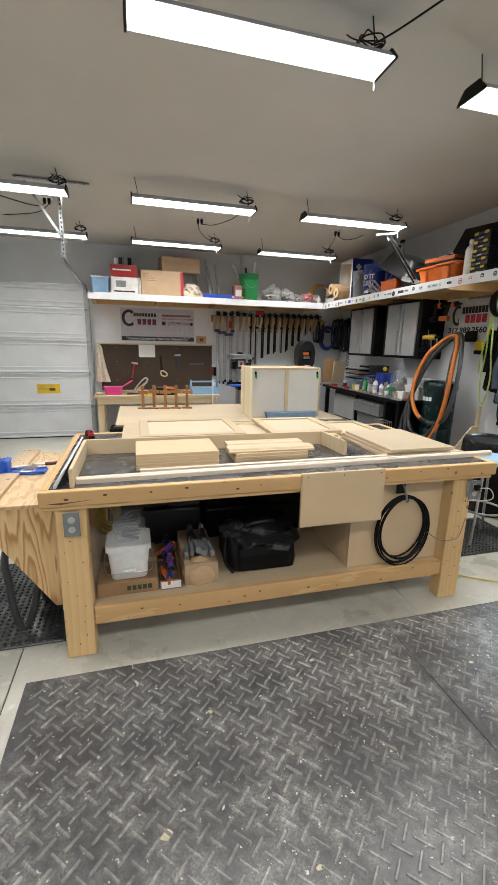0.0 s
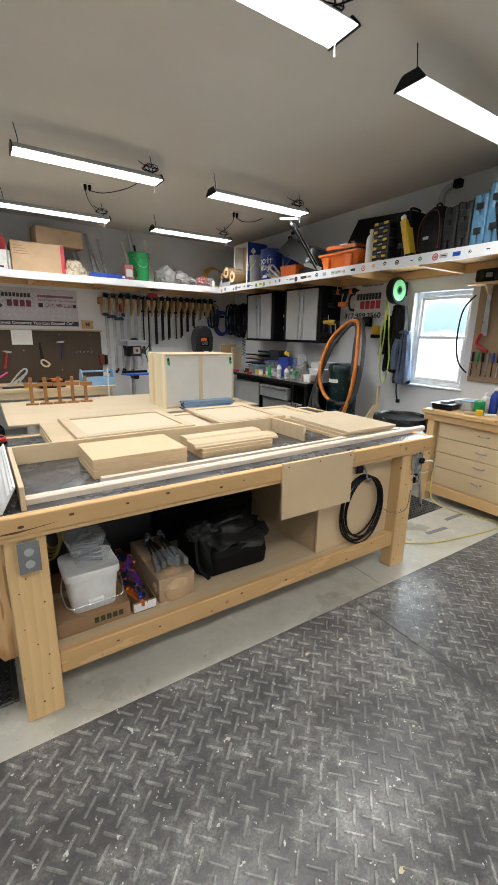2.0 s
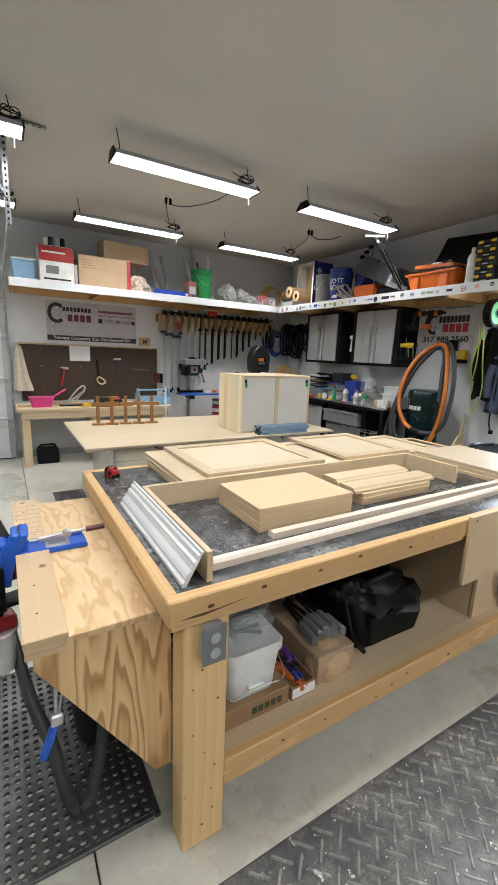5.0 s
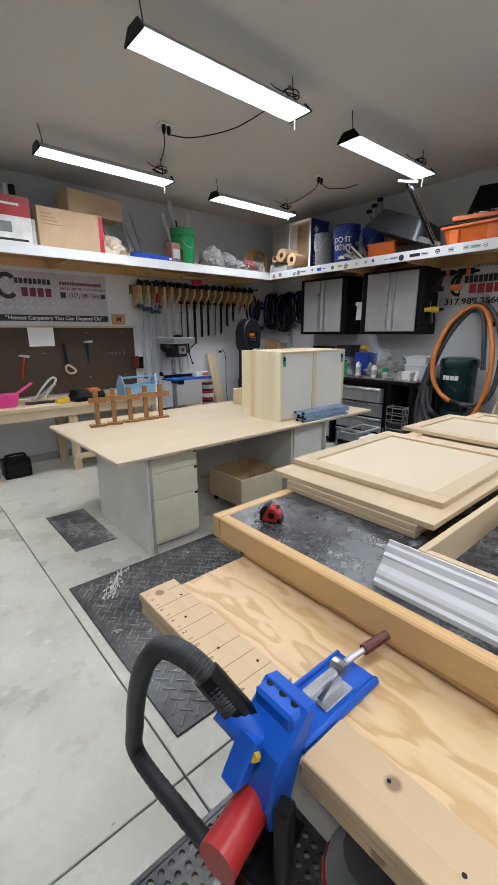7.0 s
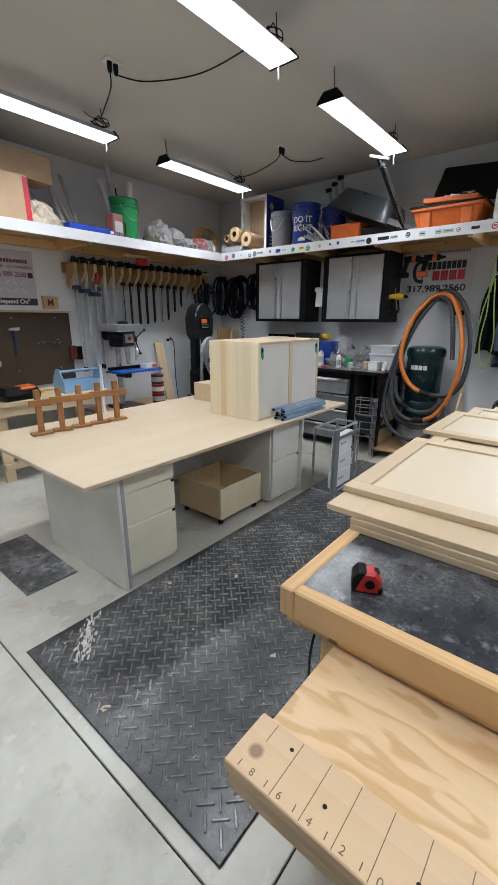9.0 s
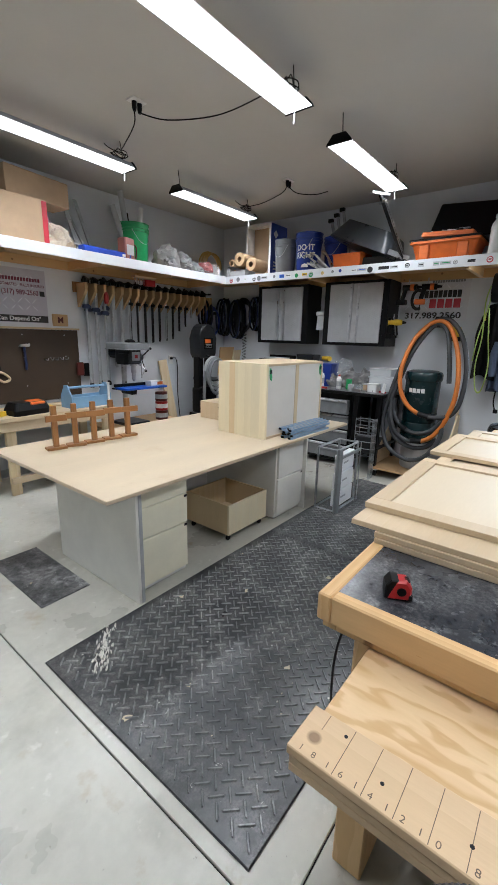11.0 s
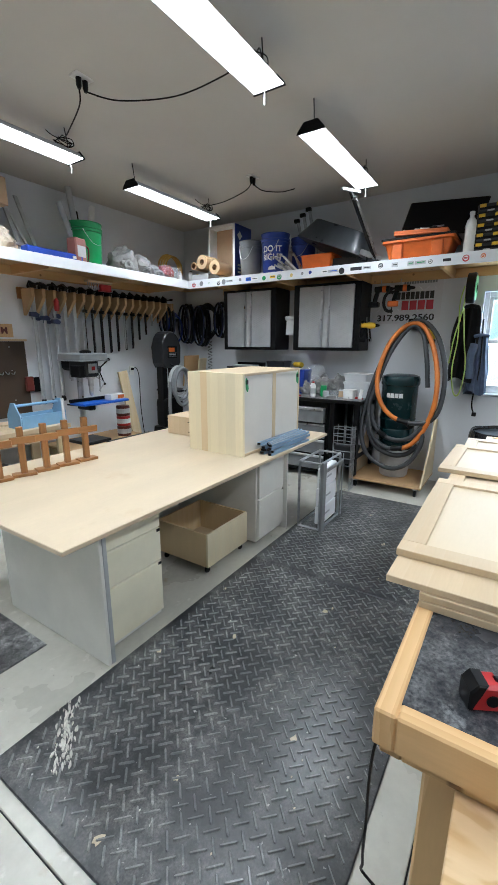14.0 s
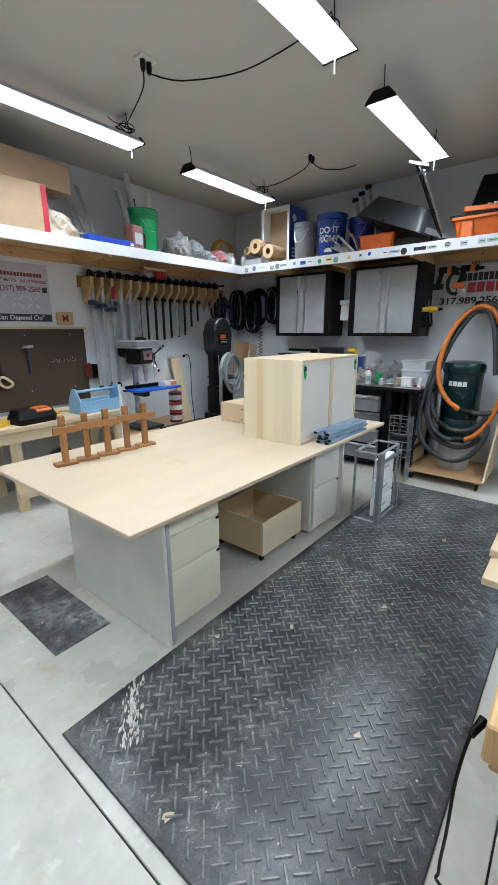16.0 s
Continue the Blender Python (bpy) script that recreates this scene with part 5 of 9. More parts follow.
for a in range(4):
    part("caster", turned([(0.016, -0.01), (0.016, 0.01)], 10, m=pose(0.08 * math.cos(a * 1.571 + 0.8), 0.08 * math.sin(a * 1.571 + 0.8), 0.016, 90)), BLACK, vac)

drill = thing("cordless_drill", "red and black cordless drill holstered at the table edge", "drill", -0.85, 2.57, 0.545, -75)
part("handle", slab([(-0.022, 0.0), (0.022, 0.0), (0.026, 0.12), (-0.016, 0.125)], -0.017, 0.017, bevel=0.006, m=pose(0, 0, 0.05, 90, 0, 90)), BLACK, drill)
part("body", rod((0, -0.08, 0.20), (0, 0.07, 0.20), 0.032, 0.03, 14), RED, drill, smooth=True)
part("chuck", rod((0, 0.07, 0.20), (0, 0.125, 0.20), 0.022, 0.012, 12), BLACK, drill)
part("battery", box(-0.035, 0.035, -0.055, 0.06, 0.0, 0.05, 0.008), RED, drill)
part("label", box(-0.0355, -0.034, -0.04, 0.045, 0.008, 0.04, 0), WHITE, drill)
part("holster_cup", turned([(0.045, -0.16), (0.05, -0.155), (0.062, -0.004), (0.066, -0.002)], 20), WHITE, drill, "white plastic holster cup", smooth=True)
part("holster", box(-0.03, 0.06, -0.03, 0.09, 0.10, 0.112, 0.004), BLACK, drill)
part("holster_arm", box(0.05, 0.075, -0.01, 0.02, 0.10, 0.26, 0.004), BLACK, drill)
gun = thing("face_clamp", "steel locking face clamp with a blue grip, hanging from the cheek", "clamp", -0.70, 2.095, 0.66, 0)
part("rod", rod((0, 0.02, 0), (-0.012, -0.005, -0.12), 0.005), STEEL, gun)
part("rod", rod((0.018, 0.02, -0.01), (-0.004, -0.005, -0.12), 0.004), STEEL, gun)
part("head", turned([(0.014, -0.01), (0.016, 0.0), (0.014, 0.012)], 12, m=pose(0.008, 0.01, 0.005, 90)), STEEL, gun)
part("linkage", box(-0.024, 0.008, -0.016, 0.006, -0.14, -0.105, 0.004), STEEL, gun)
part("grip", beam((-0.014, -0.008, -0.135), (-0.05, -0.01, -0.235), 0.018, 0.024, None, 0.007), BRIGHT_BLUE, gun, "blue vinyl grip")
t = thing("extension_lead", "black power cord with a plug hanging behind the bench", "cable", 0, 0, 0)
part("cord", tube([(-0.15, 3.235, 0.62), (-0.185, 3.25, 0.60), (-0.20, 3.262, 0.48), (-0.185, 3.265, 0.28), (-0.16, 3.27, 0.09), (-0.145, 3.25, 0.012), (-0.2, 3.0, 0.008), (-0.3, 2.6, 0.008)], 0.0042, 8), BLACK, t)
part("plug", rod((-0.185, 3.249, 0.603), (-0.14, 3.232, 0.622), 0.008, 0.012, 10), BLACK, t)

# ---- steel desk with a board top ----
desk = thing("desk", "grey steel double-pedestal desk with beige drawers", "desk")


def pedestal(x0, x1, splits, front):
    body = part("pedestal", box(x0 + 0.016, x1, 4.62, 5.43, 0.02, 0.69, 0.004), DESK_GREY, desk)
    zs = [0.05] + splits + [0.675]
    for za, zb in zip(zs, zs[1:]):
        d = part("drawer", box(x0 + 0.03, x1 - 0.002, 4.598, 4.619, za + 0.004, zb - 0.004, 0.004), front, desk)
        part("drawer_pull", box(x1 - 0.03, x1 - 0.006, 4.5965, 4.5978, zb - 0.022, zb - 0.006, 0), BLACK, d)


part("side_panel", box(-0.02, -0.001, 4.55, 5.43, 0, 0.69, 0.003), DESK_GREY, desk)
part("side_flange", box(0.0, 0.022, 4.55, 4.565, 0, 0.69, 0.002), LIGHT_GREY, desk)
part("side_panel", box(1.812, 1.83, 4.57, 5.43, 0, 0.69, 0.003), DESK_GREY, desk)
pedestal(-0.016, 0.405, [0.36, 0.555], DESK_CREAM)
pedestal(1.395, 1.805, [0.37], DESK_GREY)
part("back_panel", box(0.41, 1.40, 5.40, 5.418, 0.12, 0.69, 0.002), DESK_GREY, desk)
part("top_plate", box(-0.02, 1.83, 4.60, 5.43, 0.6905, 0.6985, 0.002), DESK_GREY, desk)
t = thing("table_board", "large pale plywood board laid on the desk as a table top", "tabletop")
part("sheet", box(-0.232, 2.42, 4.485, 5.86, 0.699, 0.722, 0.003), TOP_BOARD, t)
D = 0.7222

cab = thing("cabinet_carcass", "unfinished pale wooden wall cabinet with its back outwards", "cabinet")
x0, x1, y0, y1, z1 = 1.300, 2.172, 4.66, 5.16, 1.315
cuts = [0.0, 0.13, 0.30, 0.36, 0.44, 0.58, 0.64, 0.76, 0.86, 1.0]
for i, (f, g) in enumerate(zip(cuts, cuts[1:])):
    part("side_strip", box(x0, x0 + 0.019, y0 + (y1 - y0) * f, y0 + (y1 - y0) * g - 0.0001, D, z1, 0), (STRIP_CREAM, STRIP_CREAM, STRIP_CREAM, STRIP_CREAM, STRIP_CREAM, STRIP_CREAM, STRIP_TAN, STRIP_CREAM, STRIP_CREAM)[i], cab)
part("side_panel", box(x1 - 0.019, x1, y0, y1, D, z1, 0.0015), PALE_Z, cab)
part("top_panel", box(x0 + 0.0192, x1 - 0.0192, y0, y1, z1 - 0.019, z1 - 0.0005, 0.0015), PALE, cab)
part("bottom_panel", box(x0 + 0.0192, x1 - 0.0192, y0, y1, D, D + 0.019, 0.0015), PALE, cab)
part("back_sheet", box(x0 + 0.0192, x1 - 0.0192, y0 + 0.006, y0 + 0.012, D + 0.0192, z1 - 0.0192, 0), BACK_SHEET, cab, "smooth off-white back sheet")
part("centre_strip", box(1.715, 1.762, y0 + 0.0005, y0 + 0.0058, D + 0.0192, z1 - 0.0192, 0.001), PALE_Z, cab)
part("front_sheet", box(x0 + 0.0192, x1 - 0.0192, y1 - 0.02, y1 - 0.002, D + 0.0192, z1 - 0.0192, 0), PALE, cab)
for x in (x0 + 0.04, x1 - 0.055):
    b = part("hanging_bracket", slab([(0, 0), (0.012, -0.02), (0.022, -0.075), (0.012, -0.10), (-0.008, -0.08), (-0.012, -0.02)], -0.003, 0.003, bevel=0.001, m=pose(x + 0.008, y0 + 0.001, z1 - 0.03, 90, 0, 0)), GREEN, cab, "green hanging bracket")
    part("bracket_arm", box(x - 0.004, x + 0.02, y0 - 0.006, y0 - 0.003, z1 - 0.075, z1 - 0.045, 0.001), BLACK, b)

t = thing("drawer_box", "small pale plywood drawer box standing on the table", "box")
part("body", box(1.62, 2.01, 5.42, 5.70, D, D + 0.165, 0.002), PALE, t)
part("joint", box(1.617, 1.6198, 5.44, 5.46, D + 0.03, D + 0.036, 0), DARK_STEEL, t)
part("joint", box(1.617, 1.6198, 5.44, 5.46, D + 0.12, D + 0.126, 0), DARK_STEEL, t)

rnd = random.Random(31)
for i in range(16):
    k, lv = i % 4, i // 4
    t = thing("drawer_slide", "long blue-grey zinc drawer slide in a bundle", "drawer slide", 1.78 + rnd.uniform(-0.035, 0.035), 4.515 + 0.034 * k + 0.008 * (lv % 2), D + 0.0005 + 0.0205 * lv, rnd.uniform(-3.5, 3.5) + 1, group="bundle of drawer slides")
    bm = box(-0.30, 0.30, -0.015, 0.015, 0, 0.003, 0)
    box(-0.30, 0.30, -0.015, -0.012, 0.003, 0.018, 0, bm)
    box(-0.30, 0.30, 0.012, 0.015, 0.003, 0.018, 0, bm)
    part("outer_rail", bm, SLIDE, t)
    part("inner_rail", box(-0.30, 0.27, -0.009, 0.009, 0.0045, 0.0155, 0.002), DULL_STEEL, t)
    part("end_stop", box(-0.308, -0.3005, -0.012, 0.012, 0.002, 0.018, 0.002), BLACK, t)

for i in range(5):
    t = thing("wooden_stand", "small stained wooden T-stand on the table", "wooden stand", 0.075 + 0.1435 * i, 5.565 - 0.006 * i, D, -14 + (4, -6, 2, 0, 7)[i], group="row of stained stands")
    part("foot", box(-0.066, 0.066, -0.036, 0.036, 0, 0.018, 0.002), DARK_WOOD_X, t)
    part("post", box(-0.018, 0.018, -0.016, 0.016, 0.018, 0.305, 0.002), DARK_WOOD, t)
    part("crossbar", box(-0.062, 0.078, -0.034, -0.0165, 0.20 + 0.006 * (i % 2), 0.242 + 0.006 * (i % 2), 0.002), DARK_WOOD_X, t)

t = thing("rolling_drawer", "open plywood drawer box on casters under the desk", "drawer box")
x0, x1, y0, y1, za, zb = 0.86, 1.33, 4.645, 5.10, 0.062, 0.30
part("front", box(x0, x1, y0, y0 + 0.015, za, zb, 0.001), STRIP_CREAM, t)
part("back", box(x0, x1, y1 - 0.015, y1, za, zb, 0.001), STRIP_TAN, t)
part("side", box(x0, x0 + 0.015, y0 + 0.0152, y1 - 0.0152, za, zb, 0.001), STRIP_TAN, t)
part("side", box(x1 - 0.015, x1, y0 + 0.0152, y1 - 0.0152, za, zb, 0.001), STRIP_TAN, t)
part("bottom", box(x0 + 0.0152, x1 - 0.0152, y0 + 0.0152, y1 - 0.0152, za + 0.006, za + 0.015, 0), MDF, t)
for x in (x0 + 0.04, x1 - 0.04):
    for y in (y0 + 0.04, y1 - 0.04):
        c = part("caster", turned([(0.02, -0.009), (0.024, 0), (0.02, 0.009)], 12, m=pose(x, y, 0.024, 90)), BLACK, t)
        part("fork", box(x - 0.012, x + 0.012, y - 0.014, y + 0.014, 0.049, 0.0615, 0.002), DULL_STEEL, c)

t = thing("metal_rack", "grey metal frame rack holding white packages", "rack")
for y in (4.31, 4.50):
    bm = tube([(1.90, y, 0.0125), (1.90, y, 0.58)], 0.011, 8, 1)
    tube([(2.31, y, 0.0125), (2.31, y, 0.58)], 0.011, 8, 1, bm=bm)
    tube([(1.90, y, 0.012), (2.31, y, 0.012)], 0.011, 8, 1, bm=bm)
    tube([(1.90, y, 0.58), (2.31, y, 0.58)], 0.011, 8, 1, bm=bm)
    part("frame", bm, DULL_STEEL, t)
for x, z in ((1.90, 0.012), (2.31, 0.012), (1.90, 0.58), (2.31, 0.58)):
    part("bar", rod((x, 4.31, z), (x, 4.50, z), 0.009), DULL_STEEL, t)
part("channel", box(1.865, 1.935, 4.275, 4.298, 0.0, 0.60, 0.004), GREY, t)
part("arm", box(1.936, 2.33, 4.28, 4.294, 0.50, 0.53, 0.002), DULL_STEEL, t)
part("grid_side", box(2.322, 2.337, 4.285, 4.29, 0.0, 0.58, 0.001), DULL_STEEL, t)
for i, (z, h) in enumerate(((0.024, 0.16), (0.186, 0.16), (0.348, 0.17))):
    p = thing("white_package", "white wrapped package in the rack", "package", 2.125 + 0.004 * i, 4.352, z, 1.5 * i, group="packages in the rack")
    part("wrapper", box(-0.16, 0.165, -0.03, 0.03, 0, h - 0.004, 0.010, seg=2), PAPER, p)
    part("seam", box(-0.08, 0.02, -0.0325, -0.0303, h * 0.45, h * 0.55, 0), LIGHT_GREY, p)

# ---- wall shelves ----
rnd = random.Random(5)
sh = thing("wall_shelf", "long white-fronted pine shelf below the ceiling", "shelf")
part("board", box(-0.63, 3.089, 6.70, YW - 0.001, 2.252, 2.27, 0), PINE_X, sh)
part("fascia", box(-0.63, 3.089, 6.68, 6.6995, 2.18, 2.274, 0.002), WHITE_PAINT, sh, "white painted front board")
part("ledger", box(-0.62, 3.08, YW - 0.039, YW - 0.001, 2.165, 2.251, 0.003), PINE_X, sh)
for x in (-0.6, 0.35, 1.25, 2.15, 3.0):
    part("joist", box(x, x + 0.038, 6.702, YW - 0.04, 2.165, 2.2515, 0.003), PINE_Y, sh)
sh = thing("wall_shelf", "long white-fronted pine shelf covered in small round stickers", "shelf")
part("board", box(3.1105, XW - 0.001, 0.2, YW - 0.001, 2.252, 2.27, 0), PINE_Y, sh)
part("fascia", box(3.09, 3.11, 0.2, 6.70, 2.18, 2.274, 0.002), WHITE_PAINT, sh, "white painted front board")
part("ledger", box(XW - 0.039, XW - 0.001, 0.2, 6.66, 2.165, 2.251, 0.003), PINE_Y, sh)
for y in (0.5, 1.3, 2.1, 2.9, 3.75, 4.6, 5.4, 6.2):
    part("joist", box(3.112, XW - 0.04, y, y + 0.038, 2.165, 2.2515, 0.003), PINE_X, sh)
cols = [BLACK_PRINT, RED_PRINT, BLUE, ORANGE, GREY, YELLOW, BLACK_PRINT, DARK_GREY, GREEN, BRIGHT_BLUE]
y = 1.2
while y < 6.6:
    r = rnd.uniform(0.014, 0.031)
    c = rnd.choice(cols)
    if rnd.random() < 0.5:
        s = part("sticker", turned([(r, 0), (r, 0.0006)], 16, m=pose(3.0899, y, 2.225 + rnd.uniform(-0.008, 0.008), 0, -90, 0)), c, sh)
        part("sticker_centre", turned([(r * 0.7, 0), (r * 0.7, 0.0006)], 14, m=pose(3.0892, y, 2.225, 0, -90, 0)), rnd.choice([WHITE, WHITE, LIGHT_GREY, c]), s)
        part("sticker_mark", box(3.0880, 3.0885, y - r * 0.45, y + r * 0.45, 2.219, 2.231, 0), c, s)
    else:
        w, h = r * rnd.uniform(1.2, 2.0), rnd.uniform(0.010, 0.02)
        s = part("sticker", box(3.0892, 3.0899, y - w, y + w, 2.225 - h, 2.225 + h, 0), rnd.choice([WHITE, c, LIGHT_GREY, c]), sh)
        part("sticker_mark", box(3.0885, 3.0891, y - w * 0.75, y + w * 0.6, 2.222, 2.230, 0), rnd.choice([c, BLACK_PRINT]), s)
    y += rnd.uniform(0.075, 0.16)

# ---- banner, tool board and back table ----
ban = thing("banner", "grey tread-plate printed company banner with a slogan strip", "banner")
YB = YW - 0.004
part("sheet", box(-0.21, 1.0, YB, YB + 0.003, 1.60, 2.125, 0), BANNER_Y, ban)
part("slogan_strip", box(-0.205, 0.995, YB - 0.001, YB - 0.0002, 1.605, 1.672, 0), BLACK_PRINT, ban)


def tread_print(w, h, m, parent, mt, c=0.072):
    """Printed tread-plate dashes over a sheet w by h."""
    verts, faces = [], []
    for i in range(1, int(w / c)):
        for j in range(1, int(h / c)):
            q = m @ pose(i * c, j * c, 0, 0, 0, 45 if (i + j) % 2 else -45)
            b = len(verts)
            verts += [q @ Vector(p) for p in ((-0.036, -0.001, 0), (0, -0.006, 0), (0.036, -0.001, 0), (0.036, 0.001, 0), (0, 0.006, 0), (-0.036, 0.001, 0))]
            faces.append([b + k for k in range(6)])
    me = bpy.data.meshes.new("printed_pattern")
    me.from_pydata(verts, [], faces)
    me.materials.append(mt)
    ob = new("printed_pattern", me)
    ob.parent = parent
    tagged(ob, kind="stuff")


tread_print(1.21, 0.45, pose(-0.21, YB - 0.0001, 1.675, 90), ban, BANNER_LIGHT)
FACE_S = lambda x, y, z: pose(x, y, z, 90, 0, 0)
lettering("\"Honest Carpentry You Can Depend On\"", 0.058, WHITE, FACE_S(0.395, YB - 0.0016, 1.621), ban, bold=0.001, width=1.05)
bm = bmesh.new()
for i in range(15):
    a0, a1 = radians(45 + 270 * i / 15), radians(45 + 270 * (i + 1) / 15)
    q = [(0.115 * math.cos(a0), 0.135 * math.sin(a0)), (0.115 * math.cos(a1), 0.135 * math.sin(a1)), (0.068 * math.cos(a1), 0.09 * math.sin(a1)), (0.068 * math.cos(a0), 0.09 * math.sin(a0))]
    slab(q, 0, 0.0008, bm, m=FACE_S(-0.075, YB - 0.0002, 1.965))
part("logo_mark", bm, BLACK_PRINT, ban)


def word_bars(x, z, widths, h, mt, parent, face="s", gap=0.3):
    """Words as plain bars, one a letter."""
    for w in widths:
        if face == "s":
            part("letter_bar", box(x, x + w, YB - 0.0012, YB - 0.0003, z, z + h, 0), mt, parent)
            x += w * (1 + gap)
        else:
            part("letter_bar", box(XW - 0.0058, XW - 0.0048, x - w, x, z, z + h, 0), mt, parent)
            x -= w * (1 + gap)


word_bars(0.0, 1.995, [0.036] * 8, 0.055, BLACK_PRINT, ban)
word_bars(0.06, 1.865, [0.062] * 4, 0.09, MAROON, ban)
word_bars(0.46, 2.005, [0.022] * 17, 0.034, MAROON, ban)
lettering("FREE ESTIMATES - FULLY INSURED", 0.036, MAROON, FACE_S(0.72, YB - 0.0012, 1.955), ban, bold=0.0006, width=0.52)
lettering("(317) 989-2560", 0.066, MAROON, FACE_S(0.735, YB - 0.0012, 1.875), ban, bold=0.0012, width=0.36)
part("icon", box(0.46, 0.52, YB - 0.0012, YB - 0.0003, 1.865, 1.925, 0), BLACK_PRINT, ban)
part("icon", box(0.93, 0.98, YB - 0.0012, YB - 0.0003, 1.87, 1.92, 0), BLACK_PRINT, ban)
plq = thing("wooden_plaque", "small tan wooden plaque with a burnt letter", "plaque")
part("board", box(1.04, 1.21, YW - 0.02, YW - 0.001, 1.575, 1.70, 0.003), ROUGH_TAN, plq)
lettering("M", 0.085, DARK_RED, FACE_S(1.125, YW - 0.0212, 1.61), plq, bold=0.003)

tb = thing("tool_board", "dark brown hardboard tool board with a pale ledge", "tool board")
part("sheet", box(-0.56, 1.31, YW - 0.02, YW - 0.001, 0.78, 1.535, 0.002), HARDBOARD, tb)
part("ledge", box(-0.60, 1.33, YW - 0.035, YW - 0.001, 1.536, 1.556, 0.002), PALE, tb)
for x in (-0.3, 0.2, 0.7, 1.15):
    for z in (0.95, 1.25, 1.48):
        part("screw", turned([(0.006, 0), (0.006, 0.002)], 8, m=pose(x, YW - 0.02, z, 90)), STEEL, tb)
YT = YW - 0.045
pp = thing("paper_sheet", "white paper sheet pinned to the tool board", "paper")
part("sheet", box(0.06, 0.33, YW - 0.0225, YW - 0.0212, 1.33, 1.54, 0), PAPER, pp)


def hammer(x, z, mt, tilt=0):
    t = thing("hammer", "claw hammer hanging on the tool board", "hammer", x, YT, z, 0, group="hammers on the board")
    t.matrix_basis = pose(x, YT, z, 0, tilt, 0)
    part("handle", rod((0, 0, -0.24), (0, 0, 0.0), 0.013, 0.011), mt, t)
    part("head", slab([(-0.06, 0.0), (-0.035, 0.022), (0.03, 0.024), (0.055, 0.03), (0.055, 0.0), (0.02, -0.004), (-0.03, 0.002)], -0.012, 0.012, bevel=0.003, m=pose(0, 0, 0, 90, 0, 0)), STEEL, t)


hammer(0.70, 1.36, NAVY_CAST)
hammer(-0.02, 1.22, RED, 12)
t = thing("hand_saw", "hand saw hanging by its pale handle", "saw")
part("blade", slab([(0.40, 1.36), (0.43, 1.36), (0.455, 1.10), (0.41, 1.08)], -YT - 0.001, -YT + 0.001, m=UPX), DARK_STEEL, t)
part("handle", tube([(0.42, YT, 1.10), (0.415, YT, 1.05), (0.46, YT, 1.01), (0.51, YT, 1.02), (0.52, YT, 1.05), (0.46, YT, 1.10)], 0.013, 8, 5, True), PALE, t)
t = thing("hook_row", "small steel hooks screwed to the tool board", "hooks")
for i in range(5):
    part("hook", tube([(0.92 + 0.055 * i, YW - 0.02, 1.22 + 0.02 * (i % 2)), (0.92 + 0.055 * i, YW - 0.07, 1.215), (0.93 + 0.055 * i, YW - 0.075, 1.24)], 0.004, 6), STEEL, t)
t = thing("trigger_clamp", "small red and black clamp hanging at the board edge", "clamp", 1.31, YT, 1.12)
part("body", box(-0.05, 0.03, -0.02, 0.02, -0.09, 0.06, 0.008), DARK_RED, t)
part("jaw", box(0.03, 0.10, -0.015, 0.015, -0.10, 0.05, 0.006), BLACK, t)
t = thing("shop_apron", "cream cloth apron hanging on the wall edge", "apron", -0.60, YW - 0.06, 0.92)
rings = []
for z, w, d in ((0.60, 0.03, 0.02), (0.55, 0.045, 0.025), (0.4, 0.06, 0.03), (0.2, 0.085, 0.035), (0.05, 0.12, 0.035), (0.0, 0.125, 0.03)):
    rings.append([(0.03 + w * (1 + 0.25 * noise.noise(Vector((a * 2, z * 5, 1)))) * math.cos(a) + 0.1 * (0.6 - z) * 0.5, d * math.sin(a) * (1 + 0.6 * math.sin(5 * a)), z) for a in [i * math.pi / 12 for i in range(24)]])
part("cloth", lofted(rings), CLOTH, t, smooth=True)

TZ = 0.752
bt = thing("back_table", "rough pine table against the back wall", "table")
for i in range(3):
    part("top_plank", box(-0.65, 1.32, 6.72 + 0.204 * i, 6.92 + 0.204 * i, TZ - 0.038, TZ, 0.003), PALE, bt)
part("apron_rail", box(-0.60, 1.28, 6.735, 6.772, 0.62, 0.713, 0.003), PALE, bt)
for x in (-0.60, 0.21, 1.20):
    part("leg", box(x, x + 0.09, 6.733 + 0.04, 6.81, 0, 0.713, 0.003), PALE_Z, bt)
    part("leg", box(x, x + 0.09, 7.26, 7.30, 0, 0.713, 0.003), PALE_Z, bt)
for z in (0.12, 0.34):
    part("slat", box(0.21, 1.29, 6.74, 6.7725, z, z + 0.06, 0.002), PALE, bt)


def tote(x, y, z):
    t = thing("tool_tote", "light blue wooden tool tote with a dowel handle", "tool box", x, y, z, 3)
    for xa in (-0.235, 0.222):
        part("end_board", slab([(-0.10, 0), (0.10, 0), (0.10, 0.12), (0.03, 0.235), (-0.03, 0.235), (-0.10, 0.12)], 0, 0.014, bevel=0.002, m=pose(xa, 0, 0, 90, 0, 90)), SKY_BLUE, t)
    part("side", box(-0.220, 0.221, -0.10, -0.088, 0, 0.115, 0.002), SKY_BLUE, t)
    part("side", box(-0.220, 0.221, 0.088, 0.10, 0, 0.115, 0.002), SKY_BLUE, t)
    part("floor_board", box(-0.220, 0.221, -0.087, 0.087, 0.004, 0.014, 0), SKY_BLUE, t)
    part("handle", rod((-0.22, 0, 0.205), (0.22, 0, 0.205), 0.014), SKY_BLUE, t)


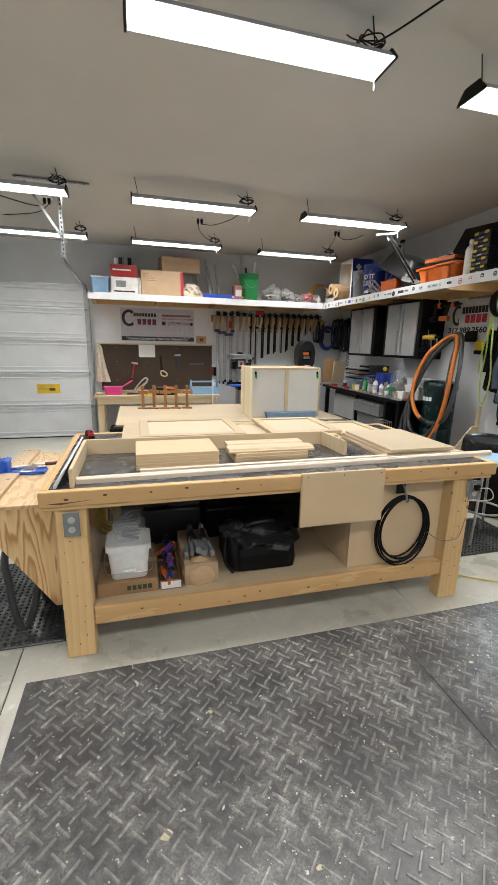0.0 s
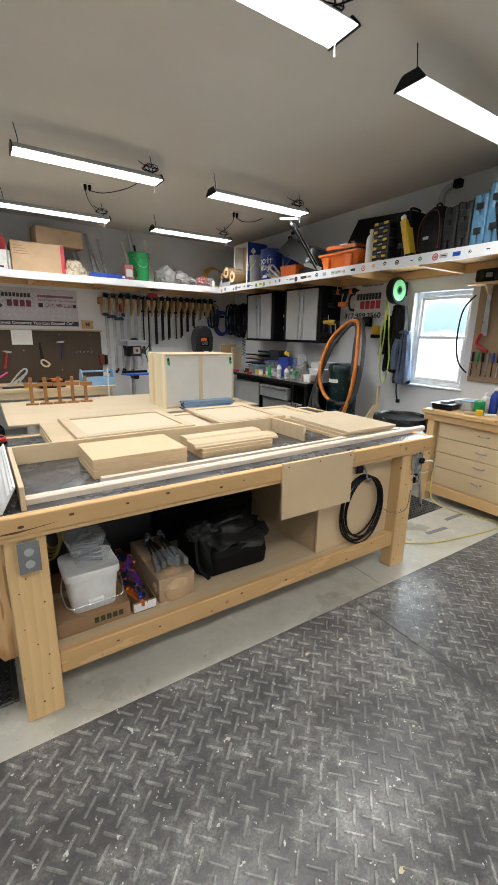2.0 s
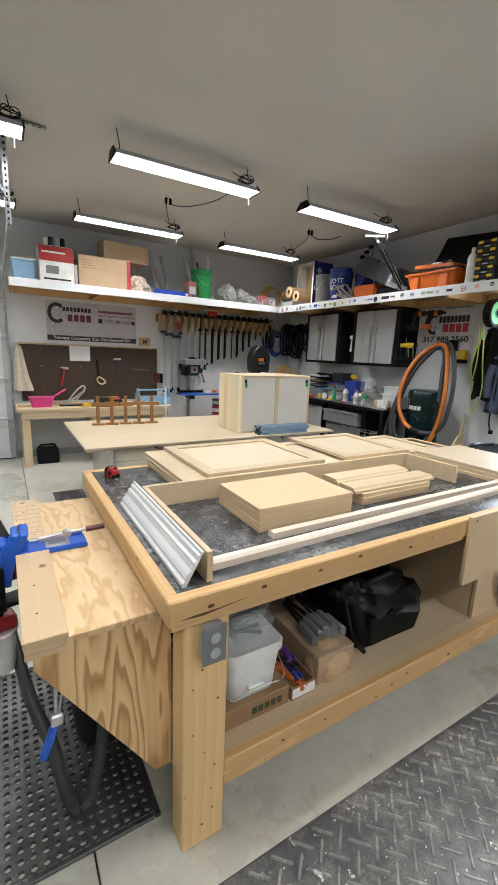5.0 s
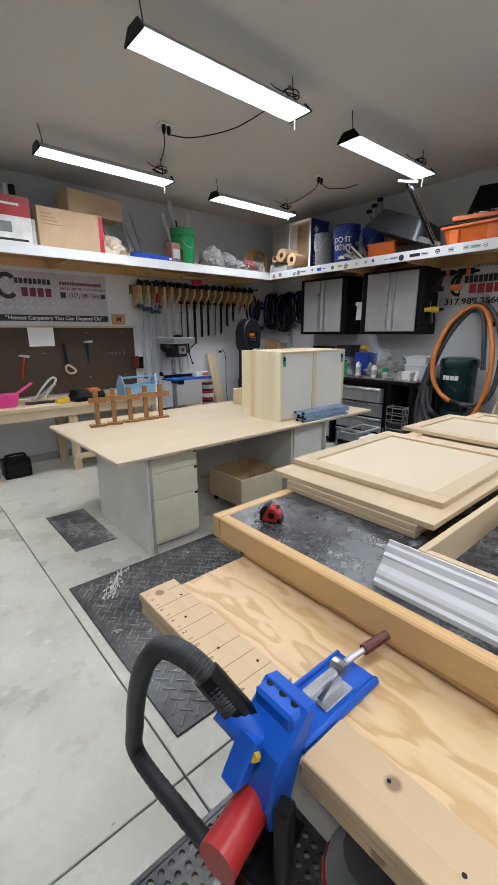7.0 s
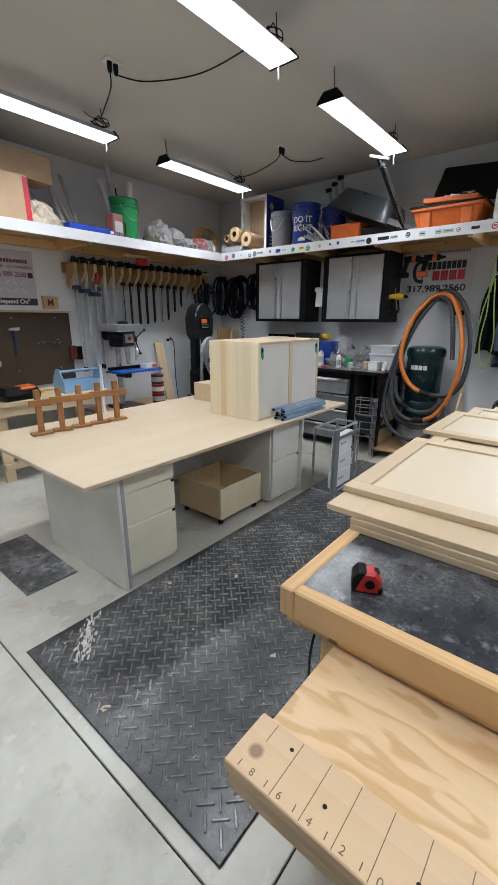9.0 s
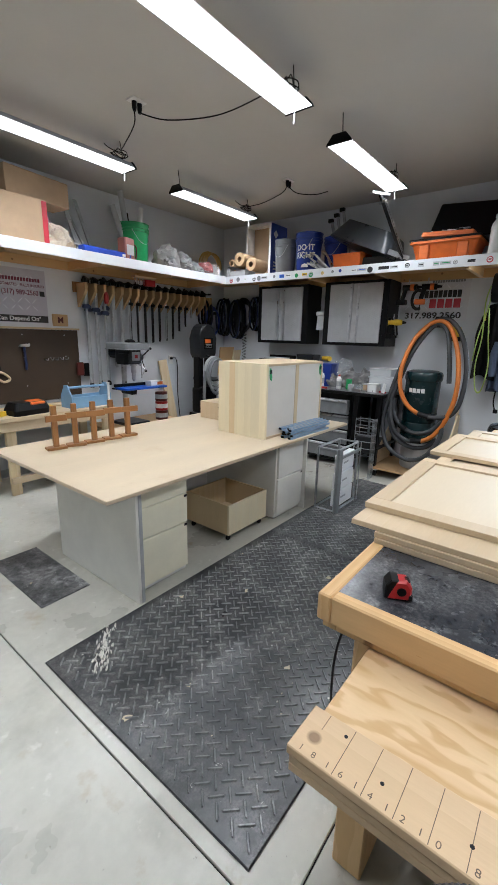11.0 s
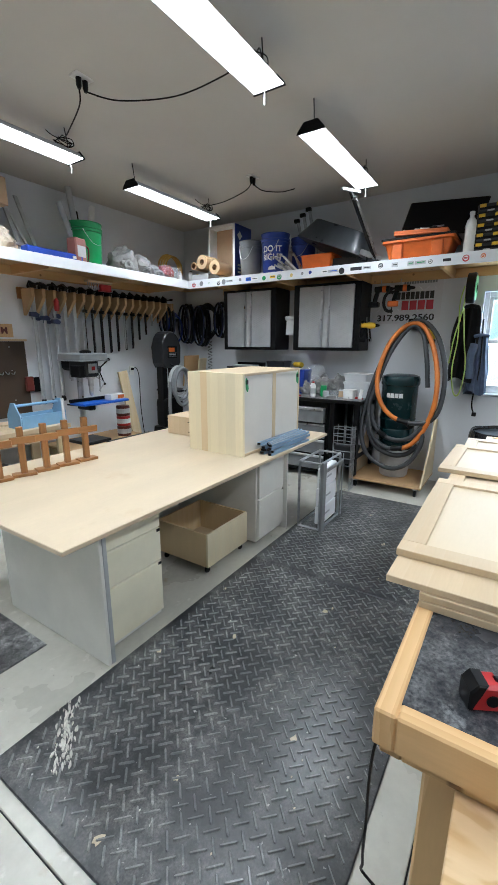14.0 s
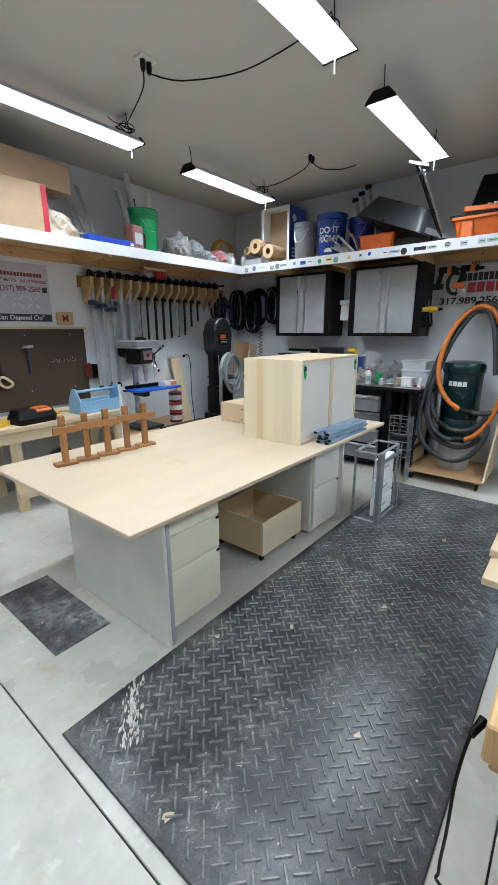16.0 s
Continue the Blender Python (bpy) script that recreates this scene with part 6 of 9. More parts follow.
tote(1.10, 6.90, TZ)
t = thing("dustpan", "bright pink plastic scoop on the back table", "dustpan", -0.36, 6.95, TZ)
part("pan", lofted([square_ring(0.11, 0.09, 0.03, 0.0), square_ring(0.14, 0.11, 0.03, 0.10), square_ring(0.145, 0.115, 0.03, 0.125)]), PINK, t)
part("handle", beam((0.12, 0, 0.11), (0.30, 0.02, 0.22), 0.035, 0.02, None, 0.006), PINK, t)
t = thing("miter_saw", "small hand miter saw with a steel bow", "saw", 0.05, 6.95, TZ)
part("bow", tube([(-0.12, 0, 0.03), (0.0, 0, 0.18), (0.09, 0, 0.26), (0.12, 0, 0.22), (0.0, 0, 0.06)], 0.012, 8), LIGHT_GREY, t)
part("blade", beam((-0.12, 0, 0.02), (0.12, 0, 0.2), 0.002, 0.03, None, 0), STEEL, t)
part("base", box(-0.2, 0.18, -0.05, 0.05, 0, 0.02, 0.003), DARK_GREY, t)
t = thing("tool_case", "black soft case with an orange lid panel", "tool case", 0.46, 6.86, TZ, 8)
part("body", lofted([square_ring(0.17, 0.10, 0.03, 0), square_ring(0.18, 0.11, 0.04, 0.05), square_ring(0.15, 0.08, 0.03, 0.12)]), BLACK, t)
part("lid_panel", box(-0.02, 0.13, -0.085, 0.03, 0.10, 0.128, 0.01, m=pose(0, 0, 0, 8)), ORANGE, t)
rnd = random.Random(17)
for i in range(10):
    t = thing("wood_offcut", "small pale offcut lying on the back table", "offcut", -0.5 + 0.17 * i, 6.80 + rnd.uniform(0.0, 0.35), TZ, rnd.uniform(-40, 40), group="offcuts on the back table")
    part("piece", box(-rnd.uniform(0.05, 0.13), 0.09, -0.025, 0.025, 0, rnd.uniform(0.012, 0.05), 0.002), rnd.choice([PALE, CARD, DARK_RED, BLACK, YELLOW, PALE]), t)
t = thing("folding_stand", "white folding stand beside the back table", "stand", 1.19, 6.62, 0)
for dx in (-0.06, 0.06):
    part("leg", rod((dx, 0, 0), (0, 0, 0.62), 0.014), WHITE, t)
part("post", rod((0, 0, 0.60), (0, 0, 1.02), 0.013), WHITE, t)
t = thing("battery_radio", "black jobsite charger on the floor under the table", "charger", -0.32, 6.98, 0)
part("case", box(-0.13, 0.13, -0.1, 0.1, 0, 0.2, 0.02, seg=2), BLACK, t)
part("handle", tube([(-0.09, -0.02, 0.19), (-0.08, -0.02, 0.24), (0.08, -0.02, 0.24), (0.09, -0.02, 0.19)], 0.012, 8), BLACK, t)
part("vent", box(-0.09, 0.09, -0.104, -0.1002, 0.05, 0.15, 0.002), DARK_STEEL, t)
t = thing("waste_wheel", "dark tyre leaning under the back table", "tyre", 0.72, 6.95, 0)
part("tyre", turned([(0.12, -0.05), (0.2, -0.05), (0.22, -0.02), (0.22, 0.02), (0.2, 0.05), (0.12, 0.05)], 24, m=pose(0, 0, 0.22, 80, 0, 20)), TYRE, t)

# ---- clamp rack ----
rack = thing("clamp_rack", "wall rack of paired tan wooden brackets for bar clamps", "clamp rack")
part("backboard", box(1.30, 3.38, YW - 0.022, YW - 0.001, 1.95, 2.06, 0.002), DARK_WOOD_X, rack)
PITCH = 0.1155
for i in range(18):
    x = 1.335 + PITCH * i
    part("bracket", slab([(YW - 0.0225, 1.79), (YW - 0.0225, 2.045), (YW - 0.20, 2.045), (YW - 0.20, 1.965), (YW - 0.17, 1.93)], x, x + 0.036, bevel=0.002, m=UPY), ROUGH_TAN, rack)
rnd = random.Random(47)
for i in range(17):
    for k in range(2):
        x = 1.335 + PITCH * i + 0.054 + 0.038 * k
        pipe, broad = i < 3, 3 <= i < 5
        full = 1.16 if pipe else 0.92 if broad else (0.86, 0.80, 0.72, 0.62, 0.62, 0.60, 0.58, 0.46, 0.42, 0.28, 0.22, 0.16)[i - 5]
        full += rnd.uniform(-0.03, 0.03)
        t = thing("bar_clamp", "long steel pipe clamp hanging in the rack" if pipe else "silver flat bar clamp hanging in the rack" if broad else "black bar clamp hanging in the rack", "clamp", x, YW - 0.11 + 0.035 * k, 2.05, group="clamps in the rack")
        if pipe:
            part("pipe", rod((0, 0, 0.05), (0, 0, -full), 0.0135, seg=10), GALVANISED, t)
        else:
            w = 0.015 if broad else 0.0125
            part("bar", box(-w, w, -0.004, 0.004, -full, 0.03, 0.001), GALVANISED if broad or rnd.random() < 0.15 else DARK_STEEL, t)
        part("head", slab([(-0.05, 0.0), (0.05, 0.0), (0.05, 0.03), (0.01, 0.06 + rnd.uniform(0, 0.03)), (-0.05, 0.045)], -0.013, 0.013, bevel=0.003, m=pose(0, 0, 0.001, 90, 0, 90)), BLACK, t)
        part("screw", rod((0, -0.03, 0.035), (0, -0.12, 0.035), 0.0055, seg=8), DARK_STEEL, t)
        part("screw_handle", rod((0, -0.12, 0.035), (0, -0.165, 0.035), 0.011, 0.009, seg=8), BLACK, t)
        if pipe:
            z = -0.27 - 0.03 * ((i + k) % 3)
            part("slider", slab([(-0.05, 0.0), (0.035, -0.008), (0.05, 0.02), (0.02, 0.045), (-0.045, 0.04)], -0.018, 0.018, bevel=0.004, m=pose(0, -0.01, z, 90, 0, 20 * k)), NAVY_CAST, t, "dark blue cast slider")
            part("foot", turned([(0.017, -full - 0.01), (0.02, -full + 0.01), (0.015, -full + 0.04)], 8), BLACK, t)
        elif not broad and full > 0.4:
            part("slider", box(-0.012, 0.012, -0.05, 0.012, -0.20, -0.165, 0.004), BLACK, t)
t = thing("bit_set", "row of silver bits in a red holder under the shelf", "bit holder", 1.98, 7.0, 2.164)
part("holder", box(0.02, 0.16, -0.03, 0.03, -0.10, -0.03, 0.005), RED, t)
part("rail", box(-0.14, 0.17, -0.035, 0.035, -0.02, 0.0, 0.002), PALE, t)
for i in range(7):
    part("bit", rod((-0.12 + 0.022 * i, 0, -0.09), (-0.12 + 0.022 * i, 0, -0.02), 0.005, seg=6), STEEL, t)
t = thing("glue_bottle", "red plastic handle hanging in the clamp rack", "handle", 1.60, YW - 0.19, 1.90)
part("body", turned([(0.02, -0.06), (0.028, -0.03), (0.026, 0.04), (0.012, 0.07)], 12), RED, t)

# ---- drill press on a low stand ----
st = thing("machine_stand", "low pale wooden stand with a drawer under the drill press", "stand")
part("top", box(1.36, 2.36, 6.72, YW - 0.05, 0.42, 0.45, 0.003), ROUGH_TAN, st)
for x in (1.40, 2.26):
    for y in (6.75, 7.22):
        part("leg", box(x, x + 0.06, y, y + 0.06, 0, 0.42, 0.003), PALE_Z, st)
part("front", box(1.462, 2.258, 6.75, 6.77, 0.18, 0.4195, 0.003), PALE, st)
part("label", box(1.98, 2.10, 6.7475, 6.7495, 0.33, 0.38, 0), YELLOW, st)
dp = thing("drill_press", "grey and black bench drill press with a blue vise table", "drill press", 1.72, 7.0, 0.45)
part("base", box(-0.16, 0.16, -0.17, 0.17, 0, 0.035, 0.01), DARK_STEEL, dp)
part("column", rod((0, 0.09, 0.03), (0, 0.09, 0.95), 0.033, seg=16), STEEL, dp)
part("head", lofted([square_ring(0.075, 0.13, 0.03, 0.72), square_ring(0.085, 0.15, 0.03, 0.74), square_ring(0.085, 0.15, 0.03, 0.885)]), DARK_GREY, dp, smooth=True)
part("depth_stop", rod((0.075, -0.15, 0.56), (0.075, -0.15, 0.74), 0.008), STEEL, dp)
part("switch_box", box(-0.15, -0.087, -0.14, 0.02, 0.72, 0.84, 0.006), BLACK, dp)
part("spindle_nose", rod((0.0, -0.10, 0.70), (0, -0.10, 0.72), 0.045), STEEL, dp)
part("belt_cover", lofted([square_ring(0.165, 0.20, 0.03, 0.888), square_ring(0.17, 0.205, 0.03, 0.892), square_ring(0.17, 0.205, 0.03, 0.955), square_ring(0.155, 0.19, 0.03, 0.967)]), GREY, dp, smooth=True)
part("knob", turned([(0.06, 0.966), (0.06, 0.985), (0.03, 1.0)], 12, m=pose(0, -0.05, 0)), BLACK, dp)
part("quill", rod((0, -0.10, 0.62), (0, -0.10, 0.75), 0.03), STEEL, dp)
part("chuck", turned([(0.012, 0.52), (0.024, 0.55), (0.026, 0.6), (0.02, 0.625)], 12, m=pose(0, -0.10, 0)), STEEL, dp)
part("feed_hub", rod((0.11, -0.02, 0.79), (0.18, -0.02, 0.79), 0.035), DARK_GREY, dp)
for a in (20, 140, 260):
    part("feed_handle", rod((0.17, -0.02, 0.79), (0.21, -0.02 + 0.16 * math.cos(radians(a)), 0.79 + 0.16 * math.sin(radians(a))), 0.007), BLACK, dp)
part("table", box(-0.19, 0.40, -0.22, 0.03, 0.43, 0.455, 0.006), BRIGHT_BLUE, dp, "blue auxiliary table")
part("fence", box(-0.21, 0.25, -0.03, 0.01, 0.456, 0.49, 0.004), BLACK, dp)
part("table_arm", box(-0.04, 0.04, -0.1, 0.12, 0.36, 0.43, 0.01), DARK_STEEL, dp)
part("crank", rod((-0.04, 0.06, 0.40), (-0.22, 0.02, 0.44), 0.009), BLACK, dp)
for a in (20, 140, 260):
    part("handle_knob", turned([(0.012, -0.012), (0.017, 0), (0.012, 0.012)], 10, m=pose(0.212, -0.02 + 0.165 * math.cos(radians(a)), 0.79 + 0.165 * math.sin(radians(a)), 0, 90, 0)), BLACK, dp)
part("cover_lip", lofted([square_ring(0.178, 0.212, 0.03, 0.886), square_ring(0.178, 0.212, 0.03, 0.898)]), DULL_STEEL, dp)
part("front_plate", box(-0.055, 0.055, -0.156, -0.1505, 0.76, 0.86, 0.003), STEEL, dp, "bright scale plate")
part("switch", box(-0.02, 0.02, -0.163, -0.1565, 0.79, 0.83, 0.003), RED, dp)
part("side_motor_cap", rod((-0.09, 0.0, 0.80), (-0.13, 0.0, 0.80), 0.04, 0.03), BLACK, dp)
part("guard_arm", tube([(0.05, -0.12, 0.72), (0.09, -0.19, 0.66), (0.02, -0.21, 0.58)], 0.006, 6), STEEL, dp)
part("motor", rod((0, 0.14, 0.85), (0, 0.30, 0.85), 0.08), BLACK, dp)
t = thing("small_carton", "small white and orange carton on the drill press table", "box", 2.0, 6.88, 0.45 + 0.457, 4)
part("carton", box(-0.10, 0.10, -0.05, 0.05, 0, 0.055, 0.002), WHITE, t)
part("panel", box(0.0, 0.09, -0.0515, -0.0503, 0.008, 0.045, 0), ORANGE, t)
for i in range(3):
    t = thing("paint_can", "small red and white can in a stack", "can", 2.16, 6.95, 0.451 + 0.12 * i, group="stacked cans")
    part("can", turned([(0.075, 0), (0.078, 0.004), (0.078, 0.11), (0.072, 0.115)], 18), (DARK_RED, RED, DARK_RED)[i], t, smooth=True)
    part("label", turned([(0.0785, 0.03), (0.0785, 0.085)], 18, close=False), (LIGHT_GREY, WHITE, LIGHT_GREY)[i], t)
t = thing("black_case", "black plastic tool case on the low stand", "tool case", 2.02, 6.55, 0.0)
part("shell", box(-0.32, 0.32, -0.19, 0.16, 0.28, 0.44, 0.02, seg=2), BLACK, t)
part("lid", box(-0.32, 0.32, -0.19, 0.16, 0.443, 0.50, 0.02, seg=2), BLACK, t)
part("stand", box(-0.28, 0.28, -0.15, 0.14, 0, 0.2795, 0.005), PALE, t)
t = thing("leaning_board", "rough pale plank leaning on the wall", "plank", 2.55, YW - 0.16, 0, 0)
part("plank", box(-0.07, 0.07, -0.012, 0.012, 0, 1.19, 0.002, m=pose(0.07, -0.06, 0, -6.5, -7, 0)), PALE_Z, t)
t = thing("wall_outlet", "white wall outlet with a black plug and cord", "outlet", 2.70, YW, 1.17)
part("plate", box(-0.036, 0.036, -0.007, 0, -0.06, 0.06, 0.002), WHITE, t)
part("plug", box(-0.016, 0.016, -0.035, -0.0075, 0.004, 0.036, 0.004), BLACK, t)
part("cord", tube([(0, -0.03, 0.02), (0.05, -0.04, 0.03), (0.10, -0.03, -0.1), (0.10, -0.03, -0.5), (0.14, -0.03, -0.9)], 0.005, 6), BLACK, t)

# ---- band saw ----
bs = thing("band_saw", "dark grey band saw with a rounded upper wheel case", "band saw", 2.89, 6.90, 0)
bs.scale = (0.80, 1.0, 1.01)
out = [(0.20 * math.cos(a), 1.46 + 0.19 * math.sin(a)) for a in [i * math.pi / 10 for i in range(11)]] + [(-0.20, 1.26), (-0.15, 1.20), (0.15, 1.20), (0.20, 1.26)]
part("upper_case", slab(out, -0.12, 0.08, bevel=0.015, m=UPX), DARK_GREY, bs)
part("nameplate", box(-0.10, 0.10, -0.094, -0.081, 1.32, 1.47, 0.002), BLACK, bs)
part("badge", box(-0.09, 0.04, -0.0965, -0.0945, 1.40, 1.45, 0), ORANGE, bs)
for i in range(3):
    part("text_bar", box(-0.08, 0.07, -0.0965, -0.0945, 1.38 - 0.018 * i, 1.386 - 0.018 * i, 0), LIGHT_GREY, bs)
part("column", box(-0.19, -0.08, -0.05, 0.06, 0.55, 1.22, 0.01), BLACK, bs)
part("lower_case", box(-0.20, 0.22, -0.10, 0.1, 0.45, 0.82, 0.05, seg=3), BLACK, bs)
part("table", box(-0.06, 0.30, -0.22, 0.18, 0.90, 0.925, 0.005), DARK_STEEL, bs)
part("table_arm", box(-0.05, 0.1, -0.06, 0.06, 0.82, 0.90, 0.01), DARK_STEEL, bs)
part("stand", lofted([square_ring(0.24, 0.20, 0.03, 0), square_ring(0.2, 0.15, 0.03, 0.45)]), BLACK, bs)
part("blade", box(0.05, 0.066, -0.012, -0.011, 0.82, 1.22, 0), STEEL, bs)
part("guide", box(0.02, 0.09, -0.03, 0.02, 1.05, 1.2, 0.004), DARK_STEEL, bs)
t = thing("grey_hose_coil", "coil of grey ribbed vacuum hose hung by the band saw", "hose", 2.86, 6.70, 1.06)
for k in range(3):
    part("loop", tube([(0.15 * math.cos(a) + 0.01 * k, -0.03 * k, (0.17 + 0.03 * k) * math.sin(a) - 0.04 * k) for a in [i * math.pi / 6 for i in range(12)]], 0.022, 10, 6, True, rib=0.0015), LIGHT_GREY if k == 0 else GREY, t)
part("drop", tube([(-0.15, 0, 0.0), (-0.17, 0, -0.3), (-0.1, 0.05, -0.6), (-0.02, 0.1, -0.9)], 0.022, 10, 10, rib=0.0015), GREY, t)
part("hanger", beam((0, 0.02, 0.16), (0, 0.14, 0.2), 0.02, 0.02), DARK_STEEL, t)
t = thing("air_hose", "blue coiled air hose hung on the corner wall", "hose", 3.50, YW - 0.09, 1.72)
for k in range(5):
    part("loop", tube([((0.12 + 0.01 * k) * math.cos(a), 0.012 * k, (0.17 + 0.012 * k) * math.sin(a)) for a in [i * math.pi / 6 for i in range(12)]], 0.011, 8, 5, True), BLUE, t)
part("hook", box(-0.03, 0.03, -0.01, 0.085, 0.10, 0.14, 0.004), BLACK, t)
t = thing("black_hose", "black hoses and cords bundled on the corner wall", "hose", XW - 0.10, 6.86, 1.82)
for k in range(5):
    part("loop", tube([(-0.012 * k, (0.12 + 0.012 * k) * math.cos(a), (0.17 + 0.016 * k) * math.sin(a)) for a in [i * math.pi / 6 for i in range(12)]], 0.014, 8, 5, True), BLACK, t)
part("hook", box(-0.06, 0.1, -0.02, 0.02, 0.16, 0.2, 0.004), BLACK, t)
part("curly_cord", tube([(-0.03 + 0.03 * math.cos(i * 1.6), -0.02 + 0.03 * math.sin(i * 1.6), -0.1 - 0.012 * i) for i in range(48)], 0.0045, 6, 3), BLACK, t)
for i in range(2):
    t = thing("plywood_offcut", "square plywood offcut leaning in the corner", "offcut", 3.45 + 0.14 * i, 6.92 - 0.1 * i, 0.935, 20 * i)
    part("sheet", box(-0.15, 0.15, -0.009, 0.009, 0, 0.42 - 0.04 * i, 0.001, m=pose(0, 0.1, 0, 6)), PALE_Z if i else ROUGH_TAN, t)

# ---- wall cabinets ----
def wall_cabinet(y0, y1, d0, d1):
    t = thing("wall_cabinet", "black steel wall cabinet with grey tread-plate doors", "cabinet", group="tread-plate wall cabinets")
    xa = 3.47
    part("body", box(xa, XW - 0.001, y0, y1, 1.44, 2.17, 0.004), BLACK_STEEL, t)
    m = (d0 + d1) / 2
    for a, b, h in ((d0, m - 0.03, m - 0.045), (m + 0.03, d1, m + 0.045)):
        d = part("door", box(xa - 0.02, xa - 0.0005, a, b, 1.475, 2.14, 0.003), PLATE_X, t)
        part("handle", box(xa - 0.034, xa - 0.0205, h - 0.012, h + 0.012, 1.475, 2.14, 0.003), STEEL, d, "full-height steel pull")
    part("centre_channel", box(xa - 0.012, xa - 0.0005, m - 0.029, m + 0.029, 1.475, 2.14, 0.002), LIGHT_GREY, t)
    return t


wall_cabinet(4.60, 5.40, 4.67, 5.32)
wall_cabinet(5.64, 6.42, 5.71, 6.35)
t = thing("paper_roll_holder", "white paper hanging between the wall cabinets", "paper holder", 3.60, 5.52, 1.62)
part("sheet", box(-0.004, 0.004, -0.05, 0.05, 0, 0.2, 0.002, m=pose(0, 0, 0, 0, 6, 0)), PAPER, t)
part("roll", rod((0.02, -0.06, 0.2), (0.02, 0.06, 0.2), 0.028), PAPER, t)
part("bracket", box(0.02, 0.22, -0.07, -0.062, 0.18, 0.22, 0.001), BLACK, t)
t = thing("spray_gun", "black tools hanging on the cabinet side", "tools", 3.62, 4.54, 1.75)
for i in range(6):
    part("tool", rod((0.03 * i - 0.08, 0.02, -0.02 * (i % 3)), (0.03 * i - 0.08, -0.01, -0.18 - 0.03 * (i % 2)), 0.012, 0.008), (BLACK, DARK_GREY, STEEL)[i % 3], t)
part("rail", box(-0.12, 0.12, 0.03, 0.055, -0.02, 0.01, 0.003), BLACK, t)

# ---- black machinist bench ----
mb = thing("black_workbench", "black steel work bench with grey drawer units", "workbench")
BT = 0.93
part("top", box(3.13, XW - 0.005, 4.42, 6.62, BT - 0.035, BT, 0.004), BLACK_STEEL, mb)
part("top_mat", box(3.14, 3.80, 4.44, 6.60, BT + 0.0003, BT + 0.003, 0), SCUFFED_RUBBER, mb, "dusty black bench mat")
for y0, y1, n in ((4.82, 5.52, 4), (5.60, 6.30, 2)):
    u = part("drawer_unit", box(3.22, 3.78, y0, y1, 0.06, BT - 0.036, 0.004), BLACK_STEEL, mb)
    for i in range(n):
        z0 = 0.10 + i * (0.74 / n)
        pull = 0.06 if (n == 4 and i == 3) else 0.0
        d = part("drawer", box(3.20 - pull, 3.2195, y0 + 0.02, y1 - 0.02, z0, z0 + 0.74 / n - 0.02, 0.004), PLATE_X if n == 2 else GREY, mb)
        part("pull", box(3.186 - pull, 3.1995 - pull, y0 + 0.02, y1 - 0.02, z0 + 0.74 / n - 0.045, z0 + 0.74 / n - 0.021, 0.003), STEEL, d)
for y in (4.45, 4.72, 6.5):
    part("leg", box(3.16, 3.22, y, y + 0.05, 0, BT - 0.036, 0.004), BLACK_STEEL, mb)
    part("leg", box(3.72, 3.78, y, y + 0.05, 0, BT - 0.036, 0.004), BLACK_STEEL, mb)
part("shelf", box(3.17, 3.78, 4.44, 4.80, 0.30, 0.315, 0.002), BLACK_STEEL, mb)
t = thing("wire_crate", "grey wire crate beside the black bench", "crate", 3.02, 4.52, 0)
for z in (0.28, 0.36, 0.44, 0.52, 0.60, 0.68):
    part("wire", tube([(-0.12, -0.10, z), (0.12, -0.10, z), (0.12, 0.14, z), (-0.12, 0.14, z)], 0.005, 6, 2, True), DULL_STEEL, t)
for x, y in ((-0.12, -0.10), (0.12, -0.10), (0.12, 0.14), (-0.12, 0.14), (-0.06, -0.10), (0.0, -0.10), (0.06, -0.10)):
    part("upright", rod((x, y, 0), (x, y, 0.70), 0.005, seg=6), DULL_STEEL, t)
part("shelf_panel", box(-0.11, 0.11, -0.09, 0.13, 0.30, 0.5, 0.01), DARK_GREY, t)
t.scale = (0.5, 0.8, 0.97)

rnd = random.Random(77)


def bottle(x, y, z, r, h, mt, cap, label, name="bottle", cat="bottle", band=None):
    t = thing(name, label, cat, x, y, z)
    part("body", turned([(r * 0.92, 0), (r, 0.006), (r, h * 0.68), (r * 0.8, h * 0.78), (r * 0.38, h * 0.86), (r * 0.36, h * 0.9)], 16), mt, t, smooth=True)
    part("cap", turned([(r * 0.45, h * 0.9), (r * 0.45, h * 0.98), (r * 0.3, h)], 12), cap, t)
    if band:
        part("label", turned([(r * 1.01, h * 0.2), (r * 1.01, h * 0.55)], 16, close=False), band, t)
    return t


def tin(x, y, z, r, h, mt, band, label):
    t = thing("can", label, "can", x, y, z)
    part("can", turned([(r * 0.97, 0), (r, 0.003), (r, h - 0.004), (r * 0.94, h), (r * 0.9, h - 0.004)], 16), mt, t, smooth=True)
    part("label", turned([(r * 1.008, h * 0.15), (r * 1.008, h * 0.85)], 16, close=False), band, t)


def bin_box(x, y, z, w, d, h, mt, label, lid=None, rz=0, name="plastic_bin", cat="bin"):
    t = thing(name, label, cat, x, y, z, rz)
    part("bin", lofted([square_ring(w * 0.44, d * 0.44, 0.02, 0), square_ring(w * 0.48, d * 0.48, 0.02, h * 0.85), square_ring(w * 0.5, d * 0.5, 0.02, h * 0.87), square_ring(w * 0.5, d * 0.5, 0.02, h * 0.93)]), mt, t)
    if lid:
        part("lid", lofted([square_ring(w * 0.51, d * 0.51, 0.02, h * 0.935), square_ring(w * 0.51, d * 0.51, 0.02, h * 0.98), square_ring(w * 0.48, d * 0.48, 0.02, h)]), lid, t)
    return t


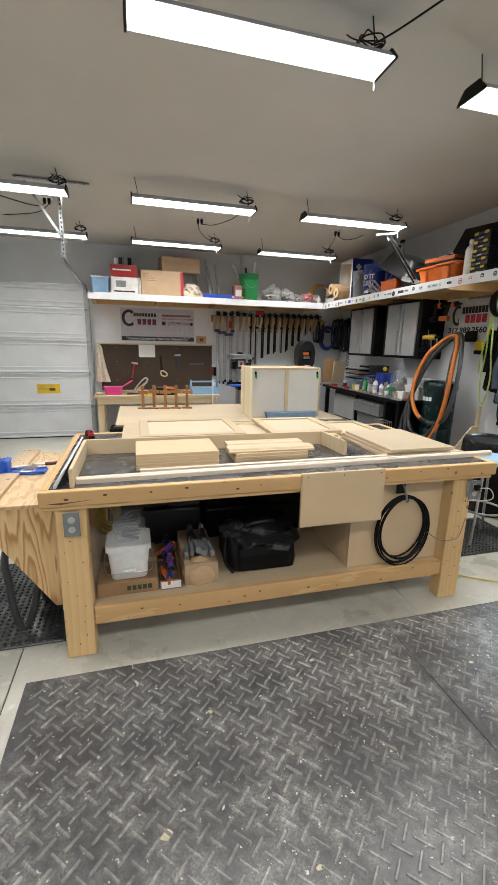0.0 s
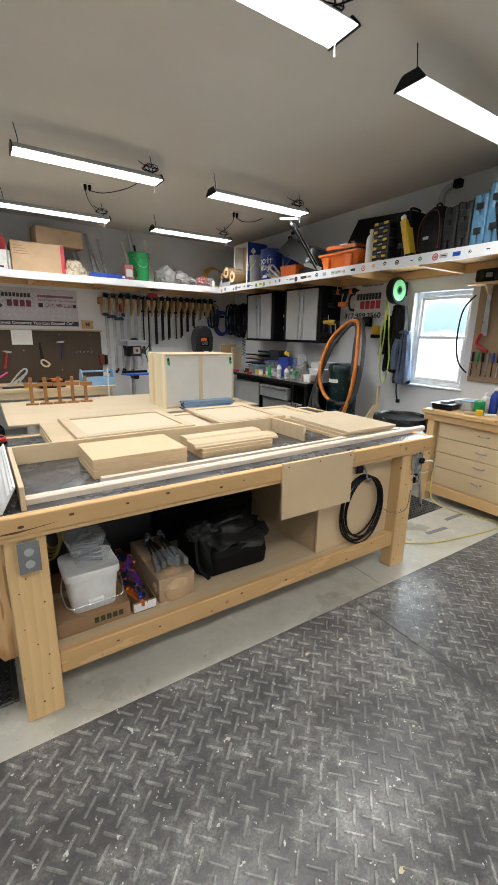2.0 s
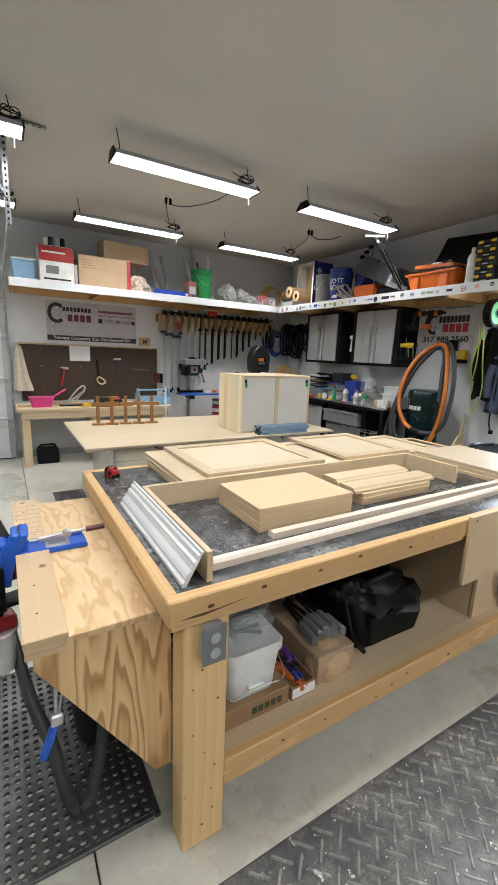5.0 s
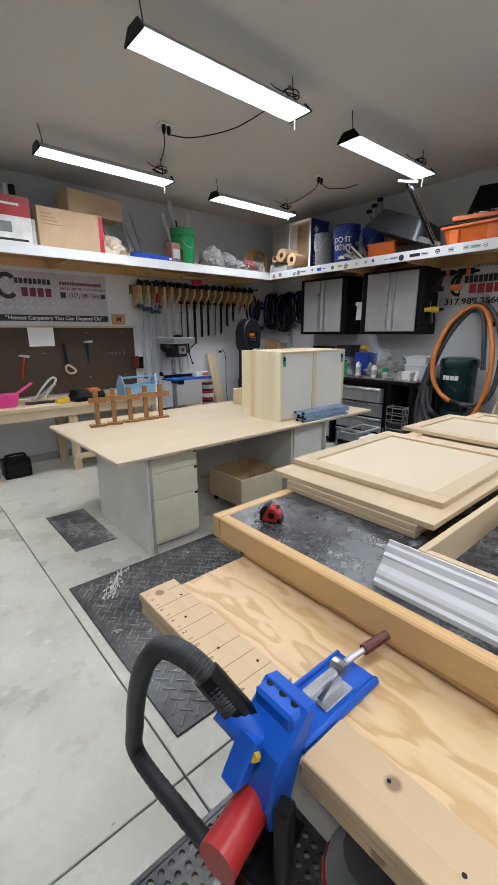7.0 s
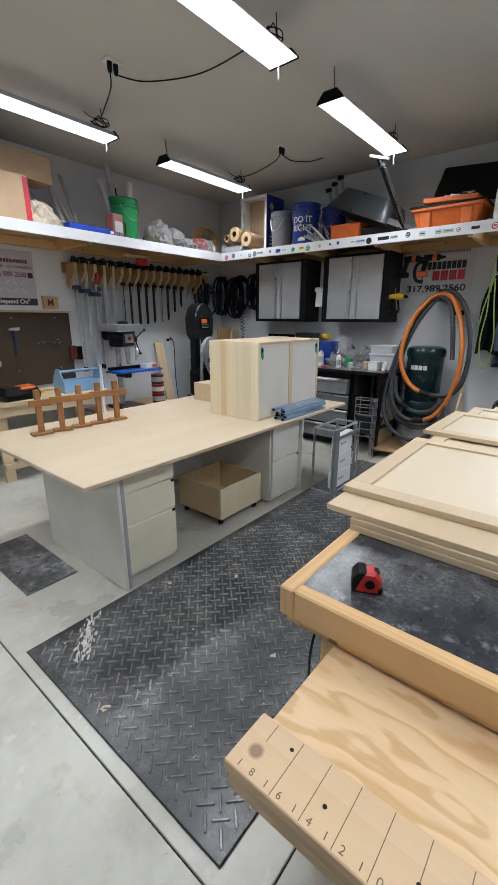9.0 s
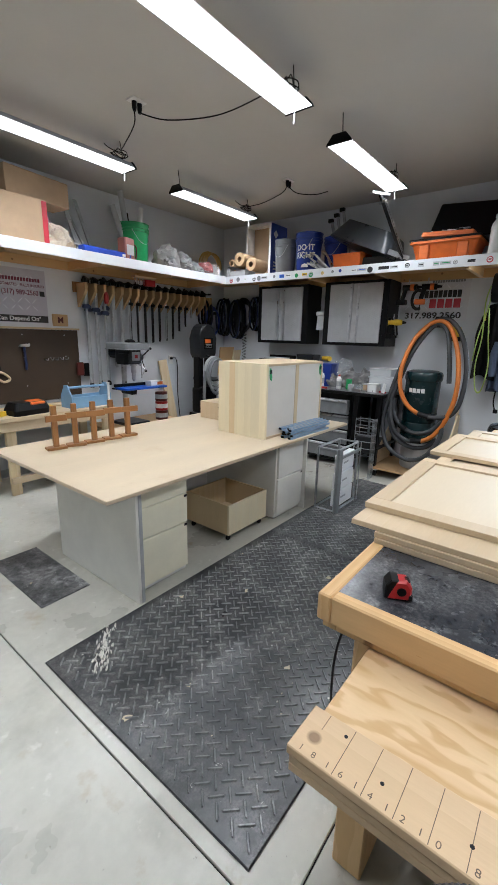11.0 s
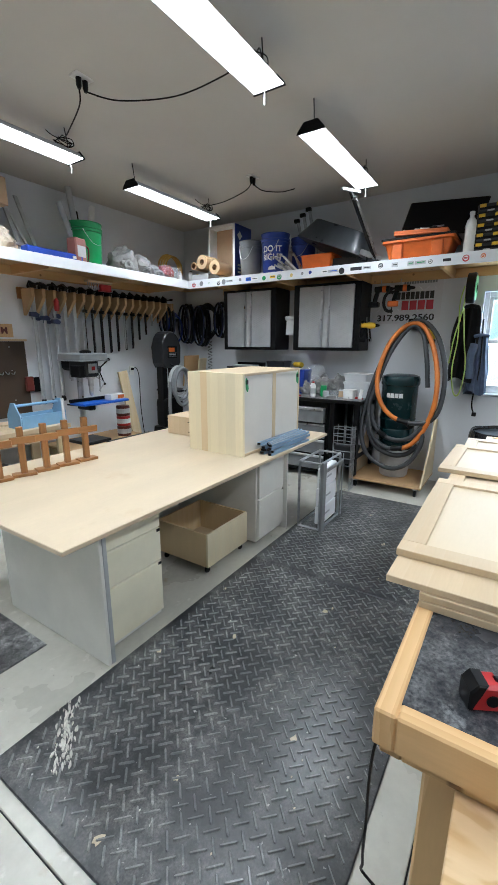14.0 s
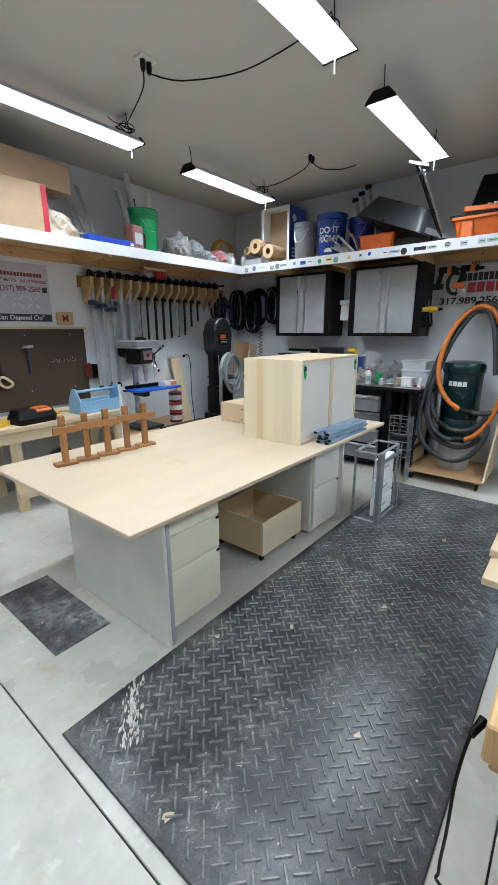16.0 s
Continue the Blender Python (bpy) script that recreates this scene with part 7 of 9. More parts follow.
CT = BT + 0.0035
tin(3.34, 4.93, CT, 0.035, 0.12, GREEN, GREEN, "small green spray can on the black bench")
tin(3.30, 4.70, CT, 0.03, 0.09, STEEL, CARD, "small tin with a tan label on the bench")
bottle(3.34, 5.30, CT, 0.035, 0.2, WHITE, BLUE, "white glue bottle on the bench", band=LIGHT_GREY)
bottle(3.44, 5.12, CT, 0.03, 0.13, WHITE, WHITE, "small white bottle on the bench")
bin_box(3.36, 4.80, CT, 0.14, 0.16, 0.07, CLEAR, "shallow clear tray of screws", name="parts_tray", cat="tray")
bin_box(3.55, 4.58, CT, 0.28, 0.30, 0.17, FROSTED, "large cloudy plastic tub on the bench", FROSTED)
bin_box(3.5, 5.62, CT, 0.26, 0.3, 0.12, LIGHT_GREY, "grey parts case stacked on the bench", DARK_RED)
bin_box(3.5, 5.62, CT + 0.1205, 0.24, 0.28, 0.10, CLEAR, "clear parts case with a blue lid", BLUE)
bin_box(3.52, 5.32, CT + 0.0, 0.22, 0.22, 0.30, BLUE, "dark blue plastic caddy on the bench")
bin_box(3.36, 5.52, CT, 0.12, 0.18, 0.06, WHITE, "white tray of small parts")
for i in range(5):
    t = thing("parts_drawer_tray", "thin black organiser tray on a shelf rack", "tray", 3.56, 6.14, CT + 0.068 * i, group="stacked organiser trays")
    part("tray", box(-0.15, 0.18, -0.2, 0.2, 0, 0.02, 0.003), (BLACK, ROUGH_TAN, BLACK, DARK_GREY, BLACK)[i], t)
    part("spacer", box(0.10, 0.18, -0.2, 0.2, 0.0203, 0.0675, 0.002), BLACK, t)
    part("contents", box(-0.12, 0.08, -0.16, 0.14, 0.0205, 0.04, 0.004), (GREY, YELLOW, GREY, CARD, LIGHT_GREY)[i], t)
for i, (x, y, sx, sy, sz) in enumerate(((3.58, 5.02, 0.32, 0.42, 0.19), (3.62, 4.80, 0.26, 0.28, 0.20), (3.50, 5.16, 0.2, 0.25, 0.13))):
    t = thing("rag_heap", "crumpled heap of dark grey rags on the bench", "rags", x, y, CT, 30 * i, group="rag heaps")
    part("cloth", soft_lump(sx, sy, sz, 50 + i, 0.32, 4), GREY_CLOTH, t, smooth=True)
    part("fold", soft_lump(sx * 0.6, sy * 0.5, sz * 1.1, 57 + i, 0.35, 4, m=pose(0.02, 0.05, 0, 0, 0, 40)), GREY_CLOTH, t, smooth=True)
bin_box(3.56, 4.60, CT + 0.1705, 0.26, 0.28, 0.09, FROSTED, "cloudy plastic food tub stacked on a larger one", WHITE)
bin_box(3.34, 4.62, CT, 0.13, 0.13, 0.10, WHITE, "small white tub on the bench")
bin_box(3.40, 5.86, CT, 0.30, 0.34, 0.14, GREY, "grey-blue tool case on the bench", BLUE_CLEAR)
bin_box(3.60, 5.66, CT + 0.221, 0.22, 0.26, 0.16, DARK_GREY, "dark open bin on the stacked cases")
bottle(3.26, 5.02, CT, 0.03, 0.17, WHITE, RED, "white squeeze bottle with a red cap", band=LIGHT_GREY)
bottle(3.28, 5.46, CT, 0.028, 0.19, GREEN, BLACK, "green bottle on the black bench")
for i, (x, y, mt) in enumerate(((3.24, 4.86, LIGHT_GREY), (3.22, 5.60, WHITE), (3.25, 5.74, YELLOW), (3.24, 6.02, DARK_RED))):
    tin(x, y, CT, 0.032, 0.075 + 0.015 * (i % 2), STEEL, mt, "small tin among the clutter on the bench")
t = thing("plastic_bag", "crumpled clear plastic bag over the rags", "plastic bag", 3.62, 5.16, CT + 0.13)
part("film", soft_lump(0.22, 0.26, 0.2, 61, 0.4, 3), CLEAR, t)
for i in range(14):
    t = thing("small_part", "small loose tool on the bench top", "tool", 3.17 + 0.16 * rnd.random(), 4.5 + 1.9 * i / 14, CT, rnd.uniform(0, 180), group="loose tools on the bench")
    part("piece", box(-0.05, 0.05, -0.014, 0.014, 0, rnd.uniform(0.015, 0.04), 0.004), rnd.choice([STEEL, GREEN, WHITE, YELLOW, BLACK, LIGHT_GREY, RED]), t)
t = thing("yellow_drill", "yellow and black cordless drill on the caddy", "drill", 3.5, 5.34, CT + 0.302, 60)
part("body", rod((-0.08, 0, 0.035), (0.06, 0, 0.035), 0.03), YELLOW, t)
part("handle", box(-0.07, -0.03, -0.016, 0.016, 0.0, 0.03, 0.004), BLACK, t)
part("chuck", rod((0.06, 0, 0.035), (0.11, 0, 0.035), 0.02, 0.01), BLACK, t)

# ---- printed sign on the right wall ----
sg = thing("wall_sign", "grey printed company sign with a phone number", "sign")
part("sheet", box(XW - 0.0045, XW - 0.001, 3.86, 4.58, 1.735, 2.22, 0), BANNER_X, sg)
tread_print(0.72, 0.485, pose(XW - 0.0047, 4.58, 1.735, 90, 0, -90), sg, BANNER_LIGHT)
FACE_W = lambda y, z: pose(XW - 0.0052, y, z, 90, 0, -90)
lettering("317.989.2560", 0.09, BLACK_PRINT, FACE_W(4.22, 1.765), sg, bold=0.002, width=0.60)
word_bars(4.32, 1.985, [0.04] * 8, 0.075, BLACK_PRINT, sg, "w", 0.22)
word_bars(4.26, 1.875, [0.07] * 4, 0.095, RED_PRINT, sg, "w", 0.2)
word_bars(4.25, 2.14, [0.02] * 13, 0.035, GREY, sg, "w", 0.3)
bm = bmesh.new()
for i in range(12):
    a0, a1 = radians(60 + 240 * i / 12), radians(60 + 240 * (i + 1) / 12)
    slab([(0.085 * math.cos(a0), 0.12 * math.sin(a0)), (0.085 * math.cos(a1), 0.12 * math.sin(a1)), (0.05 * math.cos(a1), 0.085 * math.sin(a1)), (0.05 * math.cos(a0), 0.085 * math.sin(a0))], 0, 0.001, bm, m=FACE_W(4.39, 1.97))
part("logo_mark", bm, BLACK_PRINT, sg)
part("cross_mark", box(XW - 0.0065, XW - 0.0054, 4.36, 4.37, 1.84, 1.95, 0), BLACK_PRINT, sg)

# tools hung under the shelf
for i, (y, mt) in enumerate(((4.42, ORANGE), (4.22, ORANGE), (4.55, YELLOW))):
    t = thing("cordless_drill", "orange and black cordless drill hung below the shelf", "drill", 3.55, y, 2.164 if i < 2 else 1.80, 15 * i, group="hung drills")
    part("body", rod((0, -0.09, -0.09), (0, 0.06, -0.09), 0.032, 0.03, 14), BLACK if i < 2 else mt, t, smooth=True)
    part("nose_ring", rod((0, -0.06, -0.09), (0, -0.02, -0.09), 0.034, 0.034, 14), mt, t, "bright coloured collar")
    part("chuck", rod((0, -0.09, -0.09), (0, -0.14, -0.09), 0.02, 0.01), BLACK, t)
    part("grip", beam((0, 0.03, -0.1), (0, 0.06, -0.22), 0.032, 0.045, None, 0.008), BLACK, t)
    part("battery", box(-0.035, 0.035, 0.01, 0.12, -0.27, -0.215, 0.008), mt if i == 1 else BLACK, t)
    part("hook", rod((0, 0, -0.065), (0, 0, 0.0), 0.005), STEEL, t)

# ---- central vacuum on a cart ----
cv = thing("central_vacuum", "dark green canister vacuum with a grey tank", "vacuum cleaner", 3.47, 4.12, 0.115)
part("tank", turned([(0.15, 0.0), (0.165, 0.02), (0.175, 0.30), (0.185, 0.31)], 28), LIGHT_GREY, cv, smooth=True)
part("body", turned([(0.192, 0.312), (0.197, 0.33), (0.197, 0.52), (0.19, 0.53), (0.197, 0.54), (0.20, 0.98), (0.205, 0.985)], 28), TEAL_DARK, cv, smooth=True)
part("lid", turned([(0.212, 0.986), (0.215, 1.0), (0.215, 1.05), (0.20, 1.075), (0.15, 1.09), (0.05, 1.095)], 28), TEAL_DARK, cv, smooth=True)
bm = bmesh.new()
for i in range(4):
    a = radians(180 - 24 + 14 * i)
    box(-0.002, 0.002, -0.02, 0.02, 0.86, 0.905, 0, bm, pose(0.2 * math.cos(a), 0.2 * math.sin(a), 0, 0, 0, math.degrees(a)))
part("logo_bars", bm, WHITE, cv)
for z in (0.36, 0.62):
    part("band", turned([(0.2, z), (0.203, z + 0.008), (0.2, z + 0.016)], 28), TEAL_DARK, cv)
cv.scale = (0.9, 0.9, 1.0)
part("inlet", rod((-0.14, -0.14, 0.62), (-0.2, -0.2, 0.58), 0.035), BLACK, cv)
part("latch", box(-0.225, -0.198, 0.05, 0.08, 0.27, 0.37, 0.005), BLACK, cv)
ct = thing("vacuum_cart", "low plywood cart on casters with a tall back board", "cart")
part("deck", box(3.12, 3.78, 3.76, 4.50, 0.093, 0.112, 0.002), ROUGH_TAN, ct)
part("back_board", slab([(3.70, 0.1125), (3.78, 0.1125), (3.78, 0.95), (3.74, 0.95)], -3.80, -3.782, m=UPX), PALE_Z, ct)
part("side_board", slab([(3.12, 0.1125), (3.76, 0.1125), (3.76, 0.55), (3.66, 0.55), (3.2, 0.16)], -4.50, -4.482, m=UPX), PALE_Z, ct)
part("side_board", slab([(3.12, 0.1125), (3.76, 0.1125), (3.76, 0.72), (3.66, 0.72), (3.2, 0.16)], -3.778, -3.76, m=UPX), PALE_Z, ct)
for x in (3.17, 3.72):
    for y in (3.82, 4.44):
        c = part("caster", turned([(0.03, -0.012), (0.034, -0.005), (0.034, 0.005), (0.03, 0.012)], 14, m=pose(x, y, 0.034, 90)), BLACK, ct)
        part("fork", box(x - 0.02, x + 0.02, y - 0.02, y + 0.02, 0.0685, 0.0925, 0.004), STEEL, c)


vh = thing("vacuum_hose", "grey and orange vacuum hose looped over a wall hook", "hose")
part("orange_loop", tube([(3.2, 4.04, 0.76), (3.2, 4.17, 0.84), (3.21, 4.27, 1.0), (3.25, 4.30, 1.22), (3.33, 4.24, 1.5), (3.45, 4.14, 1.67), (3.5, 4.04, 1.72), (3.45, 3.92, 1.66), (3.33, 3.80, 1.45), (3.25, 3.735, 1.2), (3.21, 3.73, 0.95), (3.2, 3.79, 0.72), (3.19, 3.89, 0.55), (3.17, 4.0, 0.48)], 0.024, 12, 12, rib=0.0012), ORANGE_HOSE, vh, "orange ribbed hose", smooth=True)
part("grey_loop", tube([(3.2, 4.02, 0.755), (3.2, 3.88, 0.75), (3.21, 3.75, 0.79), (3.24, 3.68, 0.94), (3.30, 3.68, 1.26), (3.4, 3.79, 1.58), (3.52, 3.98, 1.74), (3.45, 4.16, 1.64), (3.33, 4.31, 1.3), (3.25, 4.40, 0.9), (3.2, 4.42, 0.62), (3.16, 4.33, 0.38), (3.14, 4.1, 0.27), (3.15, 3.92, 0.34), (3.18, 3.81, 0.55), (3.22, 3.83, 0.75)], 0.024, 12, 12, rib=0.0012), RIBBED_GREY, vh, smooth=True)
part("grey_loop", tube([(3.17, 4.01, 0.48), (3.17, 4.16, 0.48), (3.18, 4.30, 0.6), (3.22, 4.36, 0.85), (3.28, 4.30, 1.15), (3.36, 4.21, 1.45), (3.5, 4.08, 1.68), (3.46, 3.95, 1.63), (3.36, 3.87, 1.4), (3.3, 3.82, 1.1)], 0.024, 12, 12, rib=0.0012), RIBBED_GREY, vh, smooth=True)
part("grey_loop", tube([(3.24, 4.33, 0.9), (3.21, 4.30, 0.72), (3.2, 4.2, 0.6), (3.19, 4.06, 0.56), (3.19, 3.92, 0.6), (3.2, 3.82, 0.72)], 0.024, 12, 10, rib=0.0012), RIBBED_GREY, vh, smooth=True)
part("grey_loop", tube([(3.22, 4.38, 0.75), (3.19, 4.28, 0.5), (3.2, 4.1, 0.40), (3.22, 3.95, 0.42), (3.22, 3.85, 0.52)], 0.024, 12, 10, rib=0.0012), RIBBED_GREY, vh, smooth=True)
part("cuff", rod((3.2, 4.06, 0.768), (3.2, 3.95, 0.748), 0.028), BLACK, vh)
part("cuff", rod((3.17, 3.98, 0.486), (3.17, 4.09, 0.475), 0.028), BLACK, vh)
part("cuff", rod((3.19, 4.24, 0.63), (3.19, 4.16, 0.585), 0.028), BLACK, vh)
part("nozzle", rod((3.2, 4.46, 0.95), (3.2, 4.44, 1.05), 0.022, 0.016), WHITE, vh)
part("wall_hook", slab([(3.50, 1.66), (3.80, 1.66), (3.80, 1.78), (3.76, 1.78), (3.74, 1.70), (3.50, 1.70)], -4.16, -4.02, bevel=0.004, m=UPX), BLACK, vh, "black steel hook")

# ---- hose reel, jackets, bin, stool ----
rl = thing("hose_reel", "black air hose reel with a bright green face", "hose reel", 3.63, 3.56, 2.04)
rl.scale = (0.9, 0.55, 0.95)
part("housing", turned([(0.10, -0.10), (0.145, -0.09), (0.15, 0.02), (0.14, 0.045)], 24, m=pose(0, 0, 0, 90)), BLACK, rl, smooth=True)
part("face", turned([(0.118, 0.0), (0.118, 0.006), (0.10, 0.010)], 24, m=pose(0, -0.047, 0, 90)), plastic("lime_face", (0.30, 0.75, 0.35)), rl)
part("hub", turned([(0.03, 0.0), (0.028, 0.012)], 14, m=pose(0, -0.058, 0, 90)), BLACK, rl)
part("hub_ring", turned([(0.05, 0.0), (0.05, 0.004)], 18, m=pose(0, -0.0575, 0, 90)), GREEN, rl)
part("bracket", box(0.10, 0.168, -0.04, 0.08, -0.05, 0.10, 0.005), BLACK, rl)
part("green_hose", tube([(-0.02, 0.13, 0.02), (-0.05, 0.17, -0.15), (-0.06, 0.14, -0.5), (-0.06, 0.18, -0.8), (-0.06, 0.12, -1.05), (-0.06, 0.02, -1.06), (-0.05, -0.03, -0.8), (-0.05, 0.04, -0.5), (-0.04, 0.10, -0.2)], 0.0105, 10, 8), LIME, rl, "lime green air hose")
part("green_hose", tube([(-0.02, 0.10, 0.02), (-0.07, 0.11, -0.2), (-0.08, 0.20, -0.5), (-0.07, 0.24, -0.75)], 0.0105, 10, 8), LIME, rl)
part("fitting", rod((-0.05, 0.14, -0.26), (-0.055, 0.14, -0.33), 0.013), YELLOW, rl)
t = thing("yellow_tool", "yellow and black tool hanging on the wall", "tool", XW - 0.05, 3.93, 1.62)
part("body", box(-0.03, 0.03, -0.05, 0.05, -0.06, 0.05, 0.01), YELLOW, t)
part("grip", box(-0.035, 0.032, -0.055, 0.055, -0.10, -0.055, 0.01), BLACK, t)


def jacket(y, w, z0, z1, mt, label, x=XW - 0.11, seed=0):
    t = thing("jacket", label, "jacket", x, y, z0)
    h = z1 - z0
    rings = []
    for f in (0, 0.03, 0.2, 0.4, 0.6, 0.8, 0.92, 1.0):
        s = 0.5 + 0.5 * (1 - f) ** 0.7
        rings.append([(0.075 * (0.6 + 0.5 * (1 - f)) * math.cos(a) * (1 + 0.4 * math.sin(6 * a + seed)), w / 2 * s * math.sin(a) * (1 + 0.25 * noise.noise(Vector((a * 2, f * 4, seed)))), h * f + (0.03 * math.sin(3 * a) if f == 0 else 0)) for a in [i * math.pi / 14 for i in range(28)]])
    part("cloth", lofted(rings), mt, t, smooth=True)
    part("sleeve", tube([(-0.06, w * 0.25, h * 0.85), (-0.08, w * 0.36, h * 0.6), (-0.07, w * 0.32, h * 0.25)], 0.04, 8, 6), mt, t, smooth=True)
    part("collar", tube([(-0.03, -0.06, h * 0.98), (-0.06, 0, h * 1.0), (-0.03, 0.06, h * 0.98)], 0.018, 8), mt, t)
    part("hook", rod((0.0, 0, h), (0.109, 0, h + 0.01), 0.005), STEEL, t)


jacket(3.56, 0.30, 1.16, 1.88, BLACK_CLOTH, "black work jacket hanging on a hook", seed=1)
jacket(3.44, 0.20, 1.04, 1.60, DENIM, "blue-grey cloth hanging by the window", seed=2)
t = thing("strap", "black strap dangling from the jacket hook", "strap", XW - 0.16, 3.42, 0.8)
part("webbing", tube([(0, 0.02, 0.95), (-0.03, 0.0, 0.5), (-0.01, 0.03, 0.15), (0, 0.0, 0.02)], 0.007, 6), BLACK, t)
part("buckle", box(-0.015, 0.015, -0.02, 0.02, 0.0, 0.04, 0.004), BLACK, t)
tc_ = thing("trash_can", "round black trash can with a crinkled black liner", "trash can", 3.36, 3.12, 0)
part("can", turned([(0.21, 0), (0.22, 0.01), (0.265, 0.68), (0.27, 0.70)], 28), BLACK, tc_, smooth=True)
bm = bmesh.new()
rings = []
for r, z in ((0.24, 0.60), (0.272, 0.715), (0.285, 0.73), (0.292, 0.70), (0.30, 0.60)):
    rings.append([((r + 0.005 * math.sin(i * 1.1) * (z < 0.71) + 0.003 * math.sin(i * 2.3)) * math.cos(i * math.pi / 24), (r + 0.005 * math.sin(i * 1.1) * (z < 0.71)) * math.sin(i * math.pi / 24), z + 0.003 * math.sin(i * 0.9)) for i in range(48)])
part("liner", lofted(rings, cap=False), plastic("bin_liner", (0.012, 0.012, 0.013), 0.25), tc_, "shiny black bin liner")
part("contents", soft_lump(0.44, 0.44, 0.12, 9, 0.3, m=pose(0, 0, 0.53)), BLACK_CLOTH, tc_)
t = thing("stool", "round stool with a pale blue seat and chrome legs", "stool", 2.76, 2.62, 0)
part("seat", turned([(0.14, 0.68), (0.165, 0.685), (0.17, 0.71), (0.15, 0.73)], 24), SKY_BLUE, t, smooth=True)
part("seat_rim", turned([(0.172, 0.685), (0.175, 0.69), (0.172, 0.70)], 24), STEEL, t)
part("foot_ring", tube([(0.17 * math.cos(a), 0.17 * math.sin(a), 0.28) for a in [i * math.pi / 6 for i in range(12)]], 0.009, 8, 4, True), STEEL, t)
for i in range(4):
    a = i * math.pi / 2 + 0.6
    part("leg", tube([(0.10 * math.cos(a), 0.10 * math.sin(a), 0.68), (0.16 * math.cos(a), 0.16 * math.sin(a), 0.30), (0.21 * math.cos(a), 0.21 * math.sin(a), 0.01)], 0.011, 8), STEEL, t)
t = thing("air_line", "thin yellow air line lying across the floor", "hose", 0, 0, 0)
part("line", tube([(3.10, 2.52, 0.30), (3.06, 2.46, 0.06), (3.12, 2.2, 0.008), (3.22, 1.97, 0.008), (3.10, 1.88, 0.008), (2.7, 1.93, 0.008), (2.35, 2.02, 0.008), (2.1, 2.2, 0.008)], 0.006, 8, 8), plastic("pale_yellow_hose", (0.6, 0.52, 0.15)), t)
for i, (x, y) in enumerate(((2.62, 2.12), (3.0, 2.2))):
    t = thing("floor_strip", "short grey strip lying on the concrete", "strip", x, y, 0, -4 + 3 * i, group="floor strips")
    part("strip", box(-0.12, 0.12, -0.018, 0.018, 0, 0.003, 0.001), GREY, t)

# ---- drawer bench under the window wall ----
rb = thing("drawer_bench", "pine work bench with four plywood drawers and open shelves", "workbench")
XF = 3.17
part("top", box(3.12, XW - 0.002, 0.1, 2.73, 0.852, 0.89, 0.004), PINE_Y, rb)
part("front_rail", box(3.135, 3.172, 0.12, 2.71, 0.79, 0.8515, 0.003), PINE_Y, rb)
part("base_rail", box(3.15, 3.188, 0.12, 2.66, 0.085, 0.175, 0.003), PINE_Y, rb)
for y in (2.60, 0.12):
    part("leg", box(3.145, 3.235, y, y + 0.07, 0, 0.7895, 0.003), PINE_Z, rb)
    part("leg", box(3.70, 3.79, y, y + 0.07, 0, 0.7895, 0.003), PINE_Z, rb)
part("deck", box(3.189, 3.80, 0.2, 2.6, 0.155, 0.174, 0.002), PALE_Z, rb)
part("end_panel", box(3.19, 3.80, 2.56, 2.578, 0.1745, 0.8515, 0.002), PALE_Z, rb)
part("divider", box(3.19, 3.80, 1.675, 1.693, 0.1745, 0.8515, 0.002), PALE_Z, rb)
part("divider", box(3.19, 3.80, 0.9, 0.918, 0.1745, 0.8515, 0.002), PALE_Z, rb)
part("shelf", box(3.19, 3.79, 0.92, 1.674, 0.515, 0.533, 0.002), PALE_Z, rb)
part("back_panel", box(3.80, 3.812, 0.1, 2.6, 0.175, 0.851, 0), PALE_Z, rb)
zs = (0.785, 0.64, 0.50, 0.355, 0.18)
for zb, za in zip(zs, zs[1:]):
    d = part("drawer", box(XF, XF + 0.019, 1.70, 2.555, za + 0.003, zb - 0.003, 0.002), MAPLE_FRONT, rb)
    part("drawer_box", box(XF + 0.0195, 3.72, 1.72, 2.53, za + 0.012, zb - 0.02, 0.002), PALE, d)
    part("handle", tube([(XF, 2.10, zb - 0.06), (XF - 0.025, 2.105, zb - 0.06), (XF - 0.027, 2.14, zb - 0.06), (XF - 0.025, 2.175, zb - 0.06), (XF, 2.18, zb - 0.06)], 0.006, 8, 4), STEEL, d, "chrome bow handle")
R = 0.8905
t = bin_box(3.36, 1.585, 0.5335, 0.16, 0.15, 0.22, WHITE, "white pail with a blue label", BLUE)
bottle(3.34, 1.40, 0.5335, 0.085, 0.25, WHITE, RED, "white jug with a red cap on the shelf", name="jug", cat="jug")
bottle(3.36, 1.56, 0.1745, 0.085, 0.30, plastic("cream_jug", (0.70, 0.60, 0.33)), WHITE, "cream yellow glue jug on the deck", name="jug", cat="jug", band=WHITE)
for i in range(5):
    carton(3.24, 3.55, 1.10, 1.44, 0.1745 + 0.058 * i, 0.054, WHITE if i % 2 else PAPER, "flat white carton in a stack", tape_strip=False)
ch = thing("tool_chest", "steel tool chest with slim drawers and a raised black lid", "tool chest", 3.55, 1.72, R + 0.012)
part("body", box(-0.20, 0.2, -0.42, 0.42, 0, 0.33, 0.006), BLACK_STEEL, ch)
for i in range(5):
    d = part("drawer", box(-0.216, -0.2005, -0.38, 0.38, 0.02 + 0.06 * i, 0.072 + 0.06 * i, 0.003), CHEST_SILVER, ch)
    part("pull", box(-0.228, -0.2165, -0.38, 0.38, 0.062 + 0.06 * i, 0.073 + 0.06 * i, 0.003), LIGHT_GREY, d)
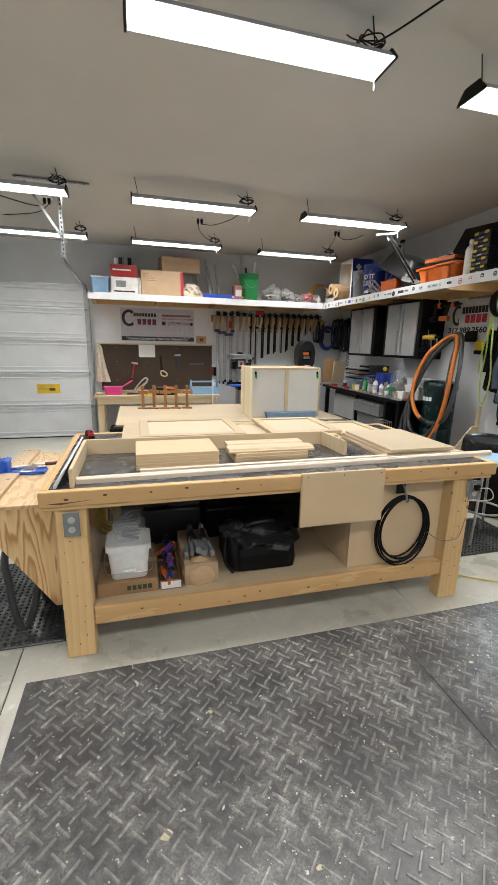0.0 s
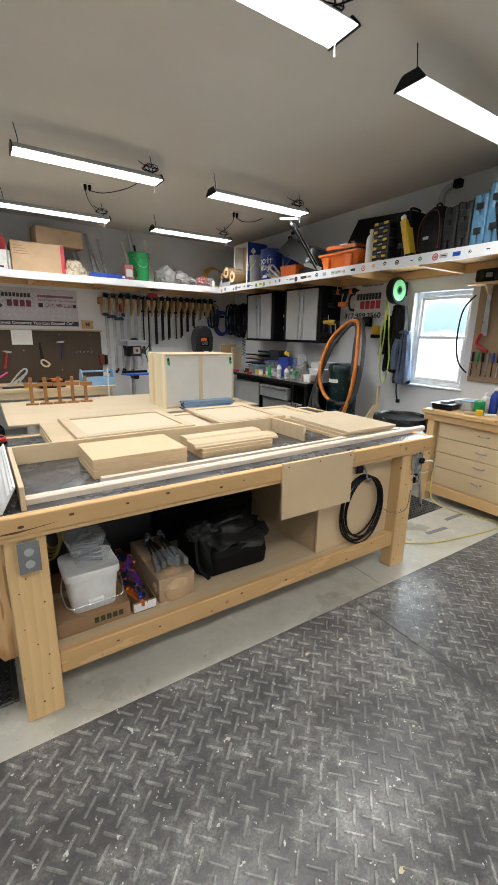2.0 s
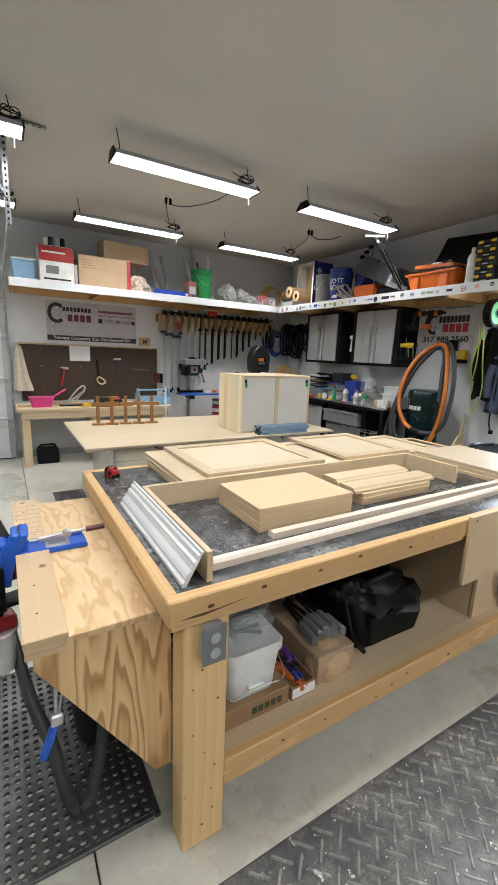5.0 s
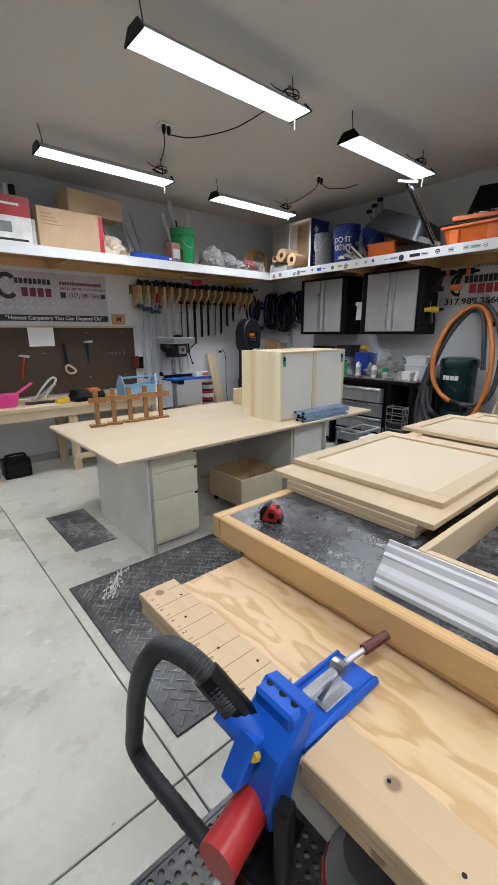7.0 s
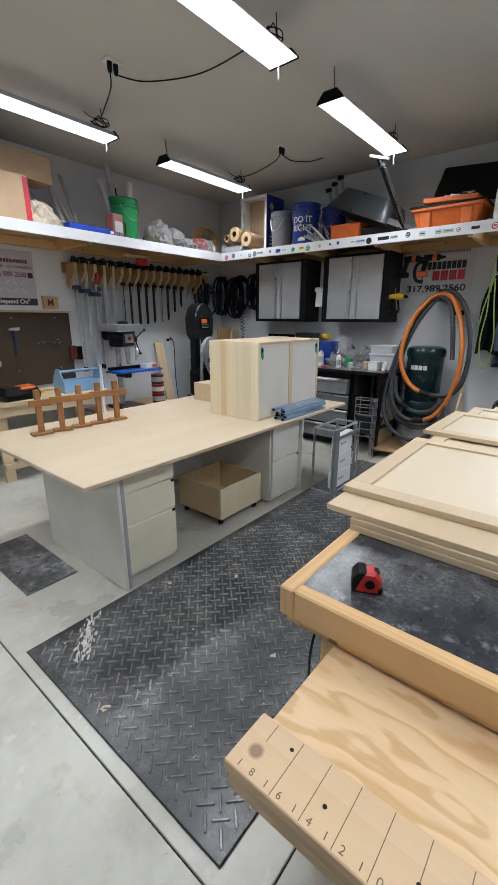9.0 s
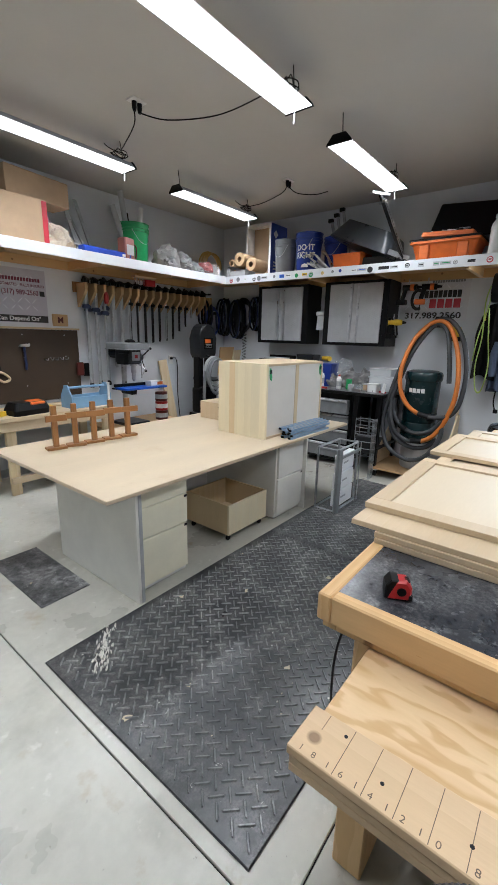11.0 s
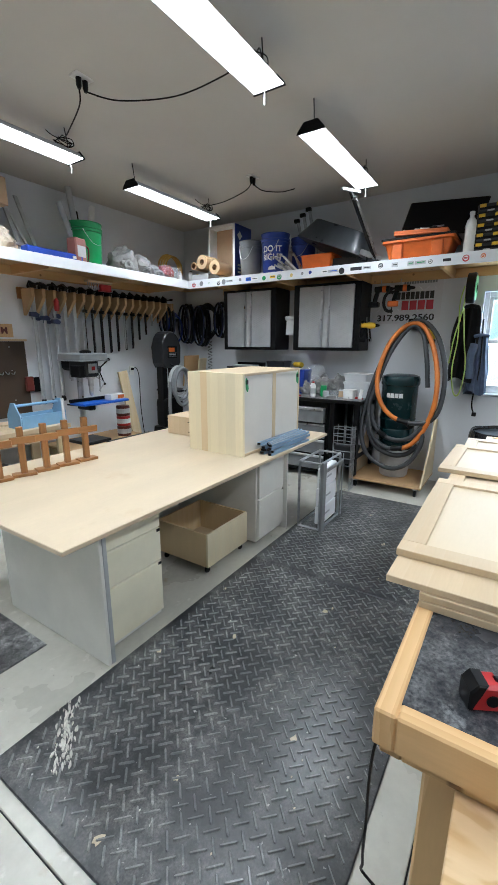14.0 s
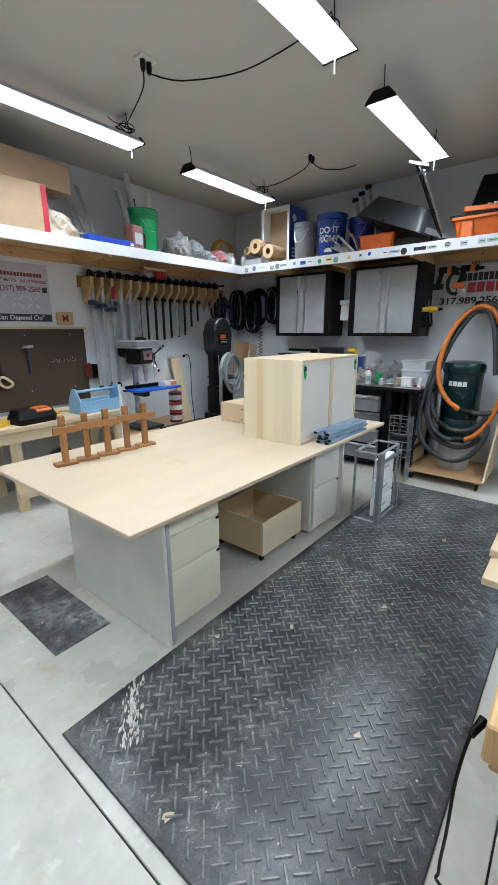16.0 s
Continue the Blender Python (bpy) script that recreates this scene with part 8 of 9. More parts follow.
part("lid", box(0.13, 0.2, -0.42, 0.42, 0.335, 0.66, 0.006), BLACK_STEEL, ch)
part("lid_tray", box(-0.19, 0.12, -0.41, 0.41, 0.331, 0.345, 0.003), BLACK, ch)
for y in (-0.35, 0.35):
    for x in (-0.15, 0.15):
        part("foot", turned([(0.018, -0.012), (0.018, 0.0)], 10, m=pose(x, y, 0)), BLACK, ch)
for i, (y, mt) in enumerate(((1.96, YELLOW), (1.80, YELLOW), (1.66, ORANGE), (1.5, YELLOW))):
    t = thing("power_tool", "yellow and black power tool lying in the chest lid tray", "power tool", 3.46, y, R + 0.358, 40 * i, group="tools in the chest")
    part("body", box(-0.07, 0.07, -0.045, 0.045, 0, 0.075, 0.02, seg=2), mt, t)
    part("handle", tube([(-0.06, 0, 0.06), (-0.05, 0, 0.12), (0.03, 0, 0.13), (0.06, 0, 0.07)], 0.014, 8), mt if i % 2 else BLACK, t)
    part("base", box(-0.08, 0.05, -0.05, 0.05, -0.0, 0.012, 0.004), BLACK, t)
tray = thing("black_tray", "shallow black tray of small tools", "tray", 3.33, 2.60, R, 5)
part("tray", lofted([square_ring(0.13, 0.09, 0.02, 0), square_ring(0.14, 0.10, 0.02, 0.05), square_ring(0.145, 0.105, 0.02, 0.055)]), BLACK, tray)
part("tools", box(-0.1, 0.1, -0.03, 0.03, 0.056, 0.075, 0.006), GREY, tray)
bin_box(3.36, 2.42, R, 0.13, 0.13, 0.10, CLEAR, "clear deli tub with a blue tint", SKY_BLUE)
bottle(3.36, 2.20, R, 0.034, 0.24, BLUE, WHITE, "blue spray bottle with a white cap")
tin(3.28, 2.28, R, 0.045, 0.12, GREEN, GREEN, "green tin on the bench")
bottle(3.44, 2.31, R, 0.04, 0.18, WHITE, WHITE, "white bottle on the bench")
tin(3.22, 2.24, R, 0.03, 0.05, YELLOW, YELLOW, "small yellow tub on the bench")
bottle(3.42, 2.10, R, 0.04, 0.17, CARD, RED, "amber bottle with a red cap")
bin_box(3.5, 2.5, R, 0.2, 0.2, 0.09, WHITE, "white tub of supplies")
rnd = random.Random(91)
for i in range(9):
    t = thing("bench_clutter", "small loose tool on the pine bench", "tool", 3.2 + 0.1 * rnd.random(), 1.2 + 0.14 * i, R, rnd.uniform(0, 180), group="loose tools on the pine bench")
    part("piece", box(-0.05, 0.05, -0.012, 0.012, 0, rnd.uniform(0.012, 0.03), 0.004), rnd.choice([YELLOW, GREEN, WHITE, BLACK, PALE, ORANGE]), t)

pg = thing("pegboard", "brown hardboard tool wall with a pine top shelf", "pegboard")
part("sheet", box(XW - 0.02, XW - 0.001, 0.1, 2.72, 1.12, 2.03, 0.002), PEG_BROWN, pg)
part("shelf", box(3.62, XW - 0.001, 0.1, 2.76, 2.031, 2.05, 0.002), PINE_Y, pg)
for y in (0.5, 1.6, 2.6):
    part("bracket", slab([(3.66, 2.0305), (3.798, 2.0305), (3.798, 1.9)], -y - 0.018, -y, m=UPX), PALE_Z, pg)
rd = thing("jobsite_radio", "black jobsite radio on the small shelf", "radio", 3.72, 2.58, 2.051)
part("case", box(-0.06, 0.06, -0.14, 0.14, 0, 0.12, 0.03, seg=3), BLACK, rd)
for y in (-0.08, 0.08):
    part("speaker", turned([(0.04, 0), (0.038, 0.006), (0.01, 0.001)], 18, m=pose(-0.06, y, 0.055, 0, -90, 0)), DARK_STEEL, rd)
part("panel", box(-0.064, -0.0605, -0.03, 0.03, 0.04, 0.08, 0.002), GREY, rd)
for i, (y, h, d) in enumerate(((2.36, 0.10, 0.05), (2.24, 0.07, 0.06), (2.2, 0.13, 0.05), (1.9, 0.03, 0.07), (1.75, 0.05, 0.04), (1.6, 0.03, 0.06))):
    t = thing("wood_block", "small pine block on the shelf", "wood block", 3.72, y, 2.051, 5 * i, group="wood blocks")
    part("block", box(-0.06, 0.06, -d, d, 0, h, 0.002), PALE_Z, t)
ht = thing("hard_hat", "white hard hat hanging on the tool wall", "hard hat", 3.69, 2.37, 1.86)
ht.scale = (1.0, 0.87, 0.9)
part("shell", turned([(0.128, 0.0), (0.13, 0.02), (0.118, 0.07), (0.085, 0.115), (0.03, 0.135)], 26, m=pose(0.07, 0, 0, 0, -90, 0)), WHITE, ht, smooth=True)
part("brim", turned([(0.128, 0.0), (0.145, 0.002), (0.147, 0.008), (0.129, 0.012)], 26, m=pose(0.07, 0, 0, 0, -90, 0)), WHITE, ht)
part("ridge", box(-0.075, 0.04, -0.012, 0.012, -0.11, 0.11, 0.01, seg=2), WHITE, ht)
part("suspension", turned([(0.05, -0.03), (0.12, -0.008)], 18, m=pose(0.07, 0, 0, 0, -90, 0)), BLACK, ht)
for i, (y, z) in enumerate(((2.16, 1.80), (1.98, 1.80), (1.62, 1.86), (1.45, 1.82))):
    t = thing("impact_driver", "red and black impact driver hung on the tool wall", "drill", 3.70, y, z, 10 * i, group="drivers on the tool wall")
    part("body", rod((-0.07, 0, 0.05), (0.06, 0, 0.05), 0.032, 0.03, 12), RED if i < 2 else BLACK, t, smooth=True)
    part("chuck", rod((-0.07, 0, 0.05), (-0.12, 0, 0.05), 0.02, 0.012), DARK_STEEL, t)
    part("grip", beam((0.02, 0, 0.03), (0.0, 0, -0.08), 0.035, 0.035, None, 0.01), BLACK, t)
    part("battery", box(-0.05, 0.05, -0.04, 0.04, -0.14, -0.081, 0.01), BLACK, t)
    part("bracket", box(0.055, 0.10, -0.02, 0.02, 0.01, 0.08, 0.003), DARK_STEEL, t)
t = thing("pruning_saw", "steel hand saw with a red handle on the tool wall", "saw", 3.76, 2.60, 1.45)
part("blade", slab([(-0.03, 0.12), (0.03, 0.12), (0.02, 0.55), (-0.01, 0.55)], 0, 0.003, m=pose(0, 0, 0, 90, 0, 90)), STEEL, t)
part("handle", tube([(0, 0.02, 0.14), (0.0, 0.06, 0.05), (0, 0.0, 0.0), (0, -0.06, -0.03)], 0.018, 8), RED, t)
for i in range(9):
    y = 2.68 - 0.05 * i
    t = thing("hand_tool", "hand tool hanging in a row on the tool wall", "tool", 3.775, y, 1.30, 0, group="hand tools on the tool wall")
    part("shaft", rod((0, 0, -0.12), (0, 0, 0.02), 0.006, 0.004), STEEL if i % 2 else DARK_STEEL, t)
    part("grip", rod((0, 0, 0.02), (0, 0, 0.11), 0.013, 0.011), (BLACK, GREEN, BLACK, GREY, BLUE, BLACK, GREY, RED, BLACK)[i], t)
    part("peg", rod((0.0, 0, 0.06), (0.03, 0, 0.06), 0.004), STEEL, t)
t = thing("cord_loop", "thin black cable hanging in a loop by the window", "cable", 3.77, 2.74, 1.1)
part("cable", tube([(0, 0, 0.85), (-0.05, 0.08, 0.7), (-0.05, 0.10, 0.4), (-0.03, 0.06, 0.2), (0, -0.02, 0.1)], 0.008, 8), BLACK, t)

# ---- dark bundles in the far corner ----
for i, (x, y, z0, w, h) in enumerate(((3.66, 7.22, 1.50, 0.20, 0.58), (3.70, 6.98, 1.46, 0.22, 0.60), (3.70, 6.62, 1.58, 0.16, 0.50), (3.30, 7.26, 1.62, 0.16, 0.40))):
    t = thing("cord_bundle", "thick bundle of black cords hanging in the corner", "cables", x, y, z0, group="corner cord bundles")
    for k in range(9):
        a = k * 0.7
        part("loop", tube([(0.06 * math.cos(a) + 0.02 * math.sin(k), -w * 0.45 * math.cos(q) + 0.02 * math.sin(a + k), h * 0.5 + (h * 0.46 - 0.01 * (k % 3)) * math.sin(q)) for q in [m * math.pi / 5 for m in range(10)]], 0.013, 6, 4, True), BLACK if k % 4 else NAVY_CAST, t)
    part("hook", rod((0.0, 0, h * 0.94), (0.10, 0, h * 0.98), 0.008), DARK_STEEL, t)

# ---- things on the back shelf ----
H = 2.2705


def pail(x, y, z, r, h, mt, label, rz=0, name="bucket"):
    t = thing(name, label, "bucket", x, y, z, rz)
    part("body", turned([(r * 0.84, 0), (r * 0.86, 0.006), (r * 0.96, h * 0.80), (r * 0.99, h * 0.985), (r * 0.93, h * 0.99), (r * 0.83, 0.02)], 28), mt, t, smooth=True)
    for f in (0.80, 0.87, 0.985):
        part("rim", turned([(r * 0.965, h * f - 0.006), (r * 1.03, h * f - 0.004), (r * 1.03, h * f + 0.006), (r * 0.965, h * f + 0.008)], 28), mt, t)
    part("handle", tube([(r * 0.7, -r * 0.75, h * 0.82), (r * 0.3, -r * 1.1, h * 0.52), (-r * 0.3, -r * 1.1, h * 0.52), (-r * 0.7, -r * 0.75, h * 0.82)], 0.003, 6), STEEL, t)
    return t


bin_box(-0.46, 6.95, H, 0.26, 0.22, 0.25, SKY_BLUE, "light blue and white packet on the shelf", WHITE)
c = carton(-0.30, 0.08, 6.76, 7.1, H, 0.41, WHITE, "red and white product carton with dark print", tape_strip=False)
part("red_panel", box(-0.1905, 0.1905, -0.1715, -0.1703, 0.24, 0.408, 0), RED, c)
part("print", box(-0.15, 0.15, -0.1715, -0.1703, 0.03, 0.05, 0), BLACK_PRINT, c)
part("print", box(-0.12, 0.02, -0.1715, -0.1703, 0.10, 0.19, 0), GREY, c)
part("print", box(-0.16, 0.10, -0.1725, -0.1716, 0.33, 0.35, 0), WHITE, c)
for i in range(4):
    tin(-0.22 + 0.065 * i, 6.86, H + 0.4135, 0.028, 0.11, (STEEL, BLACK, STEEL, BLACK)[i], (WHITE, DARK_GREY, LIGHT_GREY, BLACK)[i], "spray can standing on the carton")
tin(0.105, 6.80, H, 0.02, 0.24, WHITE, WHITE, "narrow white tube on the shelf")
c = carton(0.13, 0.76, 6.74, 7.2, H, 0.36, CARD, "large tan cardboard box with red stripes")
part("stripe", box(0.27, 0.3155, -0.2315, -0.2303, 0.0, 0.35, 0), RED_PRINT, c)
part("stripe", box(0.3155, 0.3166, -0.2, -0.1, 0.0, 0.35, 0), RED_PRINT, c)
part("open_flap", box(-0.2, 0.2, -0.2, 0.0, 0, 0.004, 0, m=pose(-0.05, 0.05, 0.372, 14)), CARD, c)
for i in range(4):
    part("text_bar", box(-0.28, -0.18 + 0.03 * i, -0.2315, -0.2303, 0.30 - 0.03 * i, 0.308 - 0.03 * i, 0), CARD_DARK, c)
c = carton(0.42, 1.02, 6.80, 7.05, H + 0.3638, 0.21, CARD, "long tan carton lying across the larger box", rz=8)
t = thing("canvas_sack", "limp cream canvas sack on the shelf", "sack", 0.90, 6.86, H)
part("cloth", soft_lump(0.30, 0.22, 0.20, 71, 0.35, 4), CLOTH, t)
t = thing("blue_level_case", "flat blue plastic case on the shelf edge", "case", 1.36, 6.78, H, 2)
part("case", box(-0.28, 0.28, -0.05, 0.05, 0, 0.065, 0.008), plastic("royal_blue", (0.02, 0.07, 0.50)), t)
part("clasp", box(0.16, 0.20, -0.056, -0.05, 0.02, 0.045, 0.002), WHITE, t)
for i, (x, dx, h, mt) in enumerate(((1.02, 0.06, 0.50, LIGHT_GREY), (1.10, 0.10, 0.42, DULL_STEEL), (1.24, 0.06, 0.66, GALVANISED), (1.34, 0.14, 0.58, LIGHT_GREY), (1.40, 0.05, 0.60, GALVANISED))):
    t = thing("metal_bar", "metal bar leaning upright on the shelf", "metal bar", x, 7.05, H, group="bars on the shelf")
    part("bar", beam((0, 0, 0.0), (-dx, 0.24, h), 0.042, 0.016), mt, t)
t = thing("plank_offcut", "white plank lying along the shelf", "plank", 1.30, 6.92, H)
part("plank", box(-0.45, 0.45, -0.04, 0.04, 0, 0.02, 0.002, m=pose(0, 0, 0.068, 0, 3, 0)), LIGHT_GREY, t)
part("support", box(-0.3, -0.2, -0.03, 0.03, 0, 0.085, 0.002), PALE, t)
part("support", box(0.2, 0.3, -0.03, 0.03, 0, 0.055, 0.002), PALE, t)
t = thing("red_block", "faded red and grey block on the shelf", "block", 1.62, 6.80, H, 10)
part("block", box(-0.07, 0.07, -0.06, 0.06, 0, 0.22, 0.012), plastic("faded_red", (0.30, 0.12, 0.10)), t)
part("strap", tube([(0.07, -0.02, 0.18), (0.13, -0.02, 0.15), (0.12, -0.02, 0.04), (0.07, -0.02, 0.03)], 0.008, 6), DARK_RED, t)
part("face", box(-0.05, 0.05, -0.062, -0.0603, 0.05, 0.15, 0), LIGHT_GREY, t)
pail(1.86, 6.98, H, 0.165, 0.42, GREEN, "bright green plastic pail on the shelf")
for i, (dx, dy, ln, mt) in enumerate(((-0.05, 0.02, 0.72, LIGHT_GREY), (-0.02, 0.05, 0.52, BLACK), (0.05, 0.0, 0.60, WHITE), (-0.10, 0.0, 0.55, LIGHT_GREY))):
    t = thing("pipe", "pipe standing in the green pail", "pipe", 1.86 + dx * 0.5, 6.98 + dy, H + 0.015, group="pipes in the pail")
    part("pipe", rod((0, 0, 0), (dx * 2.0, 0.02, ln), 0.03, seg=14), mt, t)
for i, (x, sx, sz, s) in enumerate(((2.24, 0.36, 0.26, 81), (2.48, 0.32, 0.20, 82), (2.62, 0.22, 0.13, 83))):
    t = thing("tarp_heap", "crumpled grey drop cloth on the shelf", "drop cloth", x, 6.88, H, 20 * i, group="drop cloths")
    part("cloth", soft_lump(sx, 0.3, sz, s, 0.26, 4), GREY_CLOTH, t, smooth=True)
    part("fold", soft_lump(sx * 0.7, 0.16, sz * 0.5, s + 7, 0.3, 4, m=pose(-0.03, -0.11, 0, 0, 0, 25)), GREY_CLOTH, t, smooth=True)
b = bin_box(2.87, 6.86, H, 0.30, 0.26, 0.15, CLEAR, "clear plastic tub with red things in it")
part("red_things", soft_lump(0.22, 0.18, 0.12, 84, 0.3, m=pose(0, 0, 0.05)), RED, b)
t = thing("yellow_hose_coil", "coil of ochre air hose on the shelf", "hose", 3.18, 7.0, H)
for k in range(4):
    part("loop", tube([((0.15 + 0.012 * k) * math.cos(a), 0.03 * k, 0.175 + (0.15 + 0.01 * k) * math.sin(a)) for a in [i * math.pi / 6 for i in range(12)]], 0.012, 8, 5, True), plastic("ochre_hose", (0.40, 0.22, 0.03)) if k == 0 else bpy.data.materials["ochre_hose"], t)
bottle(3.04, 6.78, H, 0.03, 0.12, WHITE, WHITE, "small white bottle at the shelf corner")
bottle(3.16, 6.70, H, 0.035, 0.13, LIGHT_GREY, BLACK, "small grey jar at the shelf corner")
bottle(3.24, 6.66, H, 0.03, 0.10, WHITE, YELLOW, "small white jar at the shelf corner")

# ---- things on the right shelf ----
carton(3.13, 3.36, 6.40, 6.66, H, 0.07, LIGHT_GREY, "low grey carton under the paper rolls", tape_strip=False)
for i, (y, z, r) in enumerate(((6.28, -0.0735, 0.078), (6.47, 0.0, 0.08), (6.60, 0.0, 0.045))):
    t = thing("paper_roll", "roll of brown kraft paper lying on the shelf", "paper roll", 3.10, y, H + 0.1235 + r + z, group="kraft paper rolls")
    part("roll", turned([(r, 0.0), (r, 0.26), (0.034, 0.261), (0.034, -0.001), (r, 0.0)], 24, m=pose(0, 0, 0, 0, 90, 0), close=False), CRAFT, t)
    part("core", turned([(0.034, 0.0), (0.034, 0.2), (0.001, 0.2)], 16, m=pose(0.004, 0, 0, 0, 90, 0), close=False), CARD_DARK, t)
t = thing("open_carton", "open white and blue carton lying on its side", "box")
y0, y1, x0, x1, h = 6.10, 6.50, 3.27, 3.62, 0.62
part("blue_side", box(x0, x1, y0, y0 + 0.014, H, H + h, 0.001), BLUE, t)
part("side", box(x0, x1, y1 - 0.014, y1, H, H + h, 0.001), WHITE, t)
part("top", box(x0, x1, y0 + 0.0145, y1 - 0.0145, H + h - 0.014, H + h, 0.001), WHITE, t)
part("bottom", box(x0, x1, y0 + 0.0145, y1 - 0.0145, H, H + 0.014, 0.001), WHITE, t)
part("back", box(x0 + 0.16, x0 + 0.168, y0 + 0.0145, y1 - 0.0145, H + 0.0145, H + h - 0.0145, 0), CARD, t)
part("rim", box(x0 - 0.004, x0 - 0.0005, y0, y0 + 0.03, H, H + h, 0.001), WHITE, t)
part("rim", box(x0 - 0.004, x0 - 0.0005, y1 - 0.03, y1, H, H + h, 0.001), WHITE, t)
part("rim", box(x0 - 0.004, x0 - 0.0005, y0 + 0.0305, y1 - 0.0305, H + h - 0.03, H + h, 0.001), WHITE, t)
part("print", turned([(0.05, 0), (0.05, 0.001)], 4, m=pose(3.37, y0 - 0.0002, H + 0.50, 90, 0, 0)), WHITE, t)
for i in range(3):
    part("print_bar", box(3.33, 3.50, y0 - 0.0012, y0 - 0.0002, H + 0.08 + 0.04 * i, H + 0.10 + 0.04 * i, 0), WHITE, t)
pail(3.34, 5.92, H, 0.135, 0.40, GREY, "grey plastic pail on the shelf", -90)
b = pail(3.36, 5.60, H, 0.16, 0.44, BLUE, "royal blue plastic pail with white lettering", -90)
for i, s in enumerate(("DO IT", "RIGHT")):
    ob = lettering(s, 0.085, WHITE, pose(0, 0, 0), b, "lettering", bold=0.002)
    for v in ob.data.vertices:
        a = v.co.x / 0.152
        z = 0.245 - 0.085 * i + v.co.y
        r = 0.16 * (0.86 + (0.96 - 0.86) * z / 0.352) + 0.0012 + v.co.z
        v.co = Vector((r * math.sin(a + 0.25), -r * math.cos(a + 0.25), z))
    ob.data.update()
part("logo_mark", slab([(-0.045, 0.0), (0.045, 0.0), (0.035, 0.03), (0.0, 0.042), (-0.035, 0.03)], 0, 0.002, m=pose(0.036, -0.1385, 0.055, 90, 0, 14)), WHITE, b)
pail(3.55, 5.33, H, 0.15, 0.40, BLUE, "dark blue plastic pail behind", -90)
for i in range(4):
    t = thing("locking_pliers", "steel C-clamp locking pliers on the shelf", "clamp", 3.22 + 0.03 * i, 5.36 - 0.05 * i, H, 30 * i, group="locking clamps")
    part("arm", beam((0, 0, 0.012), (0.05, 0.16, 0.12 + 0.02 * i), 0.018, 0.022), STEEL, t)
    part("arm", beam((0.03, 0, 0.012), (0.0, 0.17, 0.10), 0.016, 0.02), DULL_STEEL, t)
    part("jaw", tube([(0.05, 0.16, 0.12 + 0.02 * i), (0.06, 0.22, 0.18), (0.02, 0.24, 0.14)], 0.009, 8), STEEL, t)
bin_box(3.36, 5.03, H, 0.30, 0.36, 0.17, ORANGE, "orange plastic tray on the shelf", rz=0, name="orange_tray", cat="tray")
t = thing("wheelbarrow_tray", "dark smoky plastic barrow tray tilted on the shelf", "tray", 3.42, 4.80, H + 0.09)
m = pose(0, 0, 0.30, 0, 0, 0) @ pose(0, 0, 0, -158, 6, 0)
bm = lofted([square_ring(0.24, 0.37, 0.10, 0.22), square_ring(0.27, 0.40, 0.10, 0.215), square_ring(0.20, 0.30, 0.10, 0.0), square_ring(0.12, 0.22, 0.08, -0.01)])
bmesh.ops.transform(bm, matrix=m, verts=bm.verts[:])
part("tray", bm, material("smoky_plastic", (0.045, 0.05, 0.056), 0.3, vary=0.15), t, smooth=True)
part("support", box(-0.14, 0.16, -0.3, 0.2, -0.09, 0.02, 0.01), DARK_GREY, t)
fs = thing("folding_stand", "black and silver folding stand leaning out over the shelf edge", "stand", 3.16, 4.38, H)
for dx in (0.0, 0.05):
    part("leg", beam((dx, 0, 0.02), (dx - 0.34, 0.16, 0.56), 0.028, 0.02), DARK_STEEL, fs)
    part("channel", beam((dx - 0.012, -0.012, 0.04), (dx - 0.30, 0.12, 0.50), 0.010, 0.008), STEEL, fs, "bright steel edge")
part("cross_bar", beam((-0.44, 0.20, 0.555), (-0.24, 0.11, 0.565), 0.03, 0.022), STEEL, fs)
part("hinge", rod((-0.34, 0.10, 0.50), (-0.26, 0.18, 0.50), 0.014), STEEL, fs)
part("foot", box(-0.05, 0.09, -0.04, 0.05, 0.0, 0.022, 0.004), DARK_STEEL, fs)
part("foot_blade", beam((0.02, -0.05, 0.03), (-0.10, 0.12, 0.10), 0.012, 0.05), STEEL, fs)
for i in range(3):
    t = thing("sawhorse_leg", "silver folding leg sticking up from the shelf", "metal leg", 3.55, 5.12 + 0.07 * i, H, group="folded legs")
    part("leg", beam((0, 0, 0.0), (0.0, 0.16, 0.70 - 0.05 * i), 0.022, 0.03), DULL_STEEL, t)
    part("foot", box(-0.02, 0.02, 0.14, 0.2, 0.68 - 0.05 * i, 0.72 - 0.05 * i, 0.004), BLACK, t)

oc = thing("orange_tool_box", "orange plastic tool box with an open tray on top", "tool box", 3.30, 4.00, H)
part("base", lofted([square_ring(0.16, 0.25, 0.03, 0), square_ring(0.19, 0.29, 0.03, 0.20), square_ring(0.21, 0.31, 0.03, 0.205), square_ring(0.21, 0.31, 0.03, 0.235)]), ORANGE, oc)
for y in (-0.17, 0.17):
    part("leg_rib", box(-0.2, -0.165, y - 0.05, y + 0.05, 0.0, 0.19, 0.01), ORANGE, oc)
part("lip", box(-0.215, 0.2, -0.315, 0.315, 0.236, 0.262, 0.006), BLACK, oc)
part("tray", box(-0.17, 0.17, -0.22, 0.24, 0.28, 0.345, 0.01, m=pose(0, 0.0, 0, 4)), ORANGE, oc)
for i in range(7):
    part("tool", rod((-0.16 + 0.02 * i, -0.2 + 0.06 * i, 0.35), (-0.1, -0.1 + 0.05 * i, 0.372), 0.011), (STEEL, BLACK, WHITE)[i % 3], oc)
